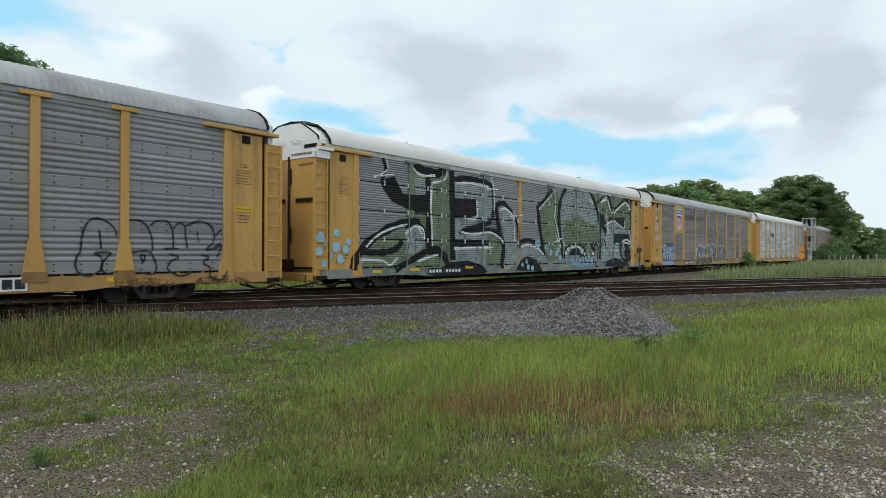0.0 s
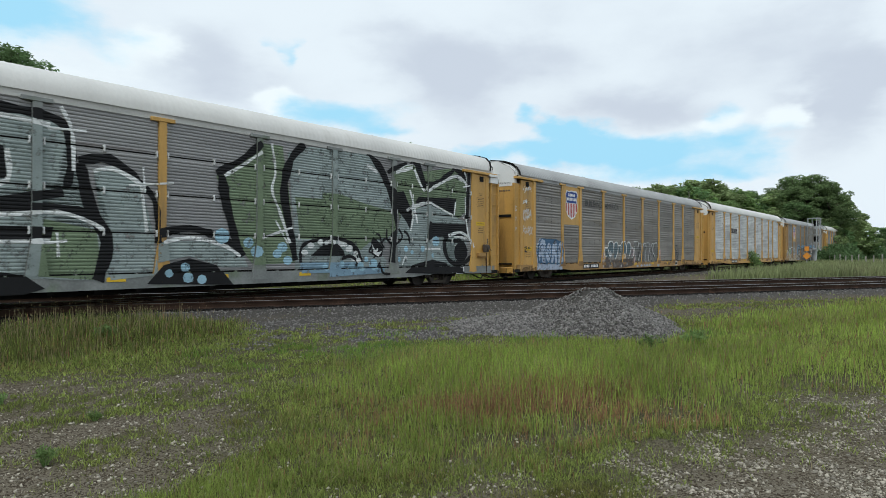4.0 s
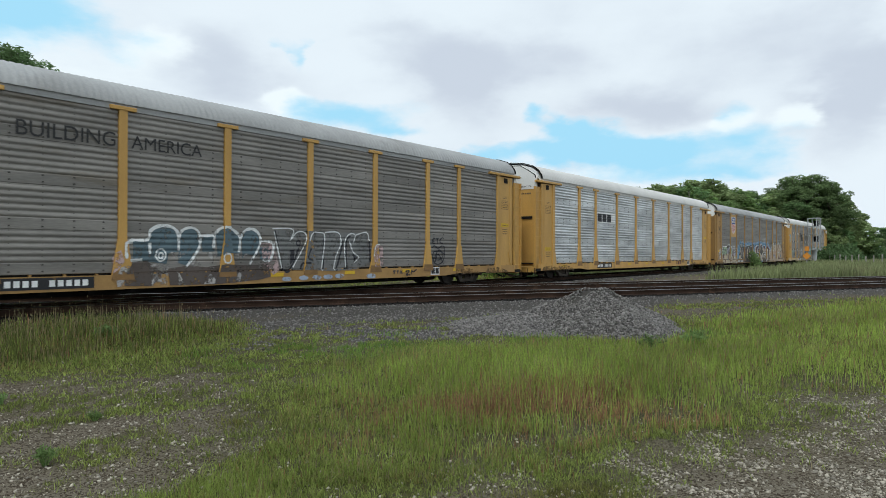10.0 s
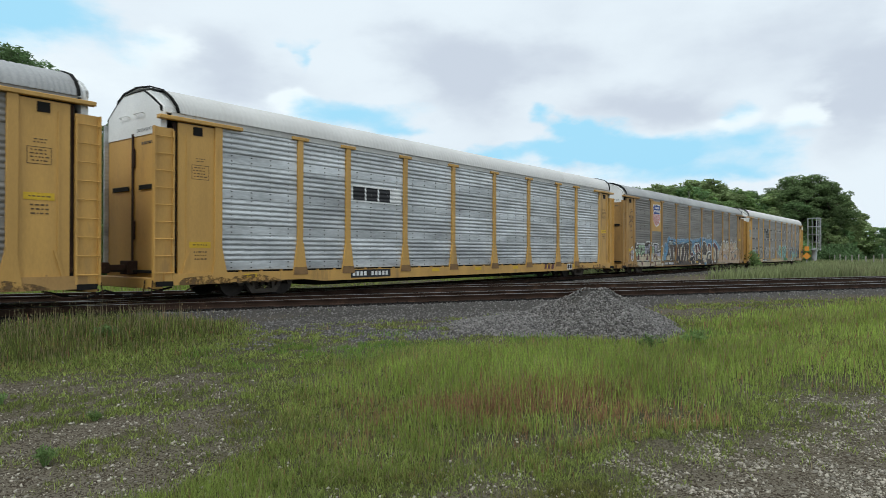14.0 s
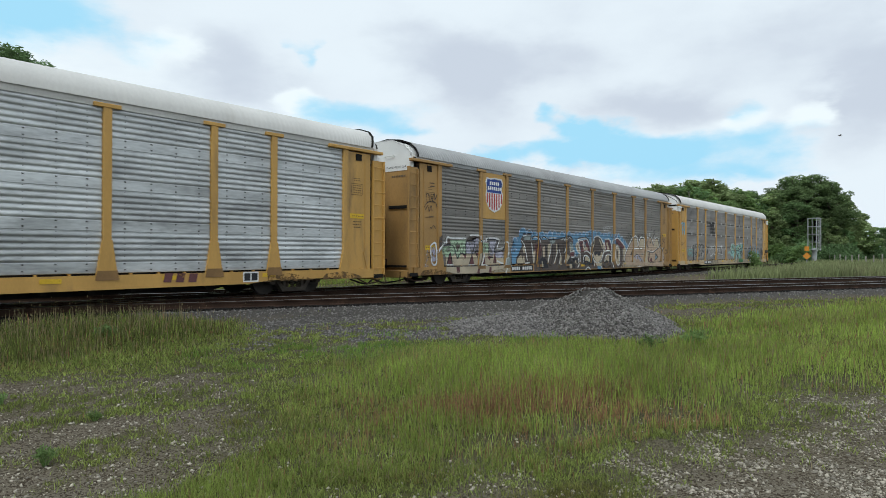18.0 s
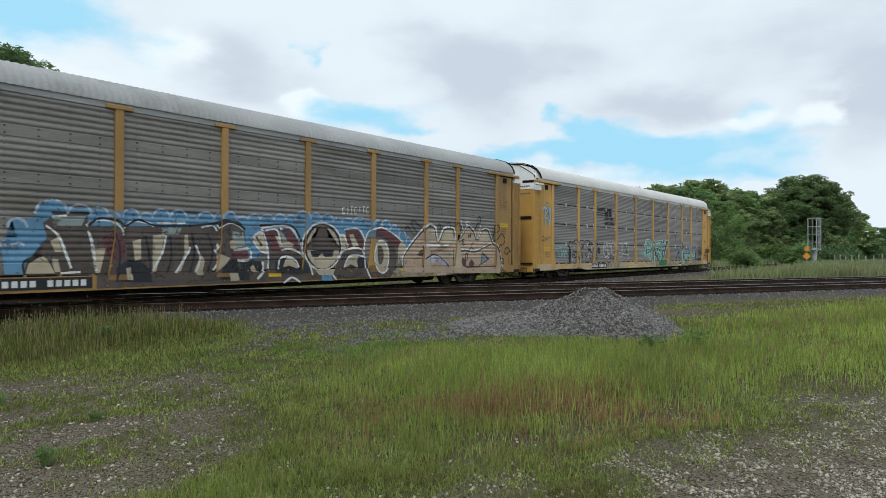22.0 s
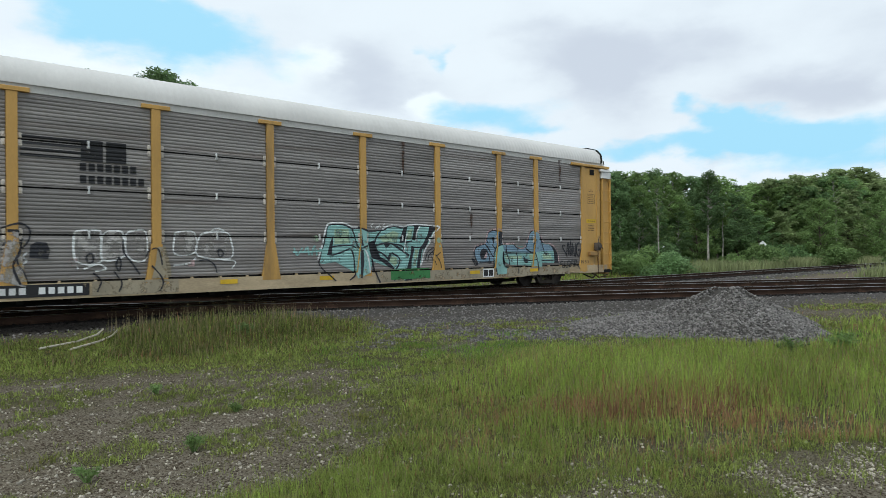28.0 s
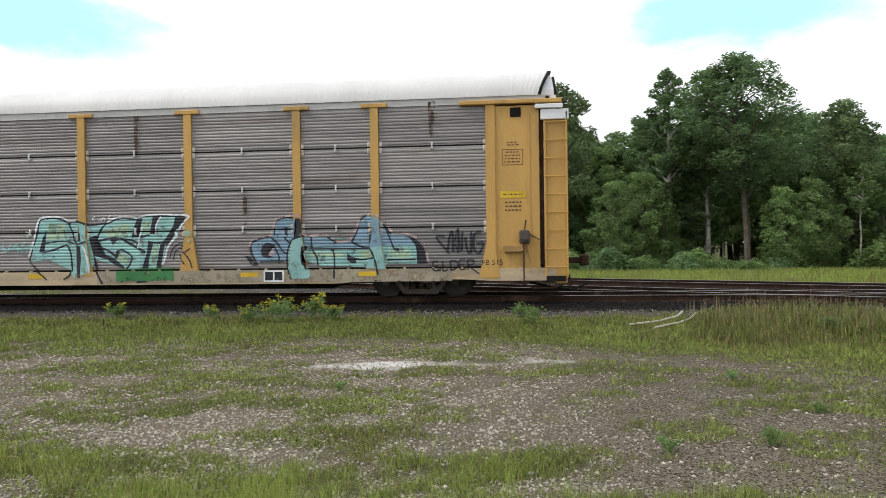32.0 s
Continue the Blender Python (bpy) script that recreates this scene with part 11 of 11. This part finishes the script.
def make_bird():
    """A small dark bird in flight, heading along its own +x."""
    th = empty("bird")
    tagged(th, "small dark bird flying across the cloudy sky", "bird")
    bm = bmesh.new()
    bmesh.ops.create_uvsphere(bm, u_segments=10, v_segments=7, radius=1.0, matrix=Matrix.Diagonal((0.15, 0.05, 0.05, 1)))
    bmesh.ops.create_uvsphere(bm, u_segments=8, v_segments=6, radius=1.0, matrix=Matrix.Translation((0.14, 0, 0.025)) @ Matrix.Diagonal((0.045, 0.035, 0.035, 1)))
    rod(bm, (0.17, 0, 0.02), (0.22, 0, 0.015), 0.012, 0.002, 5)
    part("body", bm, BARK, th, "", True)
    for s in (-1, 1):
        bm = bmesh.new()
        a = [(0.07, 0.03, 0.03), (0.09, 0.16, 0.10), (0.02, 0.31, 0.11), (-0.03, 0.20, 0.09), (-0.06, 0.03, 0.03)]
        lo = [bm.verts.new((x, s * y, z)) for x, y, z in a]
        hi = [bm.verts.new((x, s * y, z + 0.012)) for x, y, z in a]
        bm.faces.new(lo)
        bm.faces.new(hi[::-1])
        for k in range(5):
            j = (k + 1) % 5
            bm.faces.new((lo[j], lo[k], hi[k], hi[j]))
        bmesh.ops.recalc_face_normals(bm, faces=bm.faces)
        part("wing", bm, BARK, th)
    bm = bmesh.new()
    prism(bm, [(-0.12, 0.005), (-0.26, 0.0), (-0.26, 0.012), (-0.12, 0.02)], -0.035, 0.035)
    part("tail", bm, BARK, th)
    return th


BIRD = make_bird()


# ---- motion ----
def motions():
    for car, spec in zip(CARS, SPECS):
        x0 = LEAD + spec["index"] * PITCH + BODY / 2
        walk(car, [(t, pose(x0 - train_run(t), YA, RAIL)) for t in [k * 0.5 for k in range(65)]])
    # the bird crosses the sky at right angles to the long view, from the crossing towards the train
    ahead, right = Vector((math.sin(radians(51.67)), math.cos(radians(51.67)), 0)), Vector((math.cos(radians(51.67)), -math.sin(radians(51.67)), 0))
    for_bird = []
    for t in (0.0, 8.0, 16.0, 18.0, 20.0, 22.0, 32.0):
        p = ahead * 70 + right * (13.25 * (21.2 - t))
        for_bird.append((t, pose(p.x, p.y, EYE + 12.7 + 0.15 * math.sin(t), 0, 0, 180 - 51.67)))
    walk(BIRD, for_bird)
    # wheels roll with the ground covered
    times = [k * 0.1 for k in range(321)]
    turns = [-math.degrees(train_run(t) / 0.42) for t in times]
    for wheel, q in TRUCKS:
        walk(wheel, [(t, pose(q, 0, 0.42, 0, a, 0)) for t, a in zip(times, turns)])
    walk(CLOUDS, [(t, pose(0, 0, 0, 0, 0, 2.88 - 0.12 * t)) for t in (0.0, 8.0, 16.0, 24.0, 32.0)])


motions()
